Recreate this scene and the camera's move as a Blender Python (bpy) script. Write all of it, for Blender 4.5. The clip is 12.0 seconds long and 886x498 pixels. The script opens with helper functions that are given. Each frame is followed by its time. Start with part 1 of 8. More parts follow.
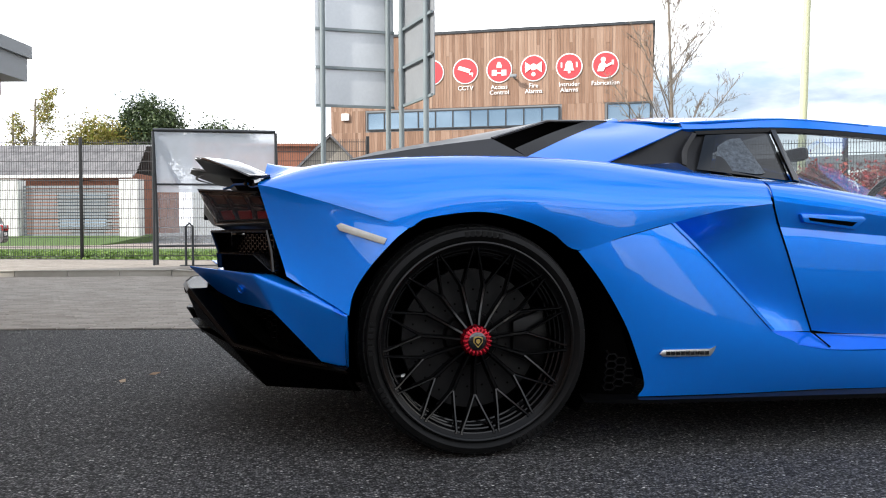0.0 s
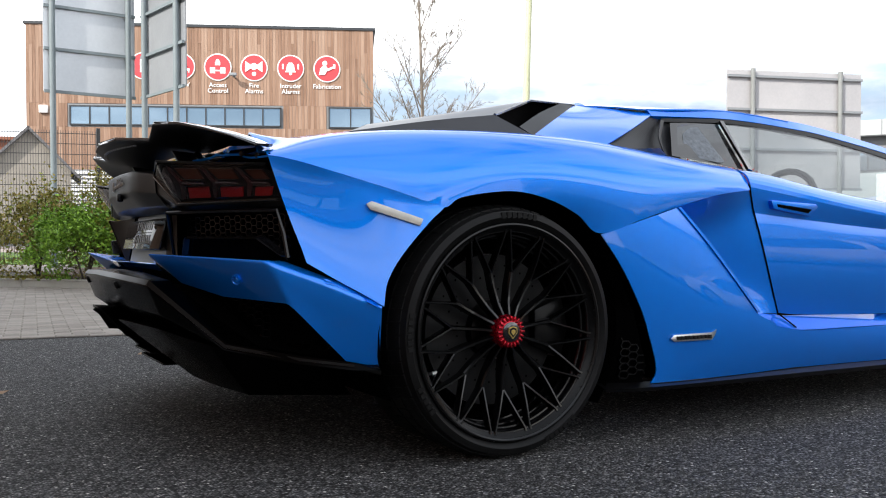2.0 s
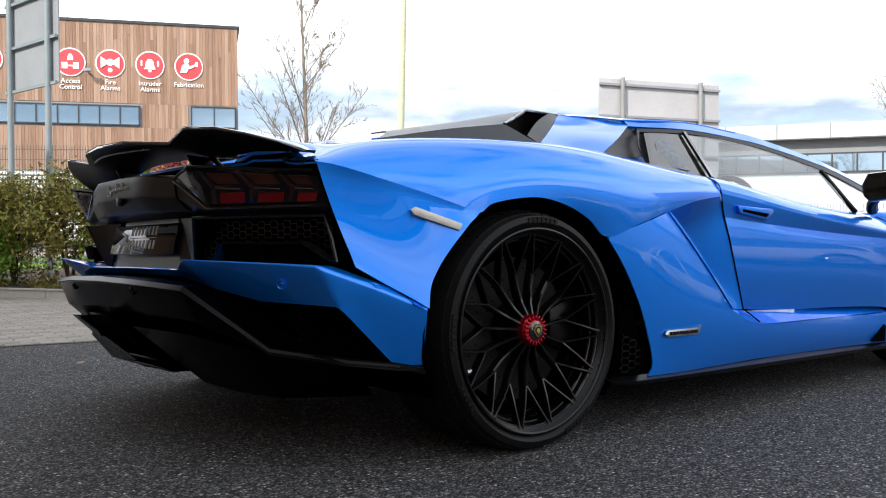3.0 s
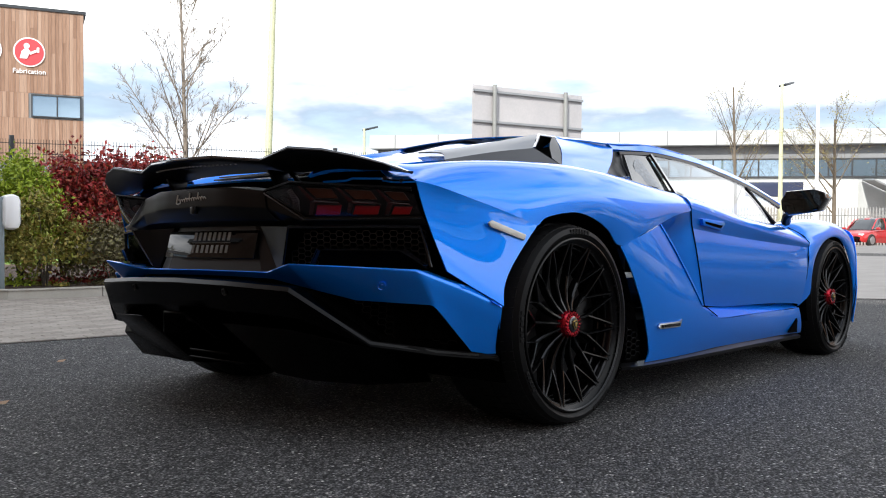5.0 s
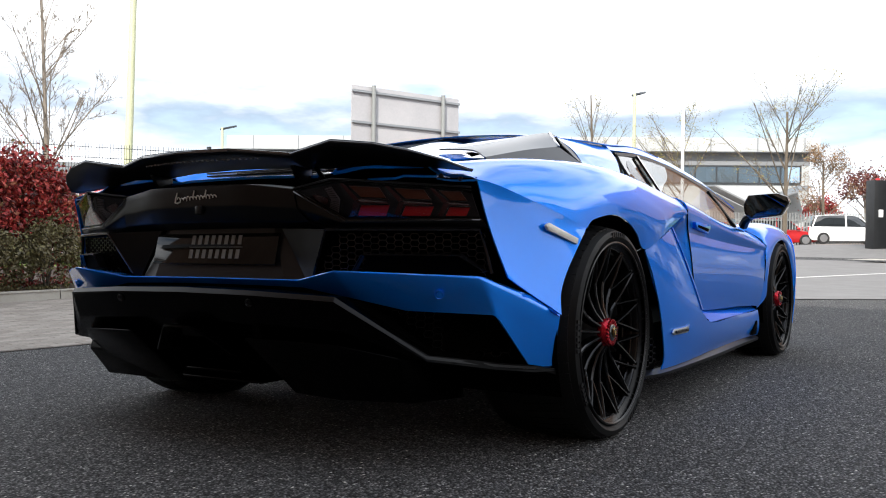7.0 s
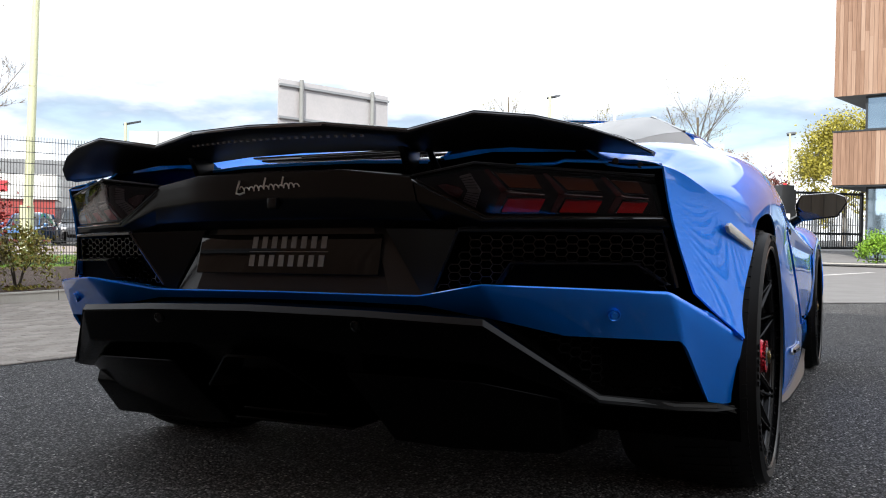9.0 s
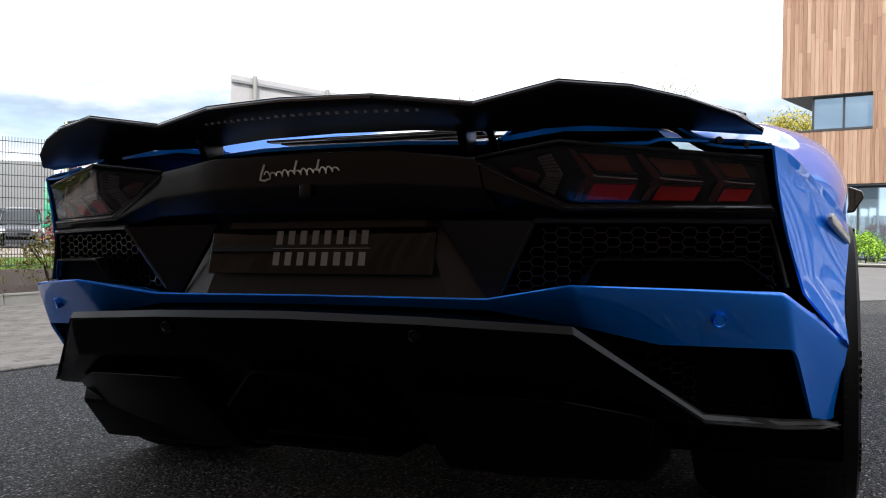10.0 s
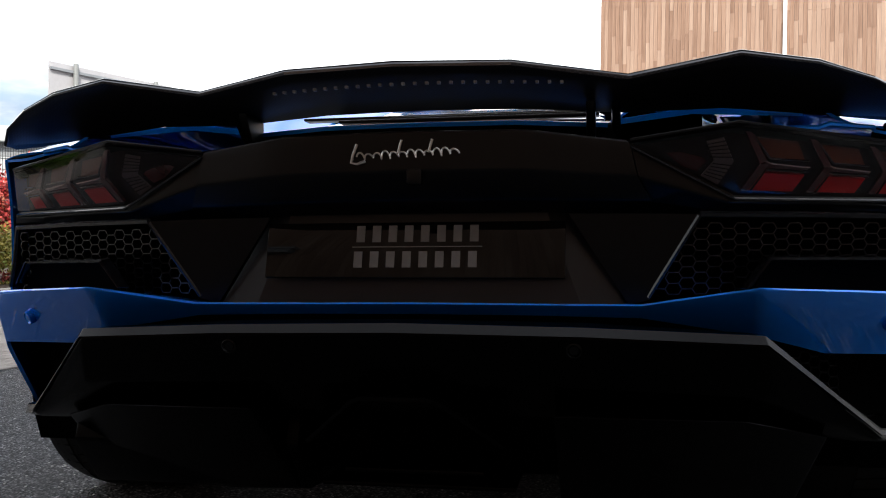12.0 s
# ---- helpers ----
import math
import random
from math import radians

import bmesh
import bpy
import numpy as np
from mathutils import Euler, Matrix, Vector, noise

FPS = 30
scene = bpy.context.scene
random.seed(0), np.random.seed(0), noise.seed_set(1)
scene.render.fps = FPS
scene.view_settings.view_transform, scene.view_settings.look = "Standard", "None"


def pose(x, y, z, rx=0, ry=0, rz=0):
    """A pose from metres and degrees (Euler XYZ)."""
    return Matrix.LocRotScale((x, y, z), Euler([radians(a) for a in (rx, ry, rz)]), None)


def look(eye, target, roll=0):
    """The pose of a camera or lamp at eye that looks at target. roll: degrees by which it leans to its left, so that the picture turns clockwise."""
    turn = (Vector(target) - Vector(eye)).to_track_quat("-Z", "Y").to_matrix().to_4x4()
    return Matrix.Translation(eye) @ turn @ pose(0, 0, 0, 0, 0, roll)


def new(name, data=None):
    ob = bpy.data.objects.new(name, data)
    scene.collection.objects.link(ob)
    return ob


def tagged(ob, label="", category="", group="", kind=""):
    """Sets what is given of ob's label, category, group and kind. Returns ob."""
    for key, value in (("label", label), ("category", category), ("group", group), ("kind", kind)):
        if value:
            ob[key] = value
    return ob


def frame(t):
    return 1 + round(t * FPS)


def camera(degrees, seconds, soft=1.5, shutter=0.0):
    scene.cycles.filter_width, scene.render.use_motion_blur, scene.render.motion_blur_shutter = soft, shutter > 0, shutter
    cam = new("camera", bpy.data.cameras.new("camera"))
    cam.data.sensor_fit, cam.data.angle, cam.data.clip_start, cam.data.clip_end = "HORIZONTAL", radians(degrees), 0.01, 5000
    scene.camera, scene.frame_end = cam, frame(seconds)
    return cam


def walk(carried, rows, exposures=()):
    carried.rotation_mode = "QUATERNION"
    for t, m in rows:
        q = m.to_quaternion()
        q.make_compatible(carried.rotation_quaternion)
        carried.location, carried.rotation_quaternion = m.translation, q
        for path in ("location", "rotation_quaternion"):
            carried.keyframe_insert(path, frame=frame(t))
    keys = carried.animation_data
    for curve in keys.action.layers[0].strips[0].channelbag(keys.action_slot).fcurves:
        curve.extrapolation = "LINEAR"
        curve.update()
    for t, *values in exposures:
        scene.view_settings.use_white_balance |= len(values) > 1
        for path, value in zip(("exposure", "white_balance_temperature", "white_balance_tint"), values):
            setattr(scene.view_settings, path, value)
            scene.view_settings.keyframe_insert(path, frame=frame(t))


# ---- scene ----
# The car stands on ground that falls slightly away; SLOPE lays its frame (rear axle at the origin, x ahead) into the level world.
SLOPE = Matrix.Rotation(radians(1.462), 4, Vector((-0.8229, 0.5682, 0.0)))
cam = camera(53.1, 12.0, 1.1)
PATH = [
    (0, (-0.595, -3.514, 0.623), (-0.214, -1.55, 0.613), 0.3),
    (0.5, (-0.771, -3.365, 0.613), (-0.254, -1.433, 0.606), 0.3),
    (1, (-0.968, -3.236, 0.603), (-0.294, -1.353, 0.597), 0.3),
    (1.5, (-1.169, -3.111, 0.582), (-0.333, -1.294, 0.581), 0.3),
    (2, (-1.346, -2.969, 0.561), (-0.354, -1.232, 0.563), 0.1),
    (2.5, (-1.55, -2.853, 0.562), (-0.418, -1.205, 0.567), 0.0),
    (3, (-1.783, -2.788, 0.566), (-0.532, -1.227, 0.572), -0.3),
    (3.2, (-1.906, -2.797, 0.566), (-0.609, -1.274, 0.576), -0.2),
    (4.8, (-2.49, -2.651, 0.592), (-1.001, -1.316, 0.591), 0.2),
    (5, (-2.547, -2.639, 0.593), (-1.046, -1.316, 0.594), 0.1),
    (5.5, (-2.64, -2.569, 0.603), (-1.104, -1.288, 0.605), 0.0),
    (6, (-2.712, -2.424, 0.603), (-1.114, -1.22, 0.607), 0.0),
    (6.5, (-2.732, -2.239, 0.599), (-1.08, -1.112, 0.605), -0.0),
    (7, (-2.715, -2.033, 0.599), (-1.018, -0.975, 0.606), 0.0),
    (7.5, (-2.686, -1.816, 0.605), (-0.957, -0.812, 0.611), -0.0),
    (7.7, (-2.66, -1.728, 0.608), (-0.924, -0.735, 0.612), 0.1),
    (9.5, (-2.423, -1.067, 0.607), (-0.596, -0.253, 0.62), -0.0),
    (10, (-2.329, -0.9, 0.602), (-0.48, -0.139, 0.614), -0.1),
    (10.5, (-2.245, -0.741, 0.603), (-0.372, -0.039, 0.615), -0.0),
    (11, (-2.179, -0.594, 0.597), (-0.287, 0.054, 0.615), -0.1),
    (11.5, (-2.185, -0.439, 0.602), (-0.257, 0.092, 0.615), -0.3),
    (12, (-2.224, -0.304, 0.6), (-0.258, 0.062, 0.614), -0.3),
]
walk(cam, [(t, SLOPE @ look(eye, target, roll)) for t, eye, target, roll in PATH])

# ---- world, sun ----
SUN_FROM = Vector((-0.80, -0.27, 0.575)).normalized()
world = bpy.data.worlds.new("sky")
scene.world = world
world.use_nodes = True
wn, wl = world.node_tree.nodes, world.node_tree.links
wn.clear()
w_out, w_bg, w_sky = wn.new("ShaderNodeOutputWorld"), wn.new("ShaderNodeBackground"), wn.new("ShaderNodeTexSky")
w_sky.sky_type, w_sky.sun_disc = "NISHITA", False
w_sky.sun_elevation = math.asin(SUN_FROM.z)
w_sky.sun_rotation = math.atan2(SUN_FROM.x, SUN_FROM.y)
w_sky.air_density, w_sky.dust_density = 1.0, 1.5
w_co, w_map, w_noise, w_ramp, w_mix = (wn.new("ShaderNodeTexCoord"), wn.new("ShaderNodeMapping"), wn.new("ShaderNodeTexNoise"),
                                       wn.new("ShaderNodeValToRGB"), wn.new("ShaderNodeMix"))
w_map.inputs["Scale"].default_value = (1.3, 1.3, 4.5)
w_map.inputs["Location"].default_value = (0.35, 0.1, 0.6)
w_noise.inputs["Scale"].default_value, w_noise.inputs["Detail"].default_value = 1.7, 7.0
w_noise.inputs["Roughness"].default_value = 0.55
w_ramp.color_ramp.elements[0].position, w_ramp.color_ramp.elements[1].position = 0.26, 0.43
w_mix.data_type = "RGBA"
w_cloud = wn.new("ShaderNodeValToRGB")
w_cloud.color_ramp.elements[0].color, w_cloud.color_ramp.elements[1].color = (2.2, 2.75, 3.5, 1), (11.0, 11.2, 11.5, 1)
w_cloud.color_ramp.elements[0].position, w_cloud.color_ramp.elements[1].position = 0.29, 0.55
wl.new(w_co.outputs["Generated"], w_map.inputs["Vector"])
wl.new(w_map.outputs["Vector"], w_noise.inputs["Vector"])
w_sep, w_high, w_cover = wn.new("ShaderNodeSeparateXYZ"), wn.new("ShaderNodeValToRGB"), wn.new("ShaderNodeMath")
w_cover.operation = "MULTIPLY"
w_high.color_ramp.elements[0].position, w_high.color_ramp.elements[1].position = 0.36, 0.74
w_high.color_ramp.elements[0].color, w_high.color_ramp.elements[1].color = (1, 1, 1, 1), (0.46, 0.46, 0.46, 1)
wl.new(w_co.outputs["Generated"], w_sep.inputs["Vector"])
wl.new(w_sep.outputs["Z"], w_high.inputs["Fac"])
w_low, w_less = wn.new("ShaderNodeValToRGB"), wn.new("ShaderNodeMath")
for place, level in ((0.07, 0.03), (0.125, 0.13), (0.20, 0.0)):
    stop = w_low.color_ramp.elements.new(place)
    stop.color = (level, level, level, 1)
w_low.color_ramp.elements[0].color = w_low.color_ramp.elements[-1].color = (0, 0, 0, 1)
w_less.operation = "SUBTRACT"
wl.new(w_sep.outputs["Z"], w_low.inputs["Fac"])
wl.new(w_noise.outputs["Fac"], w_less.inputs[0])
wl.new(w_low.outputs["Color"], w_less.inputs[1])
wl.new(w_noise.outputs["Fac"], w_ramp.inputs["Fac"])
wl.new(w_less.outputs["Value"], w_cloud.inputs["Fac"])
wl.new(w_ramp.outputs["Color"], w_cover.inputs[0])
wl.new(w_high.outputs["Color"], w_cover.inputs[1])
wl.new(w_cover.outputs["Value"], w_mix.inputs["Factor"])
wl.new(w_sky.outputs["Color"], w_mix.inputs["A"])
wl.new(w_cloud.outputs["Color"], w_mix.inputs["B"])
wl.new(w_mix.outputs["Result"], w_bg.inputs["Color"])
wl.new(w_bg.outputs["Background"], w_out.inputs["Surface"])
w_bg.inputs["Strength"].default_value = 0.15
sun = new("sun", bpy.data.lights.new("sun", "SUN"))
sun.data.energy, sun.data.angle, sun.data.color = 3.6, radians(0.6), (1.0, 0.95, 0.88)
sun.matrix_world = look((0, 0, 30), Vector((0, 0, 30)) - SUN_FROM)
scene.view_settings.exposure = 0.76

# ---- materials ----
def material(name, colour, rough=0.5, metal=0.0, coat=0.0, spec=0.5):
    """A principled material; returns it with its node tree and shader."""
    m = bpy.data.materials.new(name)
    m.use_nodes = True
    b = m.node_tree.nodes["Principled BSDF"]
    b.inputs["Base Color"].default_value = (*colour, 1)
    b.inputs["Roughness"].default_value, b.inputs["Metallic"].default_value = rough, metal
    b.inputs["Coat Weight"].default_value, b.inputs["Coat Roughness"].default_value = coat, 0.02
    b.inputs["Specular IOR Level"].default_value = spec
    return m, m.node_tree, b


def noise_node(nt, scale, detail=4.0, rough=0.6, stretch=(1, 1, 1), coords="Object"):
    co, mp, n = nt.nodes.new("ShaderNodeTexCoord"), nt.nodes.new("ShaderNodeMapping"), nt.nodes.new("ShaderNodeTexNoise")
    mp.inputs["Scale"].default_value = stretch
    n.inputs["Scale"].default_value, n.inputs["Detail"].default_value, n.inputs["Roughness"].default_value = scale, detail, rough
    nt.links.new(co.outputs[coords], mp.inputs["Vector"])
    nt.links.new(mp.outputs["Vector"], n.inputs["Vector"])
    return n.outputs["Fac"]


def ramp(nt, fac, stops):
    r = nt.nodes.new("ShaderNodeValToRGB")
    e = r.color_ramp.elements
    while len(e) < len(stops):
        e.new(0.5)
    for k, (p, c) in zip(e, stops):
        k.position, k.color = p, (*c, 1)
    nt.links.new(fac, r.inputs["Fac"])
    return r.outputs["Color"]


def mix(nt, fac, a, b, mode="MIX"):
    m = nt.nodes.new("ShaderNodeMix")
    m.data_type, m.blend_type = "RGBA", mode
    if isinstance(fac, float):
        m.inputs["Factor"].default_value = fac
    else:
        nt.links.new(fac, m.inputs["Factor"])
    for key, v in (("A", a), ("B", b)):
        if isinstance(v, tuple):
            m.inputs[key].default_value = (*v, 1)
        else:
            nt.links.new(v, m.inputs[key])
    return m.outputs["Result"]


def bump(nt, b, height, strength=0.3, distance=0.01):
    n = nt.nodes.new("ShaderNodeBump")
    n.inputs["Strength"].default_value, n.inputs["Distance"].default_value = strength, distance
    nt.links.new(height, n.inputs["Height"])
    nt.links.new(n.outputs["Normal"], b.inputs["Normal"])


def varied(name, dark, light, rough=0.6, scale=8.0, fine=90.0, metal=0.0, coat=0.0, bumps=0.15, dist=0.003, stretch=(1, 1, 1), spec=0.5):
    """Two scales of colour change and a fine relief."""
    m, nt, b = material(name, dark, rough, metal, coat, spec)
    big, small = noise_node(nt, scale, 4, 0.6, stretch), noise_node(nt, fine, 3, 0.6, stretch)
    c = ramp(nt, big, [(0.3, dark), (0.7, light)])
    c = mix(nt, 0.35, c, ramp(nt, small, [(0.25, dark), (0.75, light)]))
    nt.links.new(c, b.inputs["Base Color"])
    if bumps:
        bump(nt, b, small, bumps, dist)
    return m


def per_piece(name, stops, rough=0.7, island=True, fine=60.0, bumps=0.2, dist=0.003, stretch=(1, 1, 1), grain=0.3, spec=0.4):
    """Colour picked piece by piece, with grain over it."""
    m, nt, b = material(name, stops[0][1], rough, spec=spec)
    if island:
        g = nt.nodes.new("ShaderNodeNewGeometry")
        fac = g.outputs["Random Per Island"]
    else:
        g = nt.nodes.new("ShaderNodeObjectInfo")
        fac = g.outputs["Random"]
    c = ramp(nt, fac, stops)
    n = noise_node(nt, fine, 4, 0.65, stretch)
    c = mix(nt, grain, c, ramp(nt, n, [(0.2, tuple(v * 0.35 for v in stops[0][1])), (0.8, tuple(min(1, v * 1.5) for v in stops[-1][1]))]))
    nt.links.new(c, b.inputs["Base Color"])
    if bumps:
        bump(nt, b, n, bumps, dist)
    return m


# car
PAINT, nt, b = material("blue_paint", (0.001, 0.18, 0.82), 0.46, 0.66, 1.0, 0.3)
b.inputs["Specular Tint"].default_value = (0.10, 0.50, 1.0, 1)
b.inputs["Coat IOR"].default_value, b.inputs["Coat Roughness"].default_value = 1.56, 0.005
fl = noise_node(nt, 2200, 2, 0.5)
nt.links.new(ramp(nt, fl, [(0.35, (0.0, 0.194, 0.82)), (0.75, (0.0, 0.258, 0.97))]), b.inputs["Base Color"])
BLACK_SATIN = varied("black_satin_plastic", (0.0007, 0.0007, 0.0008), (0.0016, 0.0016, 0.0018), 0.34, 4, 900, bumps=0.05, dist=0.0004, spec=0.21)
# darker than BLACK_SATIN: the shade under the tail is put into the colour
DIFFUSER = varied("shaded_diffuser_plastic", (0.0003, 0.0003, 0.0003), (0.0007, 0.0007, 0.0007), 0.26, 4, 900, bumps=0.05, dist=0.0004, spec=0.05)
BLACK_GLOSS, nt, b = material("gloss_black", (0.004, 0.004, 0.005), 0.12, 0.0, 1.0)
# near-zero matt black: deep shade in wells, gaps and underbody put into the colour
SHADE_BLACK = varied("shade_black", (0.0005, 0.0005, 0.0005), (0.0010, 0.0010, 0.0010), 0.85, 5, 400, bumps=0.0, spec=0.02)
CARBON, nt, b = material("carbon_fibre", (0.02, 0.02, 0.022), 0.42, 0.0, 0.0, 0.16)
ck = nt.nodes.new("ShaderNodeTexChecker")
ck.inputs["Scale"].default_value = 260
tc = nt.nodes.new("ShaderNodeTexCoord")
nt.links.new(tc.outputs["Object"], ck.inputs["Vector"])
nt.links.new(mix(nt, ck.outputs["Fac"], (0.006, 0.006, 0.0065), (0.022, 0.022, 0.024)), b.inputs["Base Color"])
SCOOP_CARBON, nt, b = material("gloss_carbon", (0.020, 0.020, 0.022), 0.14, 0.0, 0.9, 0.5)
SCOOP_MATT = varied("satin_carbon", (0.016, 0.016, 0.018), (0.030, 0.030, 0.033), 0.36, 6, 500, coat=0.15, bumps=0.05, dist=0.0004, spec=0.5)
RUBBER = varied("tyre_rubber", (0.0036, 0.0036, 0.0036), (0.007, 0.007, 0.0072), 0.5, 12, 220, bumps=0.12, dist=0.0008, spec=0.16)
RIM, nt, b = material("rim_gloss_black", (0.002, 0.002, 0.0022), 0.16, 0.0, 0.0, 0.42)
RIM_LIP, nt, b = material("rim_lip_black", (0.003, 0.003, 0.0033), 0.3, 0.0, 0.0, 0.3)
BARREL, nt, b = material("rim_barrel_black", (0.002, 0.002, 0.0023), 0.25, 0.0, 0.0, 0.15)
DISC = varied("carbon_brake_disc", (0.005, 0.005, 0.0054), (0.014, 0.014, 0.0145), 0.45, 20, 300, spec=0.2)
RED_CAP, nt, b = material("red_anodised", (0.42, 0.006, 0.02), 0.25, 0.8, 0.3)
SILVER, nt, b = material("satin_silver", (0.62, 0.62, 0.60), 0.28, 0.9)
GOLD, nt, b = material("gold", (0.7, 0.5, 0.15), 0.3, 0.9)
LAMP_RED, nt, b = material("red_lens", (0.58, 0.010, 0.013), 0.3, 0.0, 0.0, 0.3)
LAMP_GUIDE, nt, b = material("dark_red_guide", (0.055, 0.008, 0.008), 0.14, 0.0, 0.6, 0.5)
# pale metal for the bright highlight along the light guides
GUIDE_GLINT, nt, b = material("guide_glint_metal", (0.62, 0.55, 0.55), 0.22, 0.8, 0.0, 0.5)
LAMP_AMBER, nt, b = material("amber_lens", (0.10, 0.026, 0.007), 0.3, 0.0, 0.0, 0.3)
LAMP_CLEAR, nt, b = material("grey_reflector", (0.16, 0.16, 0.16), 0.3, 0.2, 0.0)
LAMP_DARK, nt, b = material("smoked_lens", (0.010, 0.007, 0.008), 0.3, 0.0, 0.0, 0.2)
REFLECTOR = varied("side_reflector", (0.55, 0.53, 0.46), (0.70, 0.68, 0.60), 0.25, 40, 300, coat=0.8)
PLATE, nt, b = material("dark_show_plate", (0.003, 0.003, 0.003), 0.05, 0.0, 0.0, 0.22)
PLATE_PRINT, nt, b = material("grey_print", (0.15, 0.15, 0.15), 0.5)
RECESS = varied("satin_grey_recess", (0.006, 0.006, 0.0065), (0.010, 0.010, 0.0105), 0.34, 5, 700, bumps=0.04, dist=0.0004, spec=0.3)
# dimmer copy of MESH_BLACK, with the shade low in the bumper put in
SHADED_MESH, nt, b = material("shaded_mesh_plastic", (0.003, 0.003, 0.0034), 0.4, 0.0, 0.0, 0.06)
MESH_BLACK, nt, b = material("moulded_mesh_plastic", (0.004, 0.004, 0.005), 0.20, 0.0, 0.0, 0.36)


def glass(name, tint, rough=0.0, least=0.06):
    m = bpy.data.materials.new(name)
    m.use_nodes = True
    nt = m.node_tree
    nt.nodes.clear()
    out, g, t, mx, fr = [nt.nodes.new("ShaderNode" + k) for k in ("OutputMaterial", "BsdfGlossy", "BsdfTransparent", "MixShader", "LayerWeight")]
    g.inputs["Roughness"].default_value = rough
    t.inputs["Color"].default_value = (*tint, 1)
    fr.inputs["Blend"].default_value = 0.5
    pw, ad = nt.nodes.new("ShaderNodeMath"), nt.nodes.new("ShaderNodeMath")
    pw.operation, ad.operation = "POWER", "MULTIPLY_ADD"
    pw.inputs[1].default_value, ad.inputs[1].default_value, ad.inputs[2].default_value = 4.0, 0.93, least
    nt.links.new(fr.outputs["Facing"], pw.inputs[0])
    nt.links.new(pw.outputs[0], ad.inputs[0])
    nt.links.new(ad.outputs[0], mx.inputs["Fac"])
    nt.links.new(t.outputs["BSDF"], mx.inputs[1])
    nt.links.new(g.outputs["BSDF"], mx.inputs[2])
    nt.links.new(mx.outputs["Shader"], out.inputs["Surface"])
    return m


CAR_GLASS = glass("tinted_car_glass", (0.78, 0.83, 0.84))
# opaque grey speckle: a reflection in the quarter glass painted as colour
SPECKLE_REFLECTION = varied("painted_speckle_reflection", (0.012, 0.018, 0.024), (0.13, 0.155, 0.18), 0.2, 70, 160, bumps=0.0, spec=0.5)
QUARTER_GLASS = glass("quarter_glass", (0.055, 0.06, 0.065), 0.0, 0.07)
SMOKED = glass("smoked_lens_cover", (0.72, 0.64, 0.64), 0.0, 0.032)
WINDOW_GLASS, nt, b = material("window_glass", (0.30, 0.40, 0.48), 0.03, 0.8, 0.5)
MIRROR_GLASS, nt, b = material("mirror_glass", (0.16, 0.20, 0.22), 0.02, 1.0)

# ground
ASPHALT, nt, b = material("asphalt", (0.045, 0.045, 0.046), 0.8, spec=0.25)
vo = nt.nodes.new("ShaderNodeTexVoronoi")
vo.inputs["Scale"].default_value = 140
vo.inputs["Randomness"].default_value = 1.0
tc = nt.nodes.new("ShaderNodeTexCoord")
nt.links.new(tc.outputs["Object"], vo.inputs["Vector"])
sep = nt.nodes.new("ShaderNodeSeparateColor")
nt.links.new(vo.outputs["Color"], sep.inputs["Color"])
stones = ramp(nt, sep.outputs["Red"], [(0.0, (0.016, 0.0164, 0.017)), (0.30, (0.055, 0.056, 0.058)), (0.60, (0.120, 0.122, 0.126)), (0.86, (0.205, 0.208, 0.214)), (0.98, (0.33, 0.33, 0.33)), (0.998, (0.82, 0.81, 0.78))])
big = noise_node(nt, 0.9, 5, 0.6)
stones = mix(nt, 0.5, stones, ramp(nt, big, [(0.3, (0.55, 0.55, 0.55)), (0.7, (1.0, 1.0, 1.0))]), "MULTIPLY")
gap = ramp(nt, vo.outputs["Distance"], [(0.30, (1.1, 1.1, 1.1)), (0.62, (0.10, 0.10, 0.10))])
stones = mix(nt, 0.8, stones, gap, "MULTIPLY")
grit = noise_node(nt, 58, 5, 0.75)
stones = mix(nt, 0.9, stones, ramp(nt, grit, [(0.35, (0.05, 0.048, 0.046)), (0.43, (1.15, 1.12, 1.08)), (0.60, (1.5, 1.46, 1.41)), (0.75, (2.0, 1.93, 1.85))]), "MULTIPLY")
nt.links.new(stones, b.inputs["Base Color"])
inv = nt.nodes.new("ShaderNodeMath")
inv.operation = "SUBTRACT"
inv.inputs[0].default_value = 1.0
nt.links.new(vo.outputs["Distance"], inv.inputs[1])
bump(nt, b, inv.outputs[0], 1.0, 0.010)
BLOCK = per_piece("paving_block", [(0.0, (0.185, 0.162, 0.138)), (0.5, (0.25, 0.222, 0.190)), (1.0, (0.325, 0.292, 0.252))], 0.85, False, 70, 0.3, 0.002)
BLOCK_FAR = per_piece("paving_blocks_joined", [(0.0, (0.185, 0.162, 0.138)), (0.5, (0.25, 0.222, 0.190)), (1.0, (0.325, 0.292, 0.252))], 0.85, True, 70, 0.3, 0.002)
SAND = varied("joint_sand", (0.05, 0.045, 0.04), (0.09, 0.08, 0.07), 0.95, 6, 120)
KERB = varied("concrete_kerb", (0.34, 0.32, 0.275), (0.47, 0.445, 0.39), 0.9, 3, 60, bumps=0.3, dist=0.003)
SOIL = varied("bark_soil", (0.05, 0.03, 0.02), (0.12, 0.08, 0.055), 0.95, 12, 70, bumps=0.9, dist=0.02)
GRASS_SOIL = varied("grass_base", (0.045, 0.09, 0.015), (0.09, 0.16, 0.03), 0.95, 3, 50, bumps=0.8, dist=0.03)
ROAD = varied("light_tarmac", (0.13, 0.125, 0.12), (0.19, 0.185, 0.18), 0.85, 2, 60)
PINK_ROAD = varied("pinkish_footway", (0.22, 0.18, 0.155), (0.30, 0.25, 0.22), 0.9, 2, 60)
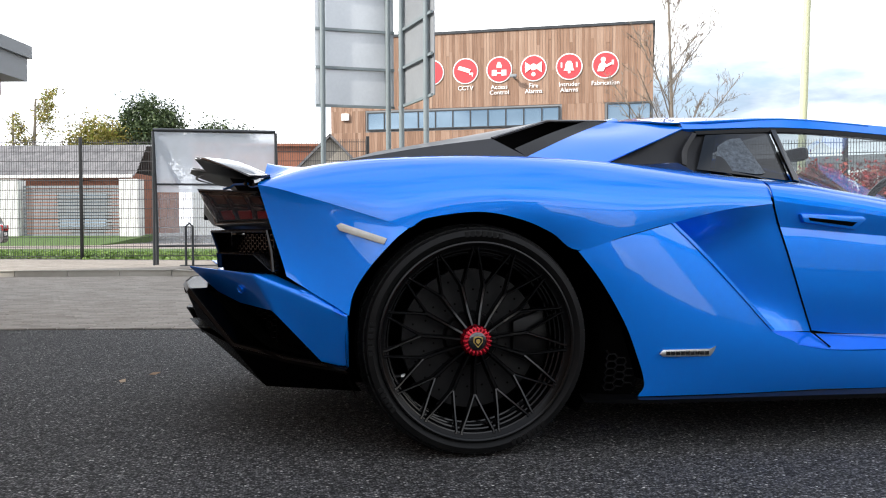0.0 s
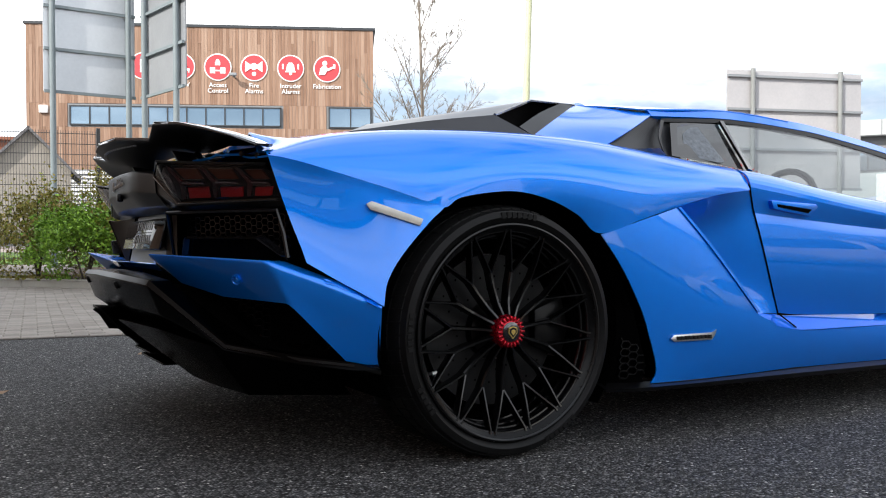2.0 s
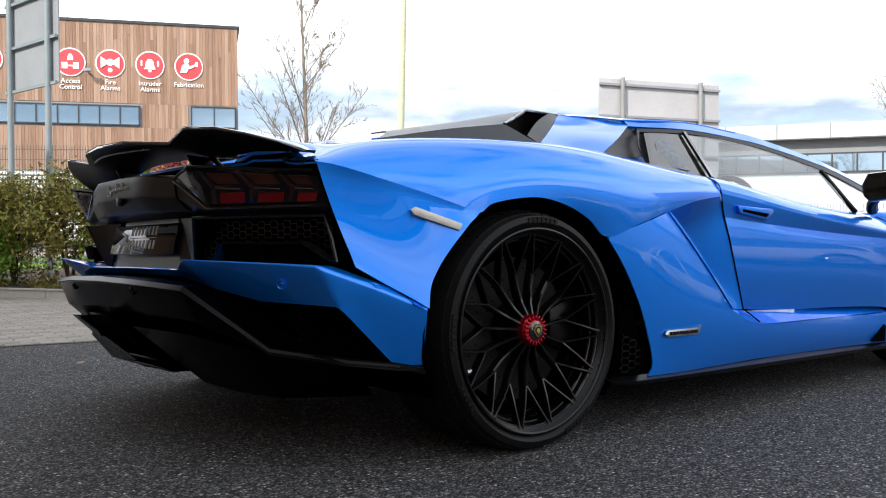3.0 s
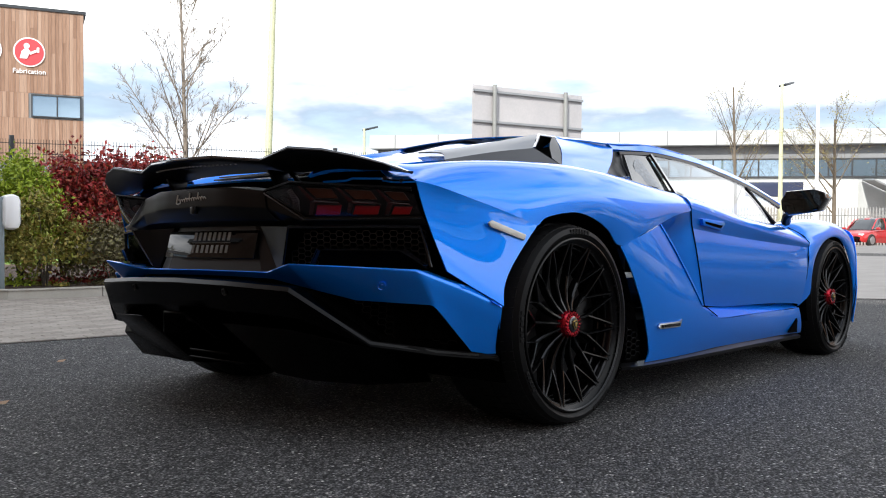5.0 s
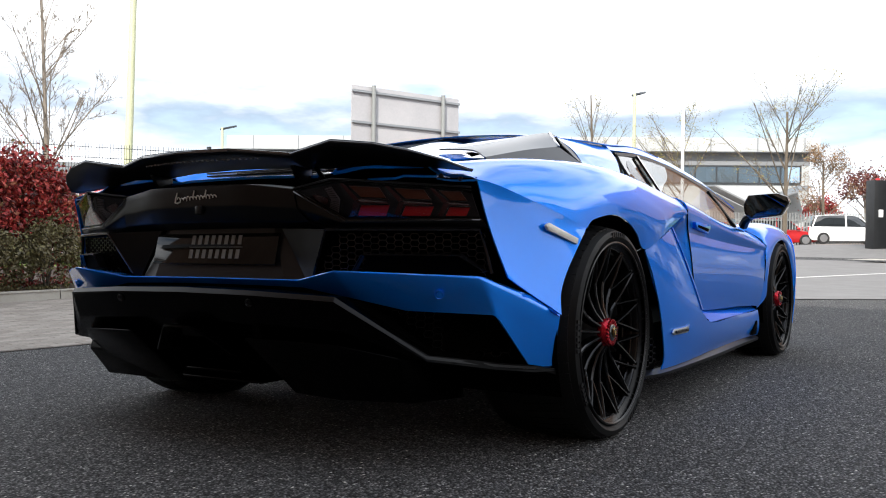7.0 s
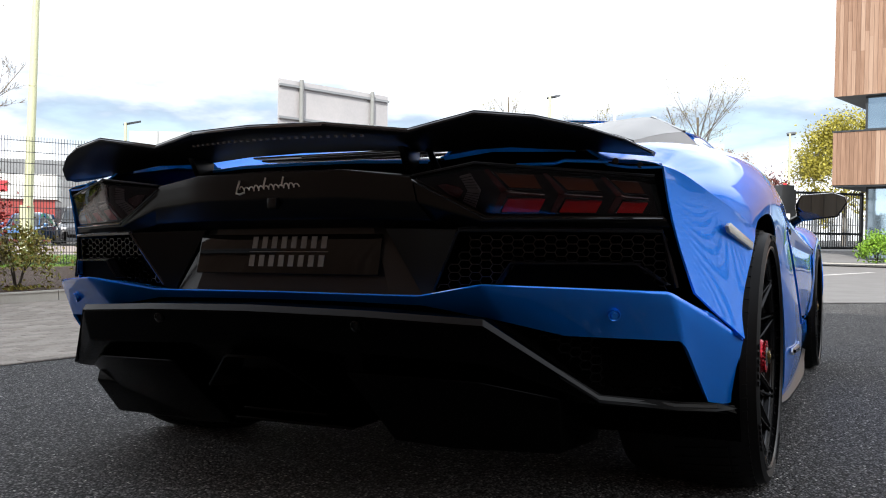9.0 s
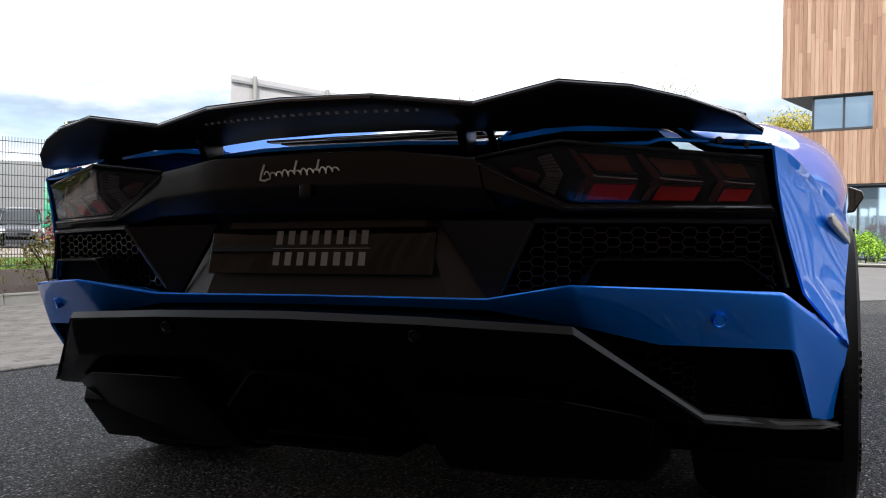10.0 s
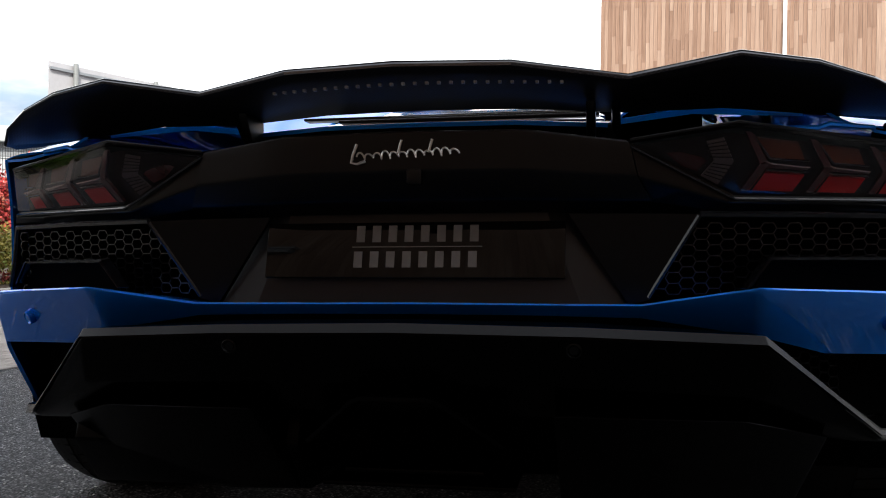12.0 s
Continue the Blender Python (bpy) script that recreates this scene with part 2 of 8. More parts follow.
LINE_PAINT = varied("worn_white_line", (0.45, 0.44, 0.42), (0.72, 0.71, 0.68), 0.8, 20, 90)

# ---- building tools ----
def mesh_of(name, bm, mat, smooth=35):
    me = bpy.data.meshes.new(name)
    bm.to_mesh(me)
    bm.free()
    me.materials.append(mat)
    if smooth:
        me.polygons.foreach_set("use_smooth", [True] * len(me.polygons))
        me.set_sharp_from_angle(angle=radians(smooth))
    return me


def part(name, bm, mat, parent=None, label="", smooth=35, kind=""):
    """Links a bmesh (or a finished mesh) as one object under its thing."""
    me = bm if isinstance(bm, bpy.types.Mesh) else mesh_of(name, bm, mat, smooth)
    ob = new(name, me)
    ob.parent = parent
    return tagged(ob, label, kind=kind)


def thing(name, label, category, m=None, group="", kind=""):
    ob = new(name)
    ob.empty_display_size = 0.2
    if m is not None:
        ob.matrix_world = m
    return tagged(ob, label, category, group, kind)


def spline(pts, n):
    """Points along a Catmull-Rom curve, n to each span."""
    p = [Vector(q) for q in pts]
    if len(p) == 2 or n == 1:
        out = []
        for a, c in zip(p, p[1:]):
            out += [a.lerp(c, i / n) for i in range(n)]
        return out + [p[-1]]
    ext = [p[0] * 2 - p[1]] + p + [p[-1] * 2 - p[-2]]
    out = []
    for i in range(1, len(ext) - 2):
        a, q, c, d = ext[i - 1:i + 3]
        for k in range(n):
            t = k / n
            out.append(0.5 * ((2 * q) + (c - a) * t + (2 * a - 5 * q + 4 * c - d) * t * t + (3 * q - a - 3 * c + d) * t ** 3))
    return out + [p[-1]]


def grid_bm(rows, bm=None):
    bm = bm or bmesh.new()
    vs = [[bm.verts.new(p) for p in r] for r in rows]
    for a, c in zip(vs, vs[1:]):
        for i in range(len(a) - 1):
            f = (a[i], a[i + 1], c[i + 1], c[i])
            if len({tuple(v.co) for v in f}) == 4:
                bm.faces.new(f)
            else:
                u = []
                for v in f:
                    if all((v.co - w.co).length > 1e-7 for w in u):
                        u.append(v)
                if len(u) == 3:
                    bm.faces.new(u)
    return bm


def patch(rows, nu=5, nv=5, fair=0):
    """A smooth sheet through rows of points."""
    rs = [spline(r, nu) for r in rows]
    cols = [spline([r[i] for r in rs], nv) for i in range(len(rs[0]))]
    for _ in range(fair):
        for i in range(1, len(cols) - 1):
            c = cols[i]
            cols[i] = [c[0]] + [c[j] * 0.5 + (c[j - 1] + c[j + 1]) * 0.25 for j in range(1, len(c) - 1)] + [c[-1]]
    return grid_bm([[c[j] for c in cols] for j in range(len(cols[0]))])


def outward(bm, inside):
    """Turns an open sheet so that its faces look away from a point inside."""
    bm.normal_update()
    s = sum((f.normal.dot(f.calc_center_median() - Vector(inside)) * f.calc_area() for f in bm.faces))
    if s < 0:
        bmesh.ops.reverse_faces(bm, faces=bm.faces[:])
    return bm


def thicken(bm, t):
    """Gives an open sheet a back and edges, t behind its face."""
    bm.normal_update()
    faces, edges = bm.faces[:], [e for e in bm.edges if len(e.link_faces) == 1]
    vmap = {v: bm.verts.new(v.co - v.normal * t) for v in bm.verts[:]}
    rim = [(e.verts[0], e.verts[1], e.link_faces[0]) for e in edges]
    for f in faces:
        bm.faces.new([vmap[v] for v in reversed(f.verts)])
    for a, c, f in rim:
        vs = list(f.verts)
        i = vs.index(a)
        if vs[(i + 1) % len(vs)] is c:
            a, c = c, a
        bm.faces.new((a, c, vmap[c], vmap[a]))
    return bm


MIDLINE = 0.021


def mirrored(bm):
    """A copy on the car's other side."""
    o = bm.copy()
    for v in o.verts:
        v.co.y = 2 * MIDLINE - v.co.y
    bmesh.ops.reverse_faces(o, faces=o.faces[:])
    return o


def box(lo, hi, bm=None, bevel=0.0):
    b2 = bmesh.new()
    bmesh.ops.create_cube(b2, size=1.0)
    lo, hi = Vector(lo), Vector(hi)
    for v in b2.verts:
        v.co = Vector((lo[i] + (v.co[i] + 0.5) * (hi[i] - lo[i]) for i in range(3)))
    if bevel:
        bmesh.ops.bevel(b2, geom=b2.edges[:], offset=bevel, segments=2, affect="EDGES", profile=0.5)
    return join(bm, b2)


def join(bm, b2):
    if bm is None:
        return b2
    me = bpy.data.meshes.new("tmp")
    b2.to_mesh(me)
    b2.free()
    bm.from_mesh(me)
    bpy.data.meshes.remove(me)
    return bm


def tube(pts, r, sides=8, bm=None, r2=None, cap=True):
    """A tube along points, tapering from r to r2."""
    p = [Vector(q) for q in pts]
    r2 = r if r2 is None else r2
    bm = bm or bmesh.new()
    rings = []
    side = None
    for i, q in enumerate(p):
        d = (p[min(i + 1, len(p) - 1)] - p[max(i - 1, 0)]).normalized()
        if side is None or side.cross(d).length < 0.05:
            side = d.orthogonal().normalized()
        side = (side - d * side.dot(d)).normalized()
        up = d.cross(side)
        rr = r + (r2 - r) * i / max(1, len(p) - 1)
        rings.append([bm.verts.new(q + (side * math.cos(a) + up * math.sin(a)) * rr) for a in [2 * math.pi * k / sides for k in range(sides)]])
    for a, c in zip(rings, rings[1:]):
        for k in range(sides):
            bm.faces.new((a[k], a[(k + 1) % sides], c[(k + 1) % sides], c[k]))
    if cap:
        bm.faces.new(list(reversed(rings[0])))
        bm.faces.new(rings[-1])
    return bm


def prism(poly, depth, bm=None, bevel=0.0):
    """A flat polygon (3D points, in order) pushed back along its normal by depth."""
    b2 = bmesh.new()
    p = [Vector(q) for q in poly]
    n = sum(((p[i]).cross(p[(i + 1) % len(p)]) for i in range(len(p))), Vector()).normalized()
    a, c = [b2.verts.new(q) for q in p], [b2.verts.new(q - n * depth) for q in p]
    b2.faces.new(a)
    b2.faces.new(list(reversed(c)))
    for i in range(len(p)):
        j = (i + 1) % len(p)
        b2.faces.new((a[j], a[i], c[i], c[j]))
    if bevel:
        bmesh.ops.bevel(b2, geom=b2.edges[:], offset=bevel, segments=2, affect="EDGES", profile=0.5)
    return join(bm, b2)


def lathe(profile, n=64, axis="y", bm=None):
    """Turns a profile of (radius, along) round the axis."""
    bm = bm or bmesh.new()
    rings = []
    for k in range(n):
        a = 2 * math.pi * k / n
        rings.append([bm.verts.new((r * math.cos(a), h, r * math.sin(a)) if axis == "y" else (r * math.cos(a), r * math.sin(a), h)) for r, h in profile])
    for k in range(n):
        a, c = rings[k], rings[(k + 1) % n]
        for i in range(len(profile) - 1):
            bm.faces.new((a[i], a[i + 1], c[i + 1], c[i]))
    bmesh.ops.remove_doubles(bm, verts=bm.verts[:], dist=1e-6)
    bmesh.ops.recalc_face_normals(bm, faces=bm.faces[:])
    return bm

# ---- the sports car (in its own frame: rear axle at the origin, x ahead, y to its left) ----
car = thing("sports_car", "low wedge-shaped blue sports car parked on dark asphalt", "car", SLOPE)
MID = (1.0, 0.0, 0.5)


def panel(name, rows, mat, nu=5, nv=5, label="", inside=MID, t=0.005, both=True, parent=None, smooth=35, edge=0.0, relax=0, fair=0):
    """A body panel through rows of points, and its twin on the other side; edge rounds its creases."""
    bm = outward(patch(rows, nu, nv, fair), inside)
    inner = [v for v in bm.verts if not v.is_boundary]
    for _ in range(relax):
        bmesh.ops.smooth_vert(bm, verts=inner, factor=0.5, use_axis_x=True, use_axis_y=True, use_axis_z=True)
    if edge:
        creases = [e for e in bm.edges if len(e.link_faces) == 2 and e.calc_face_angle(0.0) > 0.2]
        bmesh.ops.bevel(bm, geom=creases, offset=edge, segments=2, affect="EDGES", profile=0.5)
    if t:
        thicken(bm, t)
    twin = mirrored(bm) if both else None
    a = part(name, bm, mat, parent or car, label, smooth)
    if both:
        part(name, twin, mat, parent or car, label, smooth)
    return a


def flat(name, poly, mat, t=0.006, label="", inside=MID, both=True, parent=None, bevel=0.0):
    """A flat piece with its face turned away from a point inside."""
    p = [Vector(q) for q in poly]
    n = sum(((p[i]).cross(p[(i + 1) % len(p)]) for i in range(len(p))), Vector())
    if n.dot(sum(p, Vector()) / len(p) - Vector(inside)) < 0:
        p.reverse()
    bm = prism(p, t, bevel=bevel)
    twin = mirrored(bm) if both else None
    a = part(name, bm, mat, parent or car, label)
    if both:
        part(name, twin, mat, parent or car, label)
    return a


def arch(cx, cz, r, a0, a1, y, n):
    """Points along a wheel arch; angles in degrees from the front, over the top."""
    return [(cx + r * math.cos(radians(a0 + (a1 - a0) * i / (n - 1))), y, cz + r * math.sin(radians(a0 + (a1 - a0) * i / (n - 1)))) for i in range(n)]


# haunch over the rear wheel: sections from the lower edge up and in to the deck, carried by one smooth surface
HAUNCH = [
    [(-0.634, -0.845, 0.797), (-0.62, -0.82, 0.806), (-0.60, -0.77, 0.822), (-0.58, -0.69, 0.845), (-0.60, -0.56, 0.853)],
    [(-0.44, -0.915, 0.745), (-0.44, -0.905, 0.785), (-0.44, -0.870, 0.832), (-0.44, -0.790, 0.866), (-0.44, -0.60, 0.878)],
    [(-0.275, -0.966, 0.693), (-0.275, -0.957, 0.745), (-0.275, -0.920, 0.818), (-0.275, -0.820, 0.882), (-0.275, -0.60, 0.897)],
    [(-0.205, -0.978, 0.671), (-0.205, -0.970, 0.752), (-0.205, -0.934, 0.826), (-0.205, -0.829, 0.888), (-0.205, -0.60, 0.904)],
    [(-0.150, -0.982, 0.700), (-0.15, -0.978, 0.760), (-0.15, -0.942, 0.832), (-0.15, -0.835, 0.892), (-0.15, -0.60, 0.910)],
    [(0.00, -0.988, 0.719), (0.00, -0.987, 0.778), (0.00, -0.952, 0.843), (0.00, -0.845, 0.898), (0.00, -0.60, 0.922)],
    [(0.125, -0.988, 0.699), (0.125, -0.992, 0.770), (0.125, -0.960, 0.842), (0.125, -0.850, 0.900), (0.125, -0.60, 0.930)],
    [(0.225, -0.988, 0.660), (0.225, -0.995, 0.755), (0.225, -0.964, 0.835), (0.225, -0.855, 0.898), (0.225, -0.62, 0.930)],
    [(0.308, -0.988, 0.609), (0.308, -0.998, 0.735), (0.308, -0.966, 0.828), (0.308, -0.860, 0.894), (0.308, -0.64, 0.925)],
    [(0.45, -0.992, 0.650), (0.45, -0.995, 0.745), (0.45, -0.960, 0.822), (0.45, -0.865, 0.882), (0.45, -0.70, 0.905)],
    [(0.605, -0.986, 0.692), (0.61, -0.984, 0.752), (0.62, -0.948, 0.815), (0.63, -0.865, 0.868), (0.65, -0.76, 0.885)],
    [(0.79, -0.966, 0.735), (0.79, -0.960, 0.770), (0.80, -0.930, 0.810), (0.81, -0.860, 0.854), (0.82, -0.76, 0.870)],
    [(0.972, -0.940, 0.758), (0.972, -0.938, 0.775), (0.975, -0.915, 0.806), (0.98, -0.850, 0.838), (0.99, -0.76, 0.853)],
]


def smooth_radius(sections, cy, cz, nx, na):
    """A polynomial for the distance from the line (cy, cz), over x and the angle round it."""
    p = np.array(sections).reshape(-1, 3)

    def terms(x, a):
        return np.stack([((x - 0.17) / 0.81) ** i * ((a - 0.8) / 0.8) ** j for i in range(nx + 1) for j in range(na + 1)], -1)
    ang, rad = np.arctan2(p[:, 2] - cz, cy - p[:, 1]), np.hypot(cy - p[:, 1], p[:, 2] - cz)
    m = terms(p[:, 0], ang)
    w = np.linalg.lstsq(np.vstack([m, 1e-3 * np.eye(m.shape[1])]), np.concatenate([rad, np.zeros(m.shape[1])]), rcond=None)[0]
    return lambda x, a: float(terms(np.array(x), np.array(a)) @ w)


H_Y, H_Z = -0.60, 0.60
haunch_radius = smooth_radius(HAUNCH, H_Y, H_Z, 5, 4)


def haunch_angle(p):
    return math.atan2(p[2] - H_Z, H_Y - p[1])


def haunch_at(x, a):
    r = haunch_radius(x, a)
    return Vector((x, H_Y - r * math.cos(a), H_Z + r * math.sin(a)))


def on_haunch(p):
    """The point of the haunch at the same x and angle."""
    return haunch_at(p[0], haunch_angle(p))


h_low, h_top = spline([r[0] for r in HAUNCH], 6), spline([r[-1] for r in HAUNCH], 6)
h_rows = []
for p, q in zip(h_low, h_top):
    a0, a1 = haunch_angle(p), haunch_angle(q)
    h_rows.append([haunch_at(p.x + (q.x - p.x) * k / 22, a0 + (a1 - a0) * k / 22) for k in range(23)])
h_bm = thicken(outward(grid_bm(h_rows), MID), 0.005)
h_twin = mirrored(h_bm)
part("rear_quarter_panel", h_bm, PAINT, car, "glossy blue rear haunch")
part("rear_quarter_panel", h_twin, PAINT, car, "glossy blue rear haunch")
# side panel between the tail and the wheel, below the haunch crease
SIDE_TOP = [on_haunch(p) + Vector((0, -0.001, -0.0005)) for p in spline([HAUNCH[0][0], HAUNCH[1][0], HAUNCH[2][0], HAUNCH[3][0]], 6)]


def run_along(line, n):
    """A smooth line through points, cut into n even steps of its parameter."""
    k = len(line) - 1
    fine_line = spline(line, 24)
    return [fine_line[round(i * 24 * k / n)] for i in range(n + 1)]


side_rows = [run_along(q, 18) for q in (
    [(-0.612, -0.850, 0.725), (-0.46, -0.906, 0.682), (-0.340, -0.949, 0.650), (-0.250, -0.980, 0.632)],
    [(-0.585, -0.868, 0.640), (-0.46, -0.914, 0.600), (-0.385, -0.944, 0.572), (-0.320, -0.975, 0.552)],
    [(-0.562, -0.885, 0.570), (-0.47, -0.922, 0.530), (-0.410, -0.949, 0.505), (-0.362, -0.973, 0.482)],
    [(-0.550, -0.894, 0.528), (-0.475, -0.928, 0.481), (-0.420, -0.952, 0.448), (-0.376, -0.972, 0.419)])]
s_pts = np.array([tuple(p) for r in [SIDE_TOP] + side_rows for p in r])


def side_terms(x, z):
    return np.stack([(x + 0.45) ** i * (z - 0.62) ** j for i in range(4) for j in range(3) if i + j < 4], -1)


side_w = np.linalg.lstsq(side_terms(s_pts[:, 0], s_pts[:, 2]), s_pts[:, 1], rcond=None)[0]


def side_skin(p, k):
    """A point on the smooth side, drawn back to the crease at its upper edge (k = 0)."""
    y = float(side_terms(np.array(p[0]), np.array(p[2])) @ side_w)
    return Vector((p[0], y + (p[1] - y) * max(0.0, 1 - k / 3.0), p[2]))


s_cols = [[side_skin(p, k) for k, p in enumerate(spline([SIDE_TOP[i]] + [r[i] for r in side_rows], 6))] for i in range(19)]
s_bm = thicken(outward(grid_bm([[c[j] for c in s_cols] for j in range(25)]), MID), 0.005)
s_twin = mirrored(s_bm)
part("rear_side_panel", s_bm, PAINT, car, "glossy blue panel ahead of the rear wheel arch")
part("rear_side_panel", s_twin, PAINT, car, "glossy blue panel ahead of the rear wheel arch")
flat("side_reflector", [(-0.412, -0.945, 0.676), (-0.398, -0.948, 0.684), (-0.268, -0.983, 0.640), (-0.277, -0.983, 0.622), (-0.402, -0.947, 0.662)],
     REFLECTOR, 0.010, "pale reflector strip", bevel=0.002)
# rear bumper: ledge, undercut face and the blade that runs down to the wheel
LEDGE_IN = [(-0.735, 0.0, 0.520), (-0.735, -0.18, 0.519), (-0.735, -0.345, 0.517), (-0.735, -0.44, 0.530), (-0.650, -0.68, 0.533), (-0.590, -0.835, 0.533), (-0.475, -0.920, 0.481), (-0.377, -0.968, 0.419)]
LEDGE = [(-0.815, 0.0, 0.524), (-0.812, -0.18, 0.523), (-0.805, -0.355, 0.522), (-0.862, -0.526, 0.551), (-0.755, -0.700, 0.543), (-0.647, -0.866, 0.534), (-0.512, -0.922, 0.477), (-0.381, -0.974, 0.420)]
LEDGE_LOW = [(-0.79, 0.0, 0.503), (-0.79, -0.18, 0.502), (-0.78, -0.355, 0.498), (-0.770, -0.535, 0.470), (-0.690, -0.650, 0.437), (-0.590, -0.880, 0.427), (-0.449, -0.907, 0.280), (-0.376, -0.946, 0.266)]


def both_sides(line):
    """A half line from the middle outwards, made whole across the car."""
    return [(x, 2 * MIDLINE - y, z) for x, y, z in reversed(line[1:])] + [(line[0][0], MIDLINE, line[0][2])] + [tuple(p) for p in line[1:]]


def facets(name, rows, mat, label="", inside=MID, t=0.006, n=4, edge=0.006, seg=3, both=False, parent=None, smooth=50, least=0.2):
    """Flat facets between rows of points, with their creases rounded off."""
    rs = []
    for r in rows:
        r = [Vector(q) for q in r]
        rs.append([a.lerp(c, k / n) for a, c in zip(r, r[1:]) for k in range(n)] + [r[-1]])
    full = [[p.lerp(q, k / n) for p, q in zip(a, c)] for a, c in zip(rs, rs[1:]) for k in range(n)] + [rs[-1]]
    bm = outward(grid_bm(full), inside)
    if edge:
        creases = [e for e in bm.edges if len(e.link_faces) == 2 and e.calc_face_angle(0.0) > least]
        if creases:
            bmesh.ops.bevel(bm, geom=creases, offset=edge, segments=seg, affect="EDGES", profile=0.5)
    if t:
        thicken(bm, t)
    twin = mirrored(bm) if both else None
    a = part(name, bm, mat, parent or car, label, smooth)
    if both:
        part(name, twin, mat, parent or car, label, smooth)
    return a


facets("rear_bumper", [both_sides(q) for q in (LEDGE_IN, LEDGE, LEDGE_LOW)], PAINT, "glossy blue rear bumper with blades running down to the wheels", (-0.2, 0, 0.45), 0.008, 3, 0.010)
for y in (-0.757, 0.799):
    s = part("parking_sensor", lathe([(0, 0.002), (0.007, 0.0015), (0.009, 0.004), (0.0115, 0.0005), (0.0135, 0.001), (0.0135, 0.012), (0, 0.012)], 24), PAINT, car, "round blue parking sensor")
    sg = 1 if y > 0 else -1
    s.matrix_local = look((-0.689, y, 0.482), (-0.689 + 0.80, y - 0.52 * sg, 0.482 + 0.42)) @ pose(0, 0, 0, -90)

# lower mesh in the bumper
def hexmesh(name, origin, u, v, outline, size, parent, depth=0.014, wire=0.0022, mat=None, label="black honeycomb mesh"):
    """Honeycomb of thin walls in the plane of u and v, inside an outline in (u, v)."""
    u, v, o = Vector(u).normalized(), Vector(v).normalized(), Vector(origin)
    n = u.cross(v)
    us, vs = [q[0] for q in outline], [q[1] for q in outline]
    bm = bmesh.new()

    def inside(a, c):
        r = False
        for i in range(len(outline)):
            (x1, y1), (x2, y2) = outline[i], outline[i - 1]
            if (y1 > c) != (y2 > c) and a < (x2 - x1) * (c - y1) / (y2 - y1) + x1:
                r = not r
        return r
    seen = set()
    w, h = size * 1.62, size
    for i in range(int((max(us) - min(us)) / (0.8 * w)) + 3):
        a = min(us) - w + i * 0.8 * w
        for j in range(int((max(vs) - min(vs)) / h) + 3):
            c = min(vs) - h + (j + (0.5 if i % 2 else 0.0)) * h
            cor = [(a - w * 0.5, c), (a - w * 0.30, c + h * 0.5), (a + w * 0.30, c + h * 0.5), (a + w * 0.5, c), (a + w * 0.30, c - h * 0.5), (a - w * 0.30, c - h * 0.5)]
            for k in range(6):
                p, q = cor[k], cor[(k + 1) % 6]
                key = (round((p[0] + q[0]) * 900), round((p[1] + q[1]) * 900))
                if key in seen or not (inside(*p) and inside(*q)):
                    continue
                seen.add(key)
                P, Q = o + u * p[0] + v * p[1], o + u * q[0] + v * q[1]
                s = (Q - P).cross(n).normalized() * wire * 0.5
                vv = [bm.verts.new(e) for e in (P + s, Q + s, Q - s, P - s)] + [bm.verts.new(e - n * depth) for e in (P + s, Q + s, Q - s, P - s)]
                for f in ((0, 1, 2, 3), (1, 0, 4, 5), (3, 2, 6, 7)):
                    bm.faces.new([vv[m] for m in f])
    bmesh.ops.recalc_face_normals(bm, faces=bm.faces[:])
    twin = mirrored(bm)
    part(name, bm, mat or BLACK_SATIN, parent, label, 0, "stuff")
    part(name, twin, mat or BLACK_SATIN, parent, label, 0, "stuff")


# fascia: dark centre panel, lamp surrounds, number plate recess, upper mesh
LAMP = [Vector(p) for p in ((-0.802, -0.340, 0.778), (-0.831, -0.500, 0.797), (-0.634, -0.826, 0.774), (-0.603, -0.838, 0.694), (-0.772, -0.500, 0.694))]
facets("tail_panel", [both_sides(q) for q in ([(-0.72, 0.0, 0.806), (-0.72, -0.18, 0.803), (-0.74, -0.325, 0.786)],
                                              [(-0.838, 0.0, 0.800), (-0.836, -0.18, 0.797), (-0.803, -0.338, 0.779)],
                                              [(-0.840, 0.0, 0.735), (-0.836, -0.18, 0.733), (-0.800, -0.350, 0.722)],
                                              [(-0.806, 0.0, 0.690), (-0.802, -0.20, 0.688), (-0.775, -0.372, 0.684)],
                                              [(-0.740, 0.0, 0.672), (-0.740, -0.20, 0.671), (-0.715, -0.385, 0.668)])],
       BLACK_SATIN, "satin black tail panel", t=0.006, n=3, edge=0.004)
facets("lamp_surround", [[LAMP[0] + Vector((0.004, 0.0, -0.002)), LAMP[4] + Vector((0.004, 0, -0.002)), LAMP[3] + Vector((0.004, 0, -0.002))],
                         [(-0.796, -0.352, 0.722), (-0.772, -0.490, 0.680), (-0.598, -0.846, 0.681)],
                         [(-0.765, -0.372, 0.684), (-0.745, -0.480, 0.668), (-0.594, -0.850, 0.668)],
                         [(-0.715, -0.380, 0.668), (-0.690, -0.480, 0.667), (-0.560, -0.840, 0.667)]], BLACK_SATIN, "satin black trim under the lamp", both=True, edge=0.003)
fr = tube([LAMP[0] + Vector((-0.002, 0, -0.008)), LAMP[4] + Vector((-0.002, 0, -0.008)), LAMP[3] + Vector((-0.002, 0, -0.008))], 0.0028, 6)
tw = mirrored(fr)
part("lamp_rim", fr, BLACK_GLOSS, car), part("lamp_rim", tw, BLACK_GLOSS, car)
fr = tube([LAMP[0] + Vector((0, 0, 0.002)), LAMP[1] + Vector((0, 0, 0.002)), LAMP[2] + Vector((0, 0, 0.002))], 0.0026, 6)
tw = mirrored(fr)
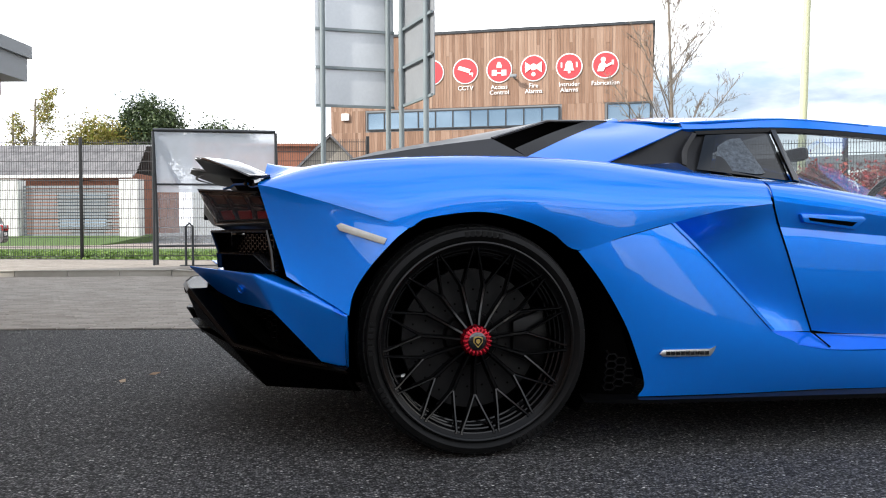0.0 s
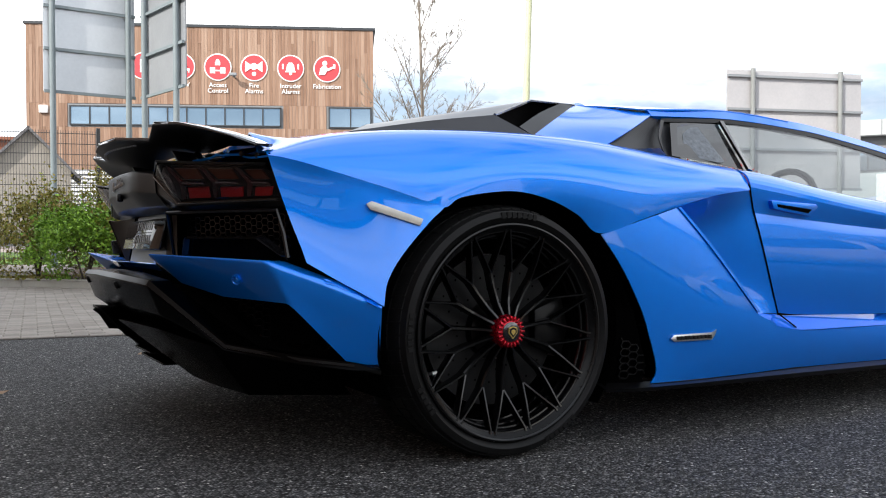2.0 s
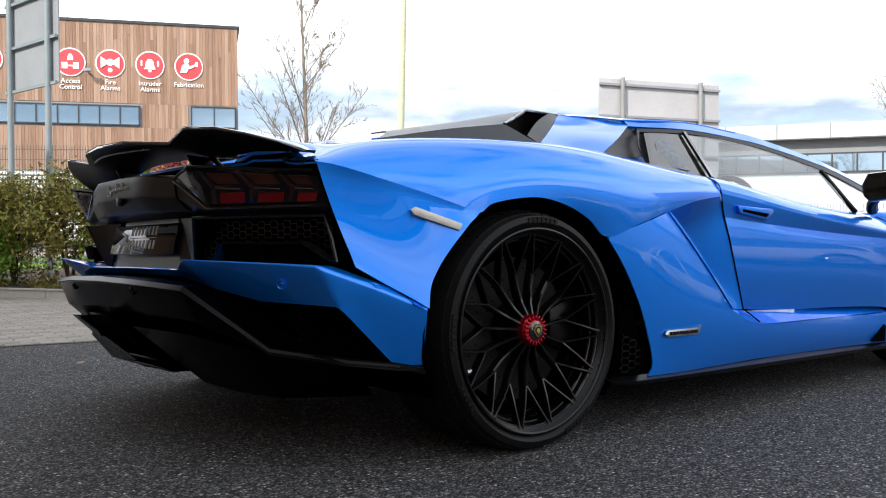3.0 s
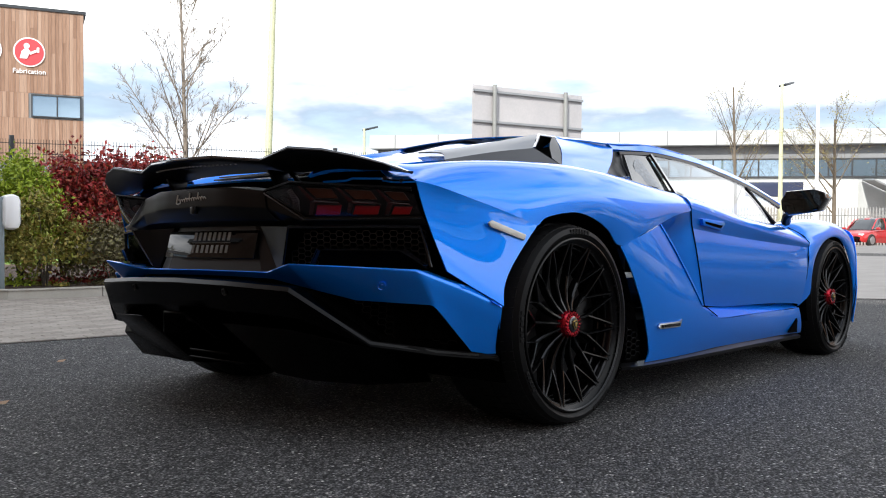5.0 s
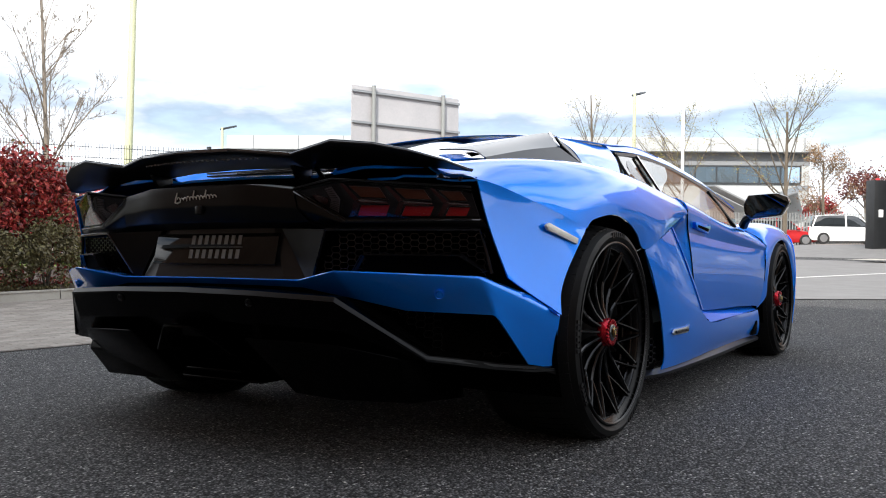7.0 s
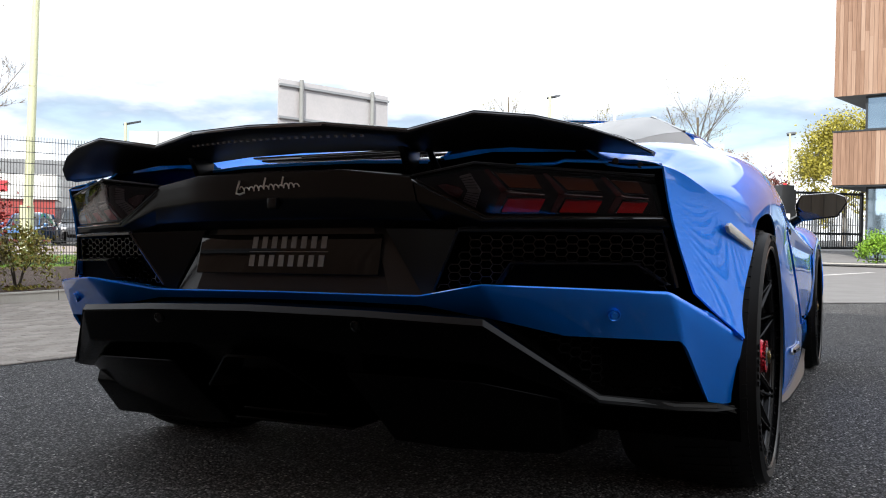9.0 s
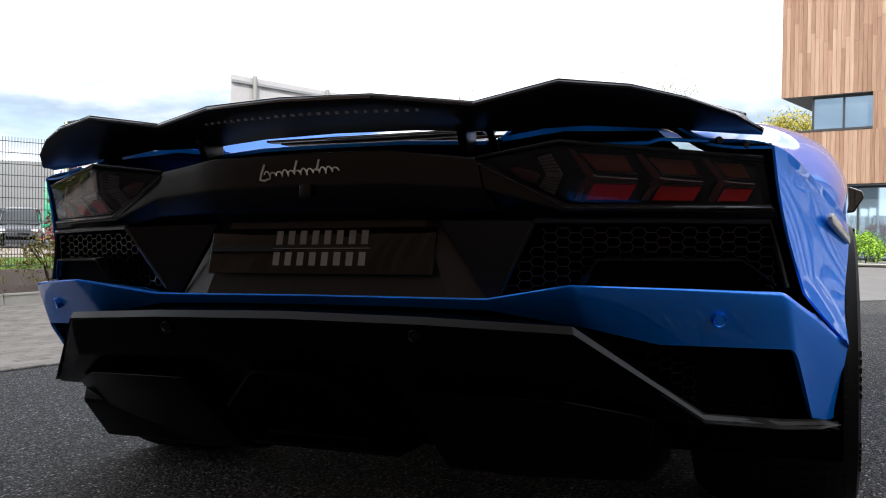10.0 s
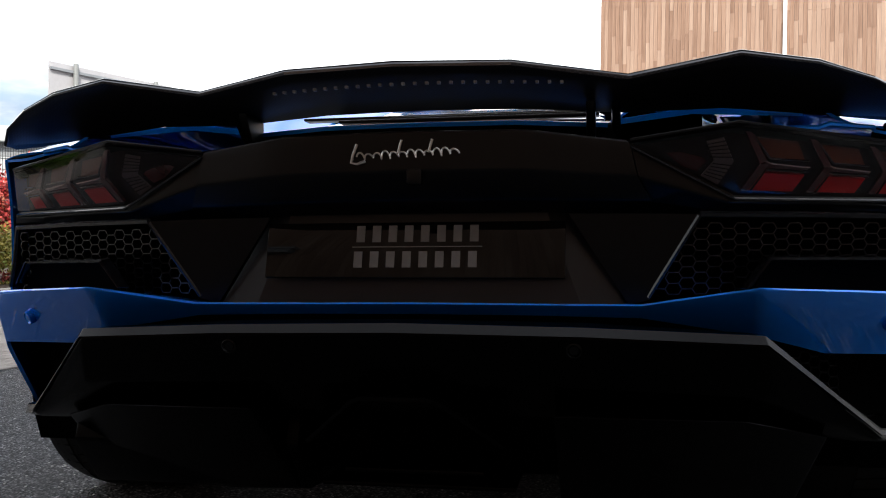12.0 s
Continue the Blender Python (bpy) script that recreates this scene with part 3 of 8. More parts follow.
part("lamp_rim", fr, RECESS, car), part("lamp_rim", tw, RECESS, car)
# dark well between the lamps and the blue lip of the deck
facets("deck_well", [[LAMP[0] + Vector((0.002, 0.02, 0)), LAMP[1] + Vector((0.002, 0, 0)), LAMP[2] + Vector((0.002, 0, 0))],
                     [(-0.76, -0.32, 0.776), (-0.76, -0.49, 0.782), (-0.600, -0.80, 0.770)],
                     [(-0.52, -0.30, 0.800), (-0.52, -0.49, 0.806), (-0.520, -0.78, 0.785)]], SHADE_BLACK, "", (0, -0.6, 0.5), both=True, edge=0)
facets("recess_facet", [[(-0.740, -0.240, 0.668), (-0.760, -0.34, 0.666), (-0.790, -0.445, 0.662)],
                        [(-0.742, -0.335, 0.520), (-0.748, -0.352, 0.521), (-0.752, -0.368, 0.526)]], BLACK_SATIN, "satin dark facet beside the plate recess", both=True, edge=0)
panel("plate_recess", [[(-0.715, 0.283, 0.675), (-0.733, 0.245, 0.675), (-0.733, -0.203, 0.675), (-0.715, -0.241, 0.675)],
                       [(-0.735, 0.376, 0.516), (-0.752, 0.302, 0.516), (-0.752, -0.260, 0.516), (-0.735, -0.334, 0.516)]], RECESS, 1, 3, "satin grey plate recess", both=False, smooth=15)
fr = tube([(-0.790, -0.445, 0.662), (-0.700, -0.640, 0.662), (-0.606, -0.836, 0.660), (-0.594, -0.850, 0.60), (-0.588, -0.864, 0.540)], 0.0055, 6)
tube([(-0.790, -0.445, 0.660), (-0.750, -0.368, 0.530)], 0.004, 6, fr)
tw = mirrored(fr)
part("grille_frame", fr, MESH_BLACK, car, "satin black grille frame"), part("grille_frame", tw, MESH_BLACK, car, "satin black grille frame")
du = Vector((0.163, -0.480, 0.0)).normalized()
hexmesh("honeycomb_grille", (-0.742, -0.370, 0.534), du, (-0.06, -0.02, 1), [(0.072, 0.124), (0.0, 0.0), (0.515, 0.0), (0.500, 0.124)], 0.0180, car, wire=0.0022, mat=MESH_BLACK)
hexmesh("honeycomb_grille", (-0.680, -0.580, 0.290), Vector((0.245, -0.290, 0.0)), (0.05, 0.0, 1), [(0.0, 0.150), (0.335, 0.137), (0.370, 0.0), (0.15, 0.02)], 0.019, car, wire=0.0022, mat=SHADED_MESH)
# brake duct hood standing out of the mesh
facets("duct_hood", [[(-0.752, -0.530, 0.548), (-0.753, -0.556, 0.588), (-0.636, -0.786, 0.586), (-0.590, -0.835, 0.548)],
                     [(-0.768, -0.520, 0.546), (-0.770, -0.555, 0.592), (-0.650, -0.792, 0.590), (-0.602, -0.846, 0.546)],
                     [(-0.740, -0.512, 0.545), (-0.742, -0.550, 0.597), (-0.620, -0.790, 0.595), (-0.575, -0.850, 0.545)]], MESH_BLACK, "satin black duct hood", (-0.66, -0.68, 0.50), 0.003, 3, 0.002, both=True)
# black sheet laid in for the shade inside the duct
flat("duct_mouth", [(-0.742, -0.528, 0.535), (-0.744, -0.556, 0.588), (-0.628, -0.784, 0.586), (-0.582, -0.835, 0.535)], SHADE_BLACK, 0.004, "black sheet for the shade in the duct mouth")
# tail lamps
def tail_lamp(side):
    def lens(u, v, lift=0.0):
        """A point of the lens: u from -0.45 at the inner tip over 0 to 1 at the outer end, v from top to bottom."""
        if u >= 0:
            p = LAMP[1].lerp(LAMP[2], u).lerp(LAMP[4].lerp(LAMP[3], u), v)
        else:
            k = -u / 0.45
            p = LAMP[1].lerp(LAMP[4], v).lerp(LAMP[0] + Vector((0, 0, -0.010 * v)), k)
        b = 0.010 * math.sin(math.pi * min(1, max(0, (u + 0.45) / 1.45))) * math.sin(math.pi * min(1.0, max(0.0, v)))
        return p + Vector((-0.78, -0.58, 0.1)) * (b + lift)

    def sheet_at(lift):
        us = [-0.45 + 1.45 * i / 24 for i in range(25)]
        return outward(grid_bm([[lens(u, j / 6, lift) for u in us] for j in range(7)]), MID)
    bm = thicken(sheet_at(-0.024), 0.02)
    lamp = part("tail_lamp", bm if side > 0 else mirrored(bm), LAMP_DARK, car, "smoked tail lamp with red and amber elements")
    bm = sheet_at(0.0)
    cover = part("lens_cover", bm if side > 0 else mirrored(bm), SMOKED, lamp, "smooth smoked lens cover")
    cover.visible_shadow = False

    def piece(name, poly, mat, label, lift=-0.018, thick=0.006):
        b2 = bmesh.new()
        b2.faces.new([b2.verts.new(lens(u, v, lift)) for u, v in poly])
        thicken(outward(b2, MID), thick)
        part(name, b2 if side > 0 else mirrored(b2), mat, lamp, label, 20)

    def strut(name, uv, w, mat, lift=-0.012):
        b2 = tube([lens(u, v, lift) for u, v in uv], w, 6)
        part(name, b2 if side > 0 else mirrored(b2), mat, lamp)
    for u, last in ((0.03, 0.0), (0.355, 0.0), (0.68, 0.06)):
        piece("indicator_element", [(u + 0.085, 0.13), (u + 0.30 - last, 0.13), (u + 0.325 - last, 0.42), (u + 0.145, 0.42)], LAMP_AMBER, "dark amber indicator element")
        piece("stop_element", [(u + 0.075, 0.92), (u + 0.125, 0.66), (u + 0.33 - last, 0.66), (u + 0.285 - last, 0.92)], LAMP_RED, "red stop lamp element")
        piece("light_guide", [(u + 0.13, 0.535), (u + 0.325 - last, 0.555), (u + 0.325 - last, 0.60), (u + 0.125, 0.60), (u + 0.10, 0.55)], LAMP_GUIDE, "glossy dark red light guide", -0.010)
        piece("light_guide", [(u + 0.02, 0.08), (u + 0.05, 0.08), (u + 0.12, 0.50), (u + 0.085, 0.54)], LAMP_GUIDE, "glossy dark red light guide", -0.010)
        piece("light_guide", [(u + 0.085, 0.54), (u + 0.12, 0.58), (u + 0.05, 0.94), (u + 0.015, 0.94)], LAMP_GUIDE, "glossy dark red light guide", -0.010)
        # strip tilted to the sky, added as the highlight on the guide
        b2 = bmesh.new()
        b2.faces.new([b2.verts.new(lens(p, v, d)) for p, v, d in ((u + 0.100, 0.43, -0.020), (u + 0.150, 0.475, -0.020), (u + 0.325 - last, 0.530, -0.018), (u + 0.325 - last, 0.555, -0.006), (u + 0.13, 0.535, -0.006))])
        thicken(outward(b2, MID), 0.002)
        part("guide_glint", b2 if side > 0 else mirrored(b2), GUIDE_GLINT, lamp, "pale tapering strip for the highlight on the light guide", 20)
        strut("lamp_divider", [(u + 0.065, 0.94), (u + 0.118, 0.63), (u + 0.33 - last, 0.63)], 0.0018, BLACK_GLOSS)
        strut("lamp_divider", [(u + 0.06, 0.10), (u + 0.135, 0.45), (u + 0.33 - last, 0.45)], 0.0018, BLACK_GLOSS)
    piece("reversing_element", [(-0.105, 0.22), (-0.035, 0.17), (0.005, 0.52), (-0.045, 0.90), (-0.12, 0.86), (-0.075, 0.55)], LAMP_CLEAR, "clear ribbed reversing lamp element")
    for k in range(5):
        strut("lamp_rib", [(-0.112 + 0.003 * k, 0.28 + 0.055 * k), (-0.025 + 0.006 * k, 0.22 + 0.06 * k)], 0.0009, BLACK_GLOSS, -0.017)
        strut("lamp_rib", [(-0.082 - 0.007 * k, 0.60 + 0.055 * k), (-0.004 - 0.008 * k, 0.58 + 0.06 * k)], 0.0009, BLACK_GLOSS, -0.017)
    piece("fog_element", [(-0.27, 0.55), (-0.22, 0.45), (-0.12, 0.52), (-0.105, 0.58), (-0.14, 0.80), (-0.20, 0.80)], LAMP_GUIDE, "dark red rear fog lamp element")


tail_lamp(1)
tail_lamp(-1)
# plate, its print as plain bars, script badge as a plain bar, camera
plate = flat("show_plate", [(-0.746, -0.236, 0.657), (-0.758, 0.278, 0.657), (-0.780, 0.278, 0.563), (-0.768, -0.236, 0.561)], PLATE, 0.008,
             "dark glossy show plate with grey print", both=False, bevel=0.003)
for row, (zt, zb, y0, y1, n) in enumerate([(0.651, 0.623, 0.125, -0.098, 8), (0.607, 0.580, 0.128, -0.096, 8)]):
    for i in range(n):
        ya, yb = y0 + (y1 - y0) * (i + 0.24) / n, y0 + (y1 - y0) * (i + 0.76) / n
        bm = bmesh.new()
        xt, xb = [[-0.7532 - 0.0234 * (y - 0.02) - (0.657 - z) * 0.229 for y in (ya, yb)] for z in (zt, zb)]
        prism([(xt[0], ya, zt), (xb[0], ya, zb), (xb[1], yb, zb), (xt[1], yb, zt)], 0.001, bm)
        part("print_bar", bm, PLATE_PRINT, plate, "", 0)
bm = prism([(-0.7652, 0.125, 0.6155), (-0.7655, 0.125, 0.6140), (-0.7603, -0.098, 0.6140), (-0.7600, -0.098, 0.6155)], 0.001)
part("print_line", bm, PLATE_PRINT, plate, "", 0)
script = part("maker_script", tube([(-0.8412, 0.092 - 0.00138 * k + 0.0028 * math.sin(k * 0.62 + 1.2), 0.7595 + 0.00005 * k + 0.0052 * math.sin(k * 0.62) * (1.0 + 0.35 * math.cos(k * 0.19))) for k in range(121)], 0.0016, 6), SILVER, car, "silver script badge")
part("script_stroke", tube([(-0.8415, 0.094, 0.780), (-0.8415, 0.101, 0.762), (-0.8415, 0.104, 0.750), (-0.8415, 0.094, 0.748), (-0.8415, 0.080, 0.752)], 0.0024, 6), SILVER, script)
for y in (0.026, -0.024):
    part("script_stroke", tube([(-0.8415, y - 0.006, 0.785), (-0.8415, y, 0.764)], 0.0022, 6), SILVER, script)
part("reversing_camera", box((-0.848, -0.014, 0.712), (-0.83, 0.012, 0.738), bevel=0.004), BLACK_SATIN, car, "small black reversing camera")

# diffuser
EDGE = [(-0.894, 0.0, 0.494), (-0.888, -0.27, 0.489), (-0.854, -0.531, 0.477), (-0.704, -0.728, 0.316), (-0.55, -0.855, 0.286), (-0.378, -0.955, 0.263)]
BACK = [(-0.82, 0.0, 0.497), (-0.815, -0.27, 0.493), (-0.800, -0.52, 0.478), (-0.63, -0.71, 0.310), (-0.50, -0.835, 0.290), (-0.38, -0.945, 0.272)]
BEVEL = [(-0.905, 0.0, 0.480), (-0.898, -0.27, 0.476), (-0.861, -0.534, 0.464), (-0.707, -0.731, 0.308), (-0.549, -0.857, 0.279), (-0.376, -0.957, 0.256)]
FACE = [(-0.868, 0.0, 0.40), (-0.862, -0.27, 0.395), (-0.828, -0.545, 0.385), (-0.690, -0.728, 0.296), (-0.540, -0.853, 0.270), (-0.372, -0.952, 0.249)]
UNDER = [(-0.80, 0.0, 0.340), (-0.79, -0.27, 0.340), (-0.74, -0.58, 0.325), (-0.65, -0.70, 0.288), (-0.50, -0.82, 0.264), (-0.36, -0.93, 0.245)]
DEEP = [(-0.60, 0.0, 0.28), (-0.60, -0.27, 0.28), (-0.55, -0.58, 0.27), (-0.45, -0.65, 0.26), (-0.36, -0.72, 0.24), (-0.30, -0.80, 0.23)]
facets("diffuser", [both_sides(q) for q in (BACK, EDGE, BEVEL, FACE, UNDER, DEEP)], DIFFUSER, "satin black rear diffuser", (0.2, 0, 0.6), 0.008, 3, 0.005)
# strip in the brighter plastic, added for the sky highlight along the edge
facets("diffuser_edge_light", [both_sides([(x - 0.002, y, z + 0.002) for x, y, z in q]) for q in (EDGE, BEVEL)], BLACK_SATIN, "satin strip for the highlight on the diffuser edge", (0.2, 0, 0.3), 0.001, 3, 0.002)
facets("diffuser_shelf", [[(-0.815, -0.53, 0.470), (-0.60, -0.71, 0.300), (-0.46, -0.83, 0.278)], [(-0.72, -0.55, 0.46), (-0.60, -0.66, 0.33), (-0.46, -0.84, 0.30)]], SHADE_BLACK, "", (0, 0, 0.2), both=True, edge=0)
for sgn in (1, -1):
    def at_side(pts):
        return [Vector((x, MIDLINE - (y - 0.021) * sgn, z)) for x, y, z in pts]
    rim = at_side([(-0.885, 0.262, 0.357), (-0.830, 0.550, 0.347), (-0.722, 0.690, 0.308), (-0.610, 0.655, 0.165), (-0.620, 0.40, 0.155), (-0.660, 0.262, 0.170)])
    back = at_side([(-0.50, 0.262, 0.330), (-0.50, 0.550, 0.320), (-0.42, 0.690, 0.280), (-0.30, 0.655, 0.140), (-0.30, 0.40, 0.135), (-0.34, 0.262, 0.140)])
    b2 = bmesh.new()
    av, cv = [b2.verts.new(p) for p in rim], [b2.verts.new(p) for p in back]
    b2.faces.new(av), b2.faces.new(list(reversed(cv)))
    for i in range(6):
        b2.faces.new((av[i - 1], av[i], cv[i], cv[i - 1]))
    bmesh.ops.recalc_face_normals(b2, faces=b2.faces[:])
    bmesh.ops.bevel(b2, geom=b2.edges[:], offset=0.006, segments=3, affect="EDGES", profile=0.5)
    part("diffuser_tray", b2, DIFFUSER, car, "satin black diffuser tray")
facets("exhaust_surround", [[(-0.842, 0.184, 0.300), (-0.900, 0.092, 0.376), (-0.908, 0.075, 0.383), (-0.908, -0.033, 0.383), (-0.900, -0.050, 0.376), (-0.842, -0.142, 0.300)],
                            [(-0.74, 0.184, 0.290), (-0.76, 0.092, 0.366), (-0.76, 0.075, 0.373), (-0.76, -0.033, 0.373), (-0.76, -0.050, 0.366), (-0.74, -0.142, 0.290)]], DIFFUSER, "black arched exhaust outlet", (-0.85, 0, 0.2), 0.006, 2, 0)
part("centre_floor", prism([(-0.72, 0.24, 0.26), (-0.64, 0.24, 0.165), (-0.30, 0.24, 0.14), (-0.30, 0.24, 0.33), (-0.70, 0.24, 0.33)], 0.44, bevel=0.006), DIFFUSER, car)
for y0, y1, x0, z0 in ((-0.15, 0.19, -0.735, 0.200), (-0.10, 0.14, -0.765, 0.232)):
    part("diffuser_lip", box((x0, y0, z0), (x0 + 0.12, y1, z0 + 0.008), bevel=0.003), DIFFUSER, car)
for y in (0.293, -0.253):
    s = part("parking_sensor", lathe([(0, 0.003), (0.007, 0.0025), (0.0085, 0.004), (0.0105, 0.0), (0.012, 0.0008), (0.012, 0.012), (0, 0.012)], 24), BLACK_SATIN, car, "round black parking sensor")
    s.matrix_local = pose(-0.8945, y, 0.456, 0, 0, -90) @ pose(0, 0, 0, 16)

# rear wing
WT = [(-0.898, 0.0, 0.898), (-0.880, -0.16, 0.896), (-0.816, -0.336, 0.880), (-0.838, -0.502, 0.904), (-0.804, -0.62, 0.892), (-0.762, -0.71, 0.871), (-0.712, -0.782, 0.847), (-0.66, -0.828, 0.822)]
WL = [(-0.68, 0.0, 0.876), (-0.67, -0.16, 0.874), (-0.64, -0.336, 0.866), (-0.63, -0.502, 0.870), (-0.61, -0.62, 0.858), (-0.60, -0.71, 0.846), (-0.60, -0.782, 0.834), (-0.625, -0.826, 0.823)]


TAPER = (1.0, 1.0, 1.0, 1.0, 0.85, 0.65, 0.4, 0.12)


def off(line, dx, dz):
    return [(x + dx, y, z + dz) for x, y, z in line]


wing = panel("rear_wing", [both_sides([(x, y, z - 0.012 * k) for (x, y, z), k in zip(WL, TAPER)]), both_sides([tuple(Vector(a).lerp(Vector(c), 0.45) + Vector((0, 0, 0.012 * k))) for a, c, k in zip(WL, WT, TAPER)]), both_sides(off(WT, 0.012, 0.002)), both_sides(WT),
                          both_sides([(x + 0.006, y, z - 0.012 * k) for (x, y, z), k in zip(WT, TAPER)]), both_sides([tuple(Vector(a).lerp(Vector(c), 0.55) + Vector((0, 0, -0.014 * k))) for a, c, k in zip(WL, WT, TAPER)]),
                          both_sides([(x, y, z - 0.018 * k) for (x, y, z), k in zip(WL, TAPER)])], SCOOP_CARBON, 1, 3, "black carbon rear wing, raised", both=False, smooth=30)
wing.data.materials.append(CARBON)
for f in wing.data.polygons:
    f.material_index = 1 if f.normal.z < 0.1 else 0
for i in range(26):
    y = 0.235 - i * 0.0188
    part("stop_light_cell", box((-0.878 + 0.5 * abs(y) ** 1.8, y - 0.0024, 0.866), (-0.870 + 0.5 * abs(y) ** 1.8, y + 0.0024, 0.8702)), LAMP_CLEAR, wing)
for y in (-0.285, 0.327):
    st = part("wing_strut", prism([(-0.74, y, 0.855), (-0.70, y, 0.79), (-0.655, y, 0.79), (-0.655, y, 0.85)], 0.016, bevel=0.003), BLACK_SATIN, wing)
    part("wing_strut", tube([(-0.62, y * 1.12, 0.80), (-0.68, y * 1.12, 0.85)], 0.008, 8), BLACK_SATIN, wing)
panel("deck_corner", [[(-0.632, -0.842, 0.796), (-0.655, -0.78, 0.796), (-0.665, -0.735, 0.803)], [(-0.60, -0.83, 0.803), (-0.61, -0.77, 0.811), (-0.615, -0.70, 0.819)]], PAINT, 3, 2, "", (0, -0.6, 0.5))
panel("deck_web", [[(-0.632, -0.842, 0.797), (-0.655, -0.78, 0.797), (-0.665, -0.735, 0.803)], [(-0.600, -0.842, 0.760), (-0.625, -0.78, 0.760), (-0.640, -0.735, 0.760)]], SHADE_BLACK, 2, 2, "", (0, -0.6, 0.5), 0.008)
tb = tube([(-0.665, -0.735, 0.806), (-0.71, -0.655, 0.808), (-0.72, -0.635, 0.801), (-0.745, -0.56, 0.799)], 0.004, 6)
tw = mirrored(tb)
part("deck_strip", tb, PAINT, car), part("deck_strip", tw, PAINT, car)
for p in ((-0.675, -0.755, 0.806), (-0.648, -0.80, 0.798)):
    part("deck_bolt", lathe([(0, 0), (0.006, 0), (0.007, 0.002), (0.007, 0.006), (0, 0.006)], 12), BLACK_SATIN, car).matrix_local = pose(*p, 0, 0, -62)

# engine deck, louvres, black air scoops, pillars, roof
DECK = [(-0.60, 0.845, 0.842, 0.838), (-0.45, 0.868, 0.868, 0.866), (-0.2, 0.905, 0.905, 0.895), (0.2, 1.00, 0.985, 0.92), (0.62, 1.105, 1.09, 1.058)]
panel("engine_bay_cover", [both_sides([(x, 0, a - 0.004), (x, -0.16, b1 - 0.004), (x, -0.33, b1 - 0.004)]) for x, a, b1, c in DECK], BLACK_GLOSS, 3, 4, "glossy black engine cover", both=False)
RIDGE = (0.860, 0.895, 0.941, 1.012, 1.087)
panel("engine_deck", [[(x, -0.315, b1 - 0.004), (x, -0.335, r - 0.004), (x, -0.36, r), (x, -0.48, r * 0.62 + c * 0.38 + 0.006), (x, -0.62 if x < 0.5 else -0.54, c if x > 0 else c + 0.010)] for (x, a, b1, c), r in zip(DECK, RIDGE)], PAINT, 4, 3, "blue strip of the engine deck", (0, -0.4, 0.3))
facets("deck_lid_edge", [both_sides([(-0.700, 0, 0.834), (-0.690, -0.15, 0.834), (-0.645, -0.305, 0.831)]), both_sides([(-0.712, 0, 0.832), (-0.702, -0.15, 0.832), (-0.657, -0.305, 0.829)]),
                         both_sides([(-0.710, 0, 0.824), (-0.700, -0.15, 0.824), (-0.655, -0.305, 0.821)])], PAINT, "blue rear edge of the engine lid", (0, 0, 0.5), 0.004, 3, 0.002)
facets("deck_lid_panel", [both_sides([(-0.699, 0, 0.833), (-0.689, -0.15, 0.833), (-0.645, -0.30, 0.830)]), both_sides([(-0.58, 0, 0.848), (-0.58, -0.15, 0.846), (-0.58, -0.32, 0.842)])], BLACK_SATIN, "dark slatted lid panel", (0, 0, 0.5), 0.004, 2, 0)
for x0, z0, y0, y1 in ((-0.632, 0.8475, -0.29, 0.19), (-0.585, 0.8585, -0.29, 0.10), (-0.54, 0.868, -0.29, 0.29)):
    part("lid_slat", box((x0, y0, z0), (x0 + 0.034, y1, z0 + 0.005), bevel=0.001), BLACK_SATIN, car, "thin black lid slat")
facets("deck_wall", [both_sides([(-0.708, 0, 0.826), (-0.698, -0.15, 0.826), (-0.650, -0.31, 0.823)]), both_sides([(-0.715, 0, 0.80), (-0.71, -0.18, 0.798), (-0.70, -0.33, 0.776)])], SHADE_BLACK, "", (0, 0, 0.8), 0.004, 2, 0)
facets("deck_lip", [[(-0.60, -0.31, 0.842), (-0.615, -0.45, 0.857), (-0.590, -0.64, 0.852)], [(-0.598, -0.31, 0.832), (-0.612, -0.45, 0.846), (-0.587, -0.64, 0.840)]], PAINT, "blue lip of the deck", (0, -0.5, 0.8), 0.004, 3, 0, both=True)
for k in range(4):
    x = -0.42 + k * 0.23
    z = 0.872 + k * 0.042
    part("engine_louvre", prism([(x, 0.30, z), (x - 0.03, 0.0, z + 0.004), (x, -0.30, z), (x + 0.21, -0.26, z + 0.052), (x + 0.21, 0.26, z + 0.052)], 0.01, bevel=0.002), BLACK_GLOSS, car, "glossy dark engine louvre")
SCOOP_TIP, SCOOP_M, SCOOP_P, SCOOP_B, SCOOP_F = (-0.355, -0.714, 0.889), (0.098, -0.750, 0.964), (0.325, -0.610, 1.046), (0.200, -0.803, 0.903), (0.575, -0.520, 1.064)
panel("scoop_side", [[SCOOP_TIP, (-0.12, -0.733, 0.931), SCOOP_M], [(-0.353, -0.718, 0.880), (-0.10, -0.757, 0.890), SCOOP_B]], SCOOP_MATT, 4, 3, "carbon side of the air scoop", (0.3, -0.4, 0.8))
panel("scoop_top", [[SCOOP_TIP, (-0.12, -0.733, 0.932), SCOOP_M], [(-0.253, -0.608, 0.928), (0.02, -0.610, 0.982), SCOOP_P], [(-0.20, -0.45, 0.945), (0.05, -0.46, 0.985), (0.36, -0.46, 1.048)]], SCOOP_MATT, 4, 4, "carbon top of the air scoop", (0, -0.5, 0.6))
panel("scoop_mouth", [[SCOOP_M, SCOOP_P, SCOOP_F], [(0.20, -0.715, 0.925), (0.36, -0.575, 0.985), (0.575, -0.515, 1.045)], [SCOOP_B, (0.385, -0.665, 0.985), SCOOP_F]], SHADE_BLACK, 2, 3, "dark mouth of the air scoop", (0.4, -0.3, 0.7))
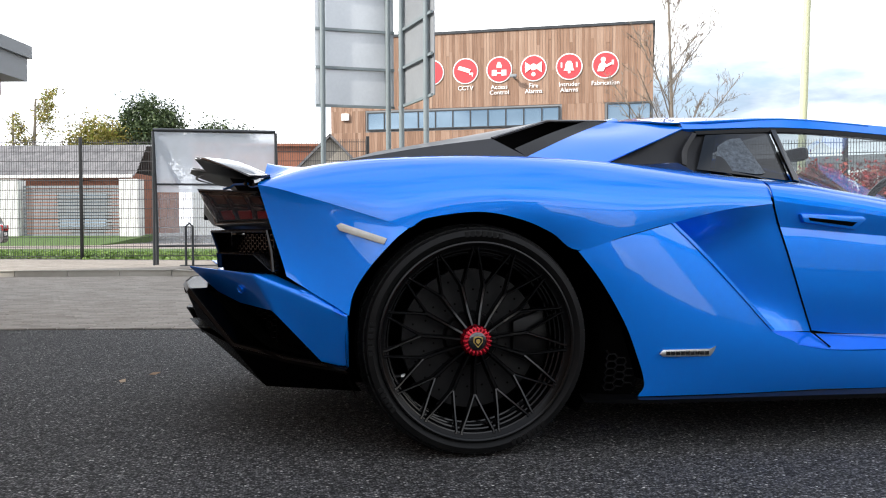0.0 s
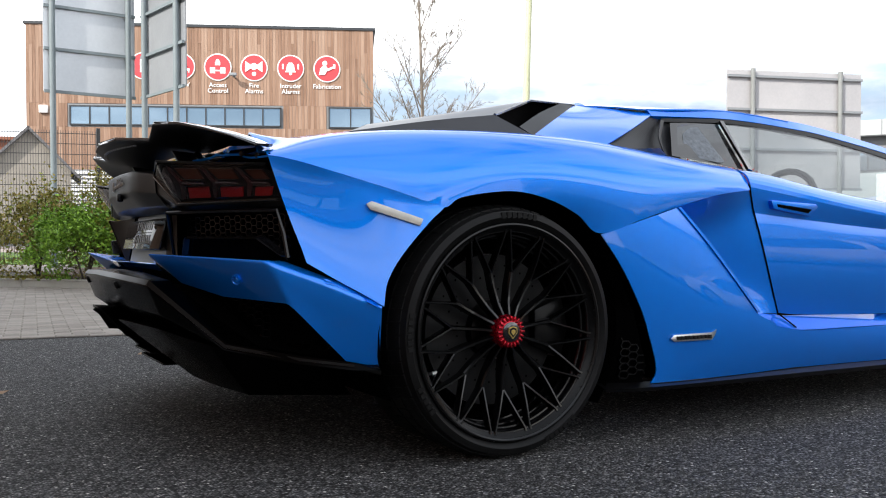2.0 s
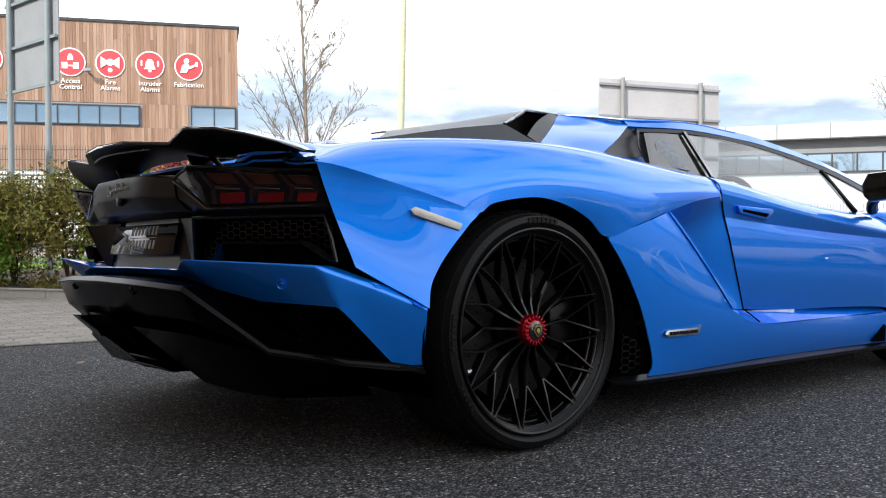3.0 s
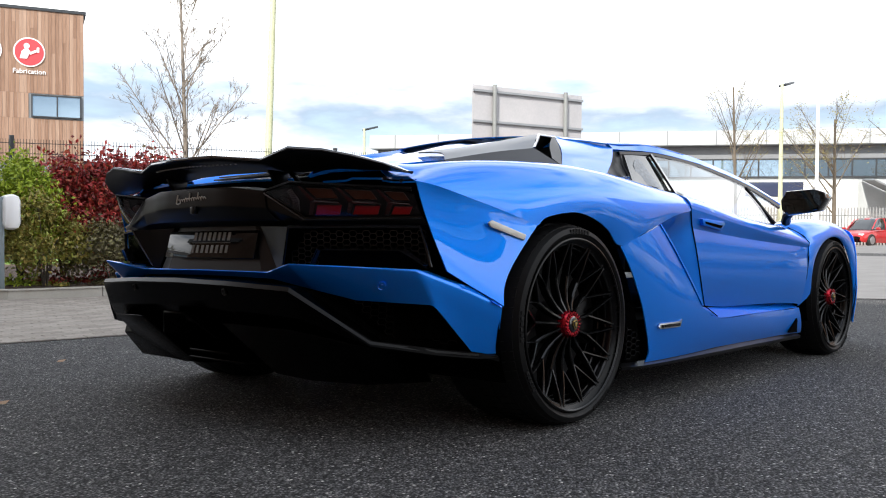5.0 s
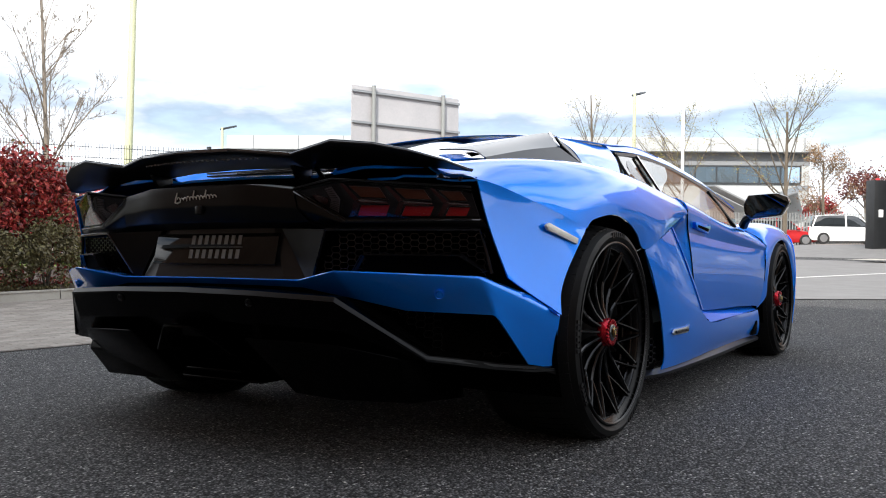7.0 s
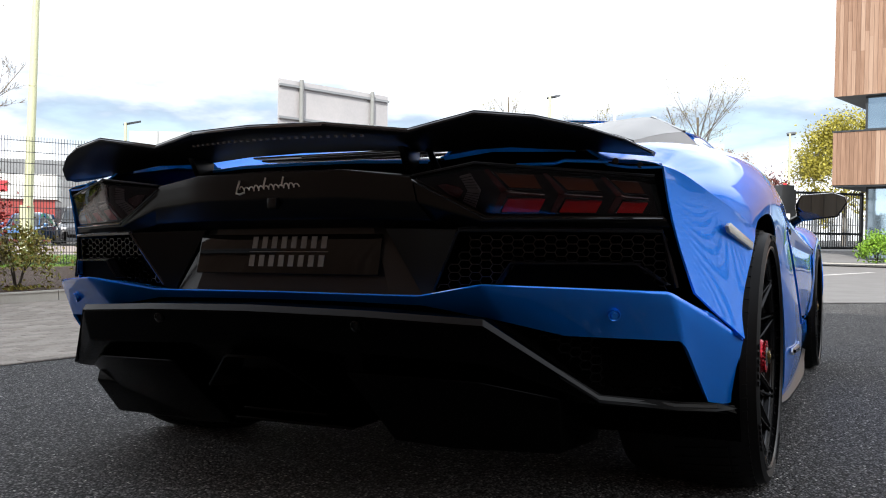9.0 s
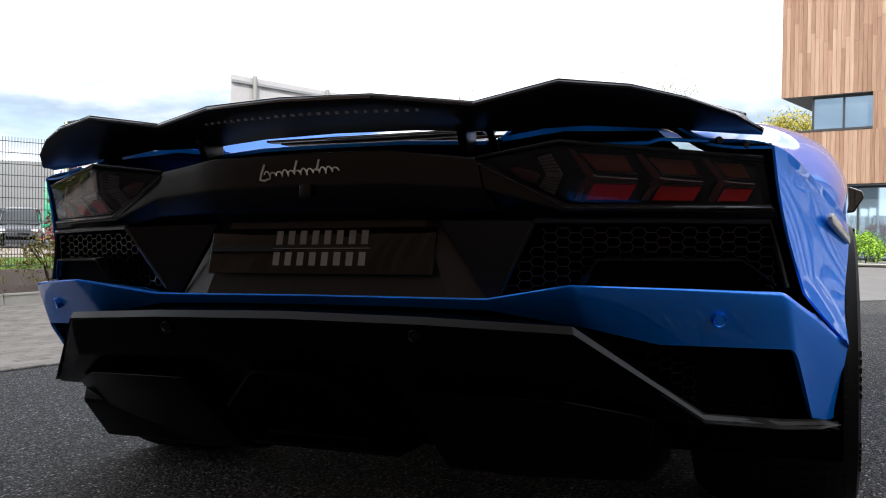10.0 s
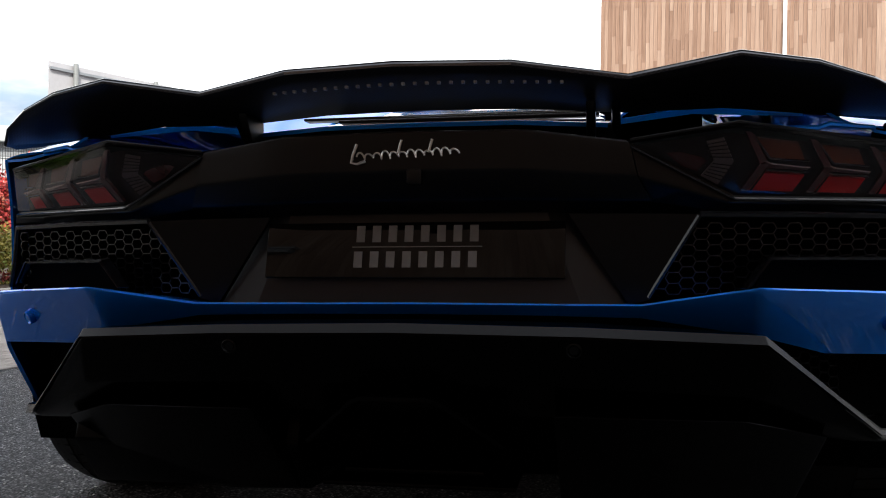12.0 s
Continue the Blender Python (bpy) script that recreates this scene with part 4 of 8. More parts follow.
panel("scoop_blade", [[SCOOP_B, (0.385, -0.672, 0.986), SCOOP_F], [(0.165, -0.783, 0.930), (0.335, -0.655, 1.003), (0.480, -0.568, 1.056)]], CARBON, 3, 2, "dark glossy blade in the scoop mouth", (0.4, -0.3, 0.7), 0.004)
tube_bm = tube([SCOOP_M, SCOOP_P, SCOOP_F], 0.005, 6)
tw = mirrored(tube_bm)
part("scoop_rim", tube_bm, SCOOP_CARBON, car)
part("scoop_rim", tw, SCOOP_CARBON, car)
panel("rear_pillar", [[SCOOP_B, (0.32, -0.822, 0.893), (0.442, -0.846, 0.884)], [(0.38, -0.68, 0.985), (0.50, -0.725, 0.972), (0.625, -0.762, 0.958)],
                      [SCOOP_F, (0.69, -0.585, 1.052), (0.812, -0.655, 1.034)]], PAINT, 4, 5, "blue rear pillar")
ROOF = [[(0.575, 0, 1.102), (0.575, -0.30, 1.090), (0.575, -0.52, 1.064)], [(0.69, 0, 1.112), (0.69, -0.32, 1.098), (0.69, -0.585, 1.060)], [(0.82, 0, 1.122), (0.82, -0.33, 1.112), (0.82, -0.645, 1.052)],
        [(1.2, 0, 1.128), (1.2, -0.33, 1.120), (1.2, -0.622, 1.080)], [(1.55, 0, 1.120), (1.55, -0.33, 1.110), (1.55, -0.622, 1.067)]]
panel("roof", [both_sides(r) for r in ROOF], PAINT, 4, 4, "glossy blue roof", both=False)
panel("roof_rail", [[(0.80, -0.636, 1.055), (1.2, -0.616, 1.083), (1.55, -0.615, 1.070), (1.75, -0.622, 1.052), (2.14, -0.668, 0.982), (2.44, -0.730, 0.885)],
                    [(0.80, -0.664, 1.026), (1.2, -0.647, 1.046), (1.55, -0.648, 1.034), (1.75, -0.658, 1.015), (2.14, -0.706, 0.946), (2.44, -0.770, 0.850)]], PAINT, 4, 2, "blue roof rail", t=0.012)
panel("window_seal", [[(0.84, -0.668, 1.020), (1.2, -0.648, 1.043), (1.55, -0.650, 1.031), (1.75, -0.661, 1.011), (2.14, -0.710, 0.941), (2.42, -0.772, 0.846)],
                      [(0.85, -0.672, 1.008), (1.2, -0.654, 1.028), (1.55, -0.658, 1.014), (1.75, -0.671, 0.993), (2.12, -0.722, 0.920), (2.39, -0.785, 0.826)]], BLACK_SATIN, 4, 1, "black window seal", t=0.012)
w = panel("windscreen", [both_sides([(1.55, 0, 1.115), (1.55, -0.33, 1.103), (1.58, -0.61, 1.066)]), both_sides([(2.05, 0, 0.995), (2.05, -0.38, 0.985), (2.04, -0.650, 0.995)]),
                         both_sides([(2.60, 0, 0.80), (2.56, -0.42, 0.800), (2.44, -0.725, 0.882)])], CAR_GLASS, 3, 4, "raked clear windscreen", t=0, both=False)
w.visible_shadow = False
WB = [(0.795, -0.762, 0.874), (1.0, -0.762, 0.858), (1.16, -0.765, 0.843), (1.486, -0.800, 0.792), (1.85, -0.828, 0.752), (2.135, -0.846, 0.730), (2.36, -0.84, 0.735)]
for nm, poly, mt, lb in (("quarter_window", [(0.805, -0.757, 0.880), (0.878, -0.672, 1.006), (1.130, -0.650, 1.028), (1.150, -0.758, 0.848)], QUARTER_GLASS, "dark quarter window"),):
    panel(nm, [[poly[0], poly[3]], [poly[1], poly[2]]], mt, 2, 2, lb, t=0)
panel("quarter_glass_inner", [[(0.875, -0.746, 0.886), (1.02, -0.757, 0.868), (1.06, -0.751, 0.874)], [(0.91, -0.700, 0.965), (0.96, -0.680, 0.992), (1.01, -0.673, 1.000)]], SPECKLE_REFLECTION, 3, 3, "speckled reflection painted behind the rear quarter glass", t=0, inside=(1, 0, 0.9))
g = panel("door_window", [[WB[2], WB[3], WB[4], (2.12, -0.842, 0.733)], [(1.15, -0.708, 0.938), (1.5, -0.730, 0.905), (1.84, -0.758, 0.868), (2.09, -0.788, 0.828)], [(1.148, -0.652, 1.027), (1.50, -0.657, 1.017), (1.80, -0.676, 0.982), (2.06, -0.716, 0.930)]],
          CAR_GLASS, 4, 4, "clear side window", t=0)
panel("front_quarter_window", [[(2.17, -0.842, 0.733), (2.36, -0.80, 0.765)], [(2.10, -0.722, 0.920), (2.38, -0.782, 0.825)]], CAR_GLASS, 2, 2, "small front quarter window", t=0)
tb = tube([(2.145, -0.846, 0.730), (2.075, -0.718, 0.925)], 0.012, 6)
tw = mirrored(tb)
part("window_bar", tb, BLACK_SATIN, car), part("window_bar", tw, BLACK_SATIN, car)
tb = prism([(1.132, -0.654, 1.029), (1.150, -0.654, 1.029), (1.172, -0.770, 0.840), (1.150, -0.770, 0.845)], 0.01)
tw = mirrored(tb)
part("window_bar", tb, BLACK_GLOSS, car), part("window_bar", tw, BLACK_GLOSS, car)
# black vent behind the side window
panel("pillar_vent", [[(0.442, -0.842, 0.880), (0.62, -0.795, 0.872), (0.86, -0.742, 0.870)], [(0.62, -0.735, 0.955), (0.72, -0.708, 0.948), (0.90, -0.684, 0.940)], [(0.812, -0.652, 1.030), (0.845, -0.652, 1.018), (0.93, -0.655, 1.012)]],
      CARBON, 3, 3, "dark carbon vent behind the side window", t=0.006)
panel("vent_blade", [[(0.47, -0.838, 0.881), (0.60, -0.815, 0.886), (0.72, -0.790, 0.897)], [(0.47, -0.838, 0.872), (0.62, -0.805, 0.872), (0.79, -0.757, 0.874)]], SCOOP_CARBON, 3, 2, "", t=0.004)
panel("vent_blade", [[(0.77, -0.757, 0.89), (0.79, -0.722, 0.95), (0.845, -0.678, 1.010)], [(0.74, -0.782, 0.895), (0.76, -0.742, 0.945), (0.825, -0.684, 1.013)]], CARBON, 3, 2, "", t=0.004)

# lower side: fender ahead of the rear wheel, intake, door, sill
BLADE = [tuple(on_haunch((0.607, -0.986, 0.691))), (0.708, -0.997, 0.594), (0.823, -1.006, 0.475), (0.930, -1.010, 0.362)]
FENDER = [
    [(0.309, -0.990, 0.606), (0.45, -0.994, 0.648), (0.53, -0.992, 0.670), BLADE[0]],
    [(0.380, -0.988, 0.515), (0.48, -1.000, 0.560), (0.60, -1.002, 0.578), BLADE[1]],
    [(0.452, -0.988, 0.395), (0.55, -1.004, 0.410), (0.70, -1.010, 0.440), BLADE[2]],
    [(0.492, -0.988, 0.300), (0.60, -1.006, 0.315), (0.77, -1.014, 0.340), BLADE[3]],
    [(0.522, -0.986, 0.205), (0.65, -1.000, 0.215), (0.85, -1.006, 0.245), (1.03, -1.005, 0.312)],
    [(0.503, -0.980, 0.164), (0.68, -0.985, 0.165), (0.90, -0.985, 0.167), (1.12, -0.985, 0.171)],
]
SILL = [
    [(1.028, -1.004, 0.314), (1.165, -0.992, 0.294), (1.45, -0.972, 0.290), (1.8, -0.955, 0.288), (2.10, -0.946, 0.285), (2.228, -0.942, 0.290)],
    [(1.06, -1.002, 0.245), (1.2, -0.992, 0.238), (1.45, -0.974, 0.235), (1.8, -0.958, 0.230), (2.10, -0.950, 0.225), (2.26, -0.945, 0.22)],
    [(1.118, -0.984, 0.171), (1.2, -0.978, 0.170), (1.45, -0.958, 0.166), (1.8, -0.940, 0.160), (2.10, -0.932, 0.155), (2.30, -0.928, 0.15)],
]
low = np.array([p for r in FENDER + SILL for p in r])


def low_terms(x, z):
    return np.stack([(x - 1.2) ** i * (z - 0.35) ** j for i in range(4) for j in range(4) if i + j < 5], -1)


low_w = np.linalg.lstsq(low_terms(low[:, 0], low[:, 2]), low[:, 1], rcond=None)[0]


def low_body(p):
    """A point carried on to the one smooth surface of the lower side."""
    return Vector((p[0], float(low_terms(np.array(p[0]), np.array(p[2])) @ low_w), p[2]))


BLADE = [BLADE[0]] + [tuple(low_body(p)) for p in BLADE[1:]]
for name, rows, lb in (("side_fender", FENDER, "glossy blue side fender"), ("sill", SILL, "glossy blue sill")):
    rs = [spline(r, 5) for r in rows]
    cols = [spline([r[i] for r in rs], 5) for i in range(len(rs[0]))]
    bm = thicken(outward(grid_bm([[low_body(c[j]) for c in cols] for j in range(len(cols[0]))]), MID), 0.005)
    tw = mirrored(bm)
    part(name, bm, PAINT, car, lb), part(name, tw, PAINT, car, lb)
flat("sill_vent", [(2.075, -0.953, 0.165), (2.185, -0.951, 0.235), (2.20, -0.950, 0.225), (2.205, -0.945, 0.160)], SHADE_BLACK, 0.012, "dark notch at the front of the sill", inside=(2.1, 0, 0.2))
panel("side_fender_edge", [BLADE, [Vector(p) + Vector((0.012, 0.006, 0.0)) for p in BLADE], [Vector(p) + Vector((-0.02, 0.07, 0.0)) for p in BLADE]], PAINT, 3, 2, "", (1.0, -1.5, 0.5))
panel("air_intake", [[on_haunch(p) + Vector((0, 0.004, 0)) for p in ((0.972, -0.938, 0.758), (0.79, -0.965, 0.735), (0.610, -0.985, 0.692))], [(0.998, -0.930, 0.700), (0.84, -0.905, 0.66), (0.66, -0.875, 0.610)],
                     [(1.034, -0.934, 0.594), (0.90, -0.895, 0.555), (0.74, -0.865, 0.500)], [(1.076, -0.934, 0.467), (0.96, -0.898, 0.440), (0.83, -0.875, 0.400)],
                     [(1.119, -0.932, 0.349), (1.03, -0.93, 0.352), (0.92, -0.945, 0.352)]], PAINT, 4, 4, "blue side air intake", (1.0, 0, 0.5))
panel("intake_floor", [[(0.915, -1.008, 0.362), (1.03, -0.998, 0.318), (1.16, -0.975, 0.300)], [(0.92, -0.94, 0.352), (1.03, -0.93, 0.352), (1.12, -0.926, 0.345)]], PAINT, 4, 3, "", (1.0, -0.9, 0.1))
panel("sill_top", [[(1.02, -1.003, 0.317), (1.165, -0.984, 0.296), (1.45, -0.965, 0.292), (1.8, -0.950, 0.290), (2.22, -0.94, 0.292)], [(1.05, -0.925, 0.350), (1.13, -0.912, 0.340), (1.45, -0.900, 0.332), (1.8, -0.905, 0.322), (2.2, -0.91, 0.315)]], PAINT, 4, 2, "", (1.5, -0.9, 0.1))
panel("side_skirt", [
    [(0.333, -0.940, 0.172), (0.52, -0.965, 0.168), (1.12, -0.975, 0.171), (1.8, -0.935, 0.160), (2.27, -0.915, 0.152)],
    [(0.330, -0.978, 0.160), (0.52, -1.000, 0.156), (1.12, -1.004, 0.156), (1.8, -0.965, 0.146), (2.27, -0.940, 0.138)],
    [(0.335, -0.976, 0.150), (0.52, -0.998, 0.145), (1.12, -1.002, 0.142), (1.8, -0.963, 0.132), (2.27, -0.938, 0.124)],
    [(0.36, -0.90, 0.140), (0.52, -0.92, 0.136), (1.12, -0.93, 0.132), (1.8, -0.89, 0.122), (2.27, -0.87, 0.114)],
], BLACK_SATIN, 4, 1, "satin black side skirt", (1.2, 0, 0.14))
# the door: a shoulder that tucks under to a crease, and a gently arched skin below it
DOOR = [
    [(0.990, -0.770, 0.852), (1.16, -0.772, 0.840), (1.486, -0.806, 0.790), (1.85, -0.836, 0.750), (2.16, -0.852, 0.727), (2.292, -0.860, 0.716)],
    [(0.985, -0.886, 0.828), (1.16, -0.884, 0.814), (1.486, -0.895, 0.766), (1.85, -0.910, 0.726), (2.16, -0.918, 0.698), (2.300, -0.920, 0.684)],
    [(0.976, -0.938, 0.785), (1.16, -0.938, 0.765), (1.486, -0.944, 0.722), (1.85, -0.957, 0.680), (2.16, -0.966, 0.650), (2.305, -0.970, 0.634)],
    [(1.002, -0.926, 0.686), (1.16, -0.926, 0.674), (1.486, -0.930, 0.652), (1.85, -0.944, 0.630), (2.16, -0.960, 0.614), (2.306, -0.967, 0.606)],
]
D_OUT = (-0.936, -0.936, -0.941, -0.954, -0.966, -0.970)
D_LOW = [[(1.020, 0.640), (1.16, 0.630), (1.486, 0.612), (1.85, 0.592), (2.15, 0.578), (2.302, 0.570)],
         [(1.038, 0.585), (1.18, 0.572), (1.486, 0.555), (1.85, 0.535), (2.13, 0.515), (2.290, 0.505)],
         [(1.060, 0.525), (1.19, 0.512), (1.486, 0.495), (1.85, 0.478), (2.12, 0.460), (2.278, 0.450)],
         [(1.082, 0.460), (1.20, 0.448), (1.486, 0.432), (1.85, 0.418), (2.11, 0.402), (2.262, 0.392)],
         [(1.120, 0.352), (1.24, 0.340), (1.486, 0.332), (1.85, 0.326), (2.10, 0.318), (2.238, 0.305)]]
DOOR_LOW = [DOOR[3]] + [[(x, y0 + (z - (0.560 - 0.012 * k)) ** 2 / 1.9, z) for k, (y0, (x, z)) in enumerate(zip(D_OUT, r))] for r in D_LOW]
dbm = join(patch(DOOR, 5, 5), patch(DOOR_LOW, 5, 4))
bmesh.ops.remove_doubles(dbm, verts=dbm.verts[:], dist=1e-5)
bmesh.ops.recalc_face_normals(dbm, faces=dbm.faces[:])
outward(dbm, MID)
thicken(dbm, 0.006)
dtw = mirrored(dbm)
door = part("car_door", dbm, PAINT, car, "closed glossy blue car door", 11)
part("car_door", dtw, PAINT, car, "closed glossy blue car door", 11)
part("door_handle", prism([(1.068, -0.928, 0.728), (1.080, -0.928, 0.700), (1.262, -0.928, 0.678), (1.305, -0.928, 0.712), (1.292, -0.928, 0.722)][::-1], 0.020, bevel=0.003), PAINT, door, "recessed blue door handle")
# black piece laid on for the shade inside the blue handle recess
part("handle_recess", prism([(1.095, -0.9405, 0.716), (1.100, -0.9405, 0.706), (1.250, -0.9405, 0.689), (1.268, -0.9405, 0.702)][::-1], 0.010), SHADE_BLACK, door, "black piece for the shade in the handle slot")
seam = tube([(0.984, -0.772, 0.8545), (0.979, -0.882, 0.8235), (0.972, -0.940, 0.772), (0.997, -0.932, 0.700), (1.033, -0.936, 0.594), (1.075, -0.936, 0.467), (1.117, -0.933, 0.350), (1.157, -0.976, 0.303)], 0.0026, 6)
part("door_seam", seam, SHADE_BLACK, door)
part("door_seam", tube([(2.297, -0.862, 0.716), (2.304, -0.922, 0.684), (2.309, -0.973, 0.634), (2.310, -0.970, 0.606), (2.306, -0.972, 0.57), (2.282, -0.968, 0.45), (2.242, -0.940, 0.305)], 0.0024, 6), SHADE_BLACK, door)
badge = part("model_badge", prism([(0.560, -1.008, 0.296), (0.572, -1.008, 0.308), (0.725, -1.016, 0.308), (0.742, -1.016, 0.318), (0.735, -1.016, 0.302), (0.722, -1.016, 0.287), (0.572, -1.010, 0.287)][::-1], 0.006, bevel=0.0012), SILVER, car, "silver model badge with dark bars")
for i in range(9):
    x = 0.580 + i * 0.0155
    part("badge_bar", box((x, -1.0175 - 0.004 * (i / 9), 0.2925), (x + 0.011, -1.0095 - 0.006 * (i / 9), 0.3035)), BLACK_GLOSS, badge)

# front: fender, bonnet, bumper
def fender_rows():
    rows = [[(2.232, -0.940, 0.296), (2.284, -0.969, 0.45), (2.312, -0.972, 0.620), (2.308, -0.922, 0.684), (2.312, -0.76, 0.716)]]
    for i in range(12):
        a = radians(176 - i * 17.2)
        x, z = 2.70 + 0.368 * math.cos(a), 0.335 + 0.335 * math.sin(a)
        k = max(0.0, math.sin(a))
        top = 0.722 + 0.058 * math.sin(max(0.0, min(1.0, (x - 2.25) / 0.95)) * math.pi) - 0.12 * max(0.0, (x - 2.95)) * 2
        xt = max(2.70 + (x - 2.70) * 1.12, 2.322 + 0.012 * i)
        rows.append([(x, -0.968, z), (x + (xt - x) * 0.4, -0.985, z + (top - 0.1 - z) * 0.5), (xt, -0.955, top - 0.045), (xt, -0.86, top), (xt, -0.72, top - 0.015)])
    return rows


panel("front_fender", fender_rows(), PAINT, 4, 3, "glossy blue front fender", relax=12)
panel("bonnet", [both_sides([(2.58, 0, 0.79), (2.52, -0.45, 0.77), (2.30, -0.73, 0.735)]), both_sides([(2.85, 0, 0.73), (2.85, -0.45, 0.72), (2.8, -0.73, 0.755)]),
                 both_sides([(3.25, 0, 0.62), (3.25, -0.45, 0.61), (3.15, -0.73, 0.70)]), both_sides([(3.70, 0, 0.46), (3.62, -0.45, 0.46), (3.45, -0.75, 0.50)])], PAINT, 3, 4, "blue bonnet", both=False)
panel("front_bumper", [both_sides([(3.70, 0, 0.46), (3.62, -0.45, 0.46), (3.45, -0.75, 0.50), (3.18, -0.95, 0.52)]), both_sides([(3.80, 0, 0.36), (3.72, -0.45, 0.36), (3.52, -0.78, 0.36), (3.13, -0.975, 0.36)]),
                       both_sides([(3.80, 0, 0.13), (3.72, -0.45, 0.13), (3.50, -0.78, 0.14), (3.08, -0.965, 0.16)])], PAINT, 3, 3, "blue front bumper", both=False)

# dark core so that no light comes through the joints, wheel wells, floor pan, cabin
part("engine_bay", box((-0.44, -0.60, 0.17), (0.75, 0.60, 0.80)), SHADE_BLACK, car, "black underbody", 0)
part("rear_underbody", box((-0.60, -0.36, 0.20), (-0.44, 0.40, 0.33)), SHADE_BLACK, car, "", 0)
part("floor_pan", box((0.75, -0.80, 0.13), (2.25, 0.80, 0.30)), SHADE_BLACK, car, "", 0)
part("front_bay", box((2.25, -0.58, 0.13), (3.55, 0.58, 0.42)), SHADE_BLACK, car, "", 0)
part("engine_cover", box((-0.10, -0.52, 0.80), (0.55, 0.52, 0.94)), SHADE_BLACK, car, "", 0)
part("tail_core", prism([(x, MIDLINE + (y - MIDLINE) * s, 0.796) for s, l in ((1, ((-0.685, -0.38), (-0.575, -0.70), (-0.535, -0.79), (-0.50, -0.835), (-0.44, -0.845))), (-1, ((-0.44, -0.845), (-0.50, -0.835), (-0.535, -0.79), (-0.575, -0.70), (-0.685, -0.38)))) for x, y in l], 0.478), SHADE_BLACK, car, "", 0)
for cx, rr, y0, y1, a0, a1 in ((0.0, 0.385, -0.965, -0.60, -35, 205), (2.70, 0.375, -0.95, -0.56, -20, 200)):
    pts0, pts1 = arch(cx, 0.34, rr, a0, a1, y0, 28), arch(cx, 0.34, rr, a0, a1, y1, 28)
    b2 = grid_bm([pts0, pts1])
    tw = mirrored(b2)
    part("wheel_well", b2, SHADE_BLACK, car, "black wheel well liner")
    part("wheel_well", tw, SHADE_BLACK, car, "black wheel well liner")
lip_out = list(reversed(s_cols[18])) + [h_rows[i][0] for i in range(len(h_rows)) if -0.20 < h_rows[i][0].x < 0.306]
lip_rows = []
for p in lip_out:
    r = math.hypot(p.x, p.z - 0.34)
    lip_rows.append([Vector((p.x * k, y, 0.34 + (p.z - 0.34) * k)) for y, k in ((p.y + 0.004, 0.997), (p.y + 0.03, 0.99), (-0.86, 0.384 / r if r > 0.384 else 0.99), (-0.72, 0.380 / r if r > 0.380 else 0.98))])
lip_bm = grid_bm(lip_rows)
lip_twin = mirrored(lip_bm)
part("arch_lip", lip_bm, SHADE_BLACK, car, "black lining of the wheel arch")
part("arch_lip", lip_twin, SHADE_BLACK, car, "black lining of the wheel arch")
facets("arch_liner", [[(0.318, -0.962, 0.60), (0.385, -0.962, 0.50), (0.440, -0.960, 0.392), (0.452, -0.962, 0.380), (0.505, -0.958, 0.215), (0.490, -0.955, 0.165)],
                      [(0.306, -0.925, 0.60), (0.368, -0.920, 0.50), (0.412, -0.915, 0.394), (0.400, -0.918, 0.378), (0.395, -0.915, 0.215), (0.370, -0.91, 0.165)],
                      [(0.290, -0.86, 0.60), (0.350, -0.85, 0.50), (0.385, -0.84, 0.394), (0.372, -0.84, 0.378), (0.360, -0.84, 0.215), (0.350, -0.84, 0.165)]], SHADE_BLACK, "dull black arch liner", (0.6, -0.8, 0.4), 0.004, 2, 0.003, both=True)
hexmesh("arch_vent_mesh", (0.398, -0.952, 0.17), (1, -0.12, 0), (0.1, 0, 1), [(0.0, 0.0), (0.10, 0.02), (0.085, 0.10), (0.0, 0.14)], 0.022, car, wire=0.003, mat=BLACK_SATIN)
for y in (-0.36, 0.36):
    seat = part("car_seat", box((1.02, y - 0.24, 0.32), (1.50, y + 0.24, 0.48), bevel=0.05), BLACK_SATIN, car, "black sports seat")
    part("seat_back", box((0.92, y - 0.23, 0.42), (1.08, y + 0.23, 0.90), bevel=0.06), BLACK_SATIN, seat)
    part("headrest", box((0.90, y - 0.12, 0.86), (1.0, y + 0.12, 1.0), bevel=0.04), BLACK_SATIN, seat)
part("dashboard", box((2.0, -0.72, 0.45), (2.45, 0.72, 0.72), bevel=0.06), BLACK_SATIN, car, "black dashboard")
st = part("steering_wheel", tube([(1.83 + 0.05 * math.sin(a), -0.36 + 0.17 * math.cos(a), 0.74 + 0.165 * math.sin(a)) for a in [2 * math.pi * k / 24 for k in range(25)]], 0.015, 8), BLACK_SATIN, car, "black steering wheel")
part("wheel_hub", box((1.80, -0.50, 0.70), (1.84, -0.22, 0.76), bevel=0.015), BLACK_SATIN, st)
part("rear_view_mirror", box((1.62, -0.10, 0.99), (1.66, 0.12, 1.05), bevel=0.02), BLACK_SATIN, car, "black rear-view mirror")
part("rear_bulkhead", box((0.72, -0.60, 0.3), (0.86, 0.60, 0.93), bevel=0.02), SHADE_BLACK, car)

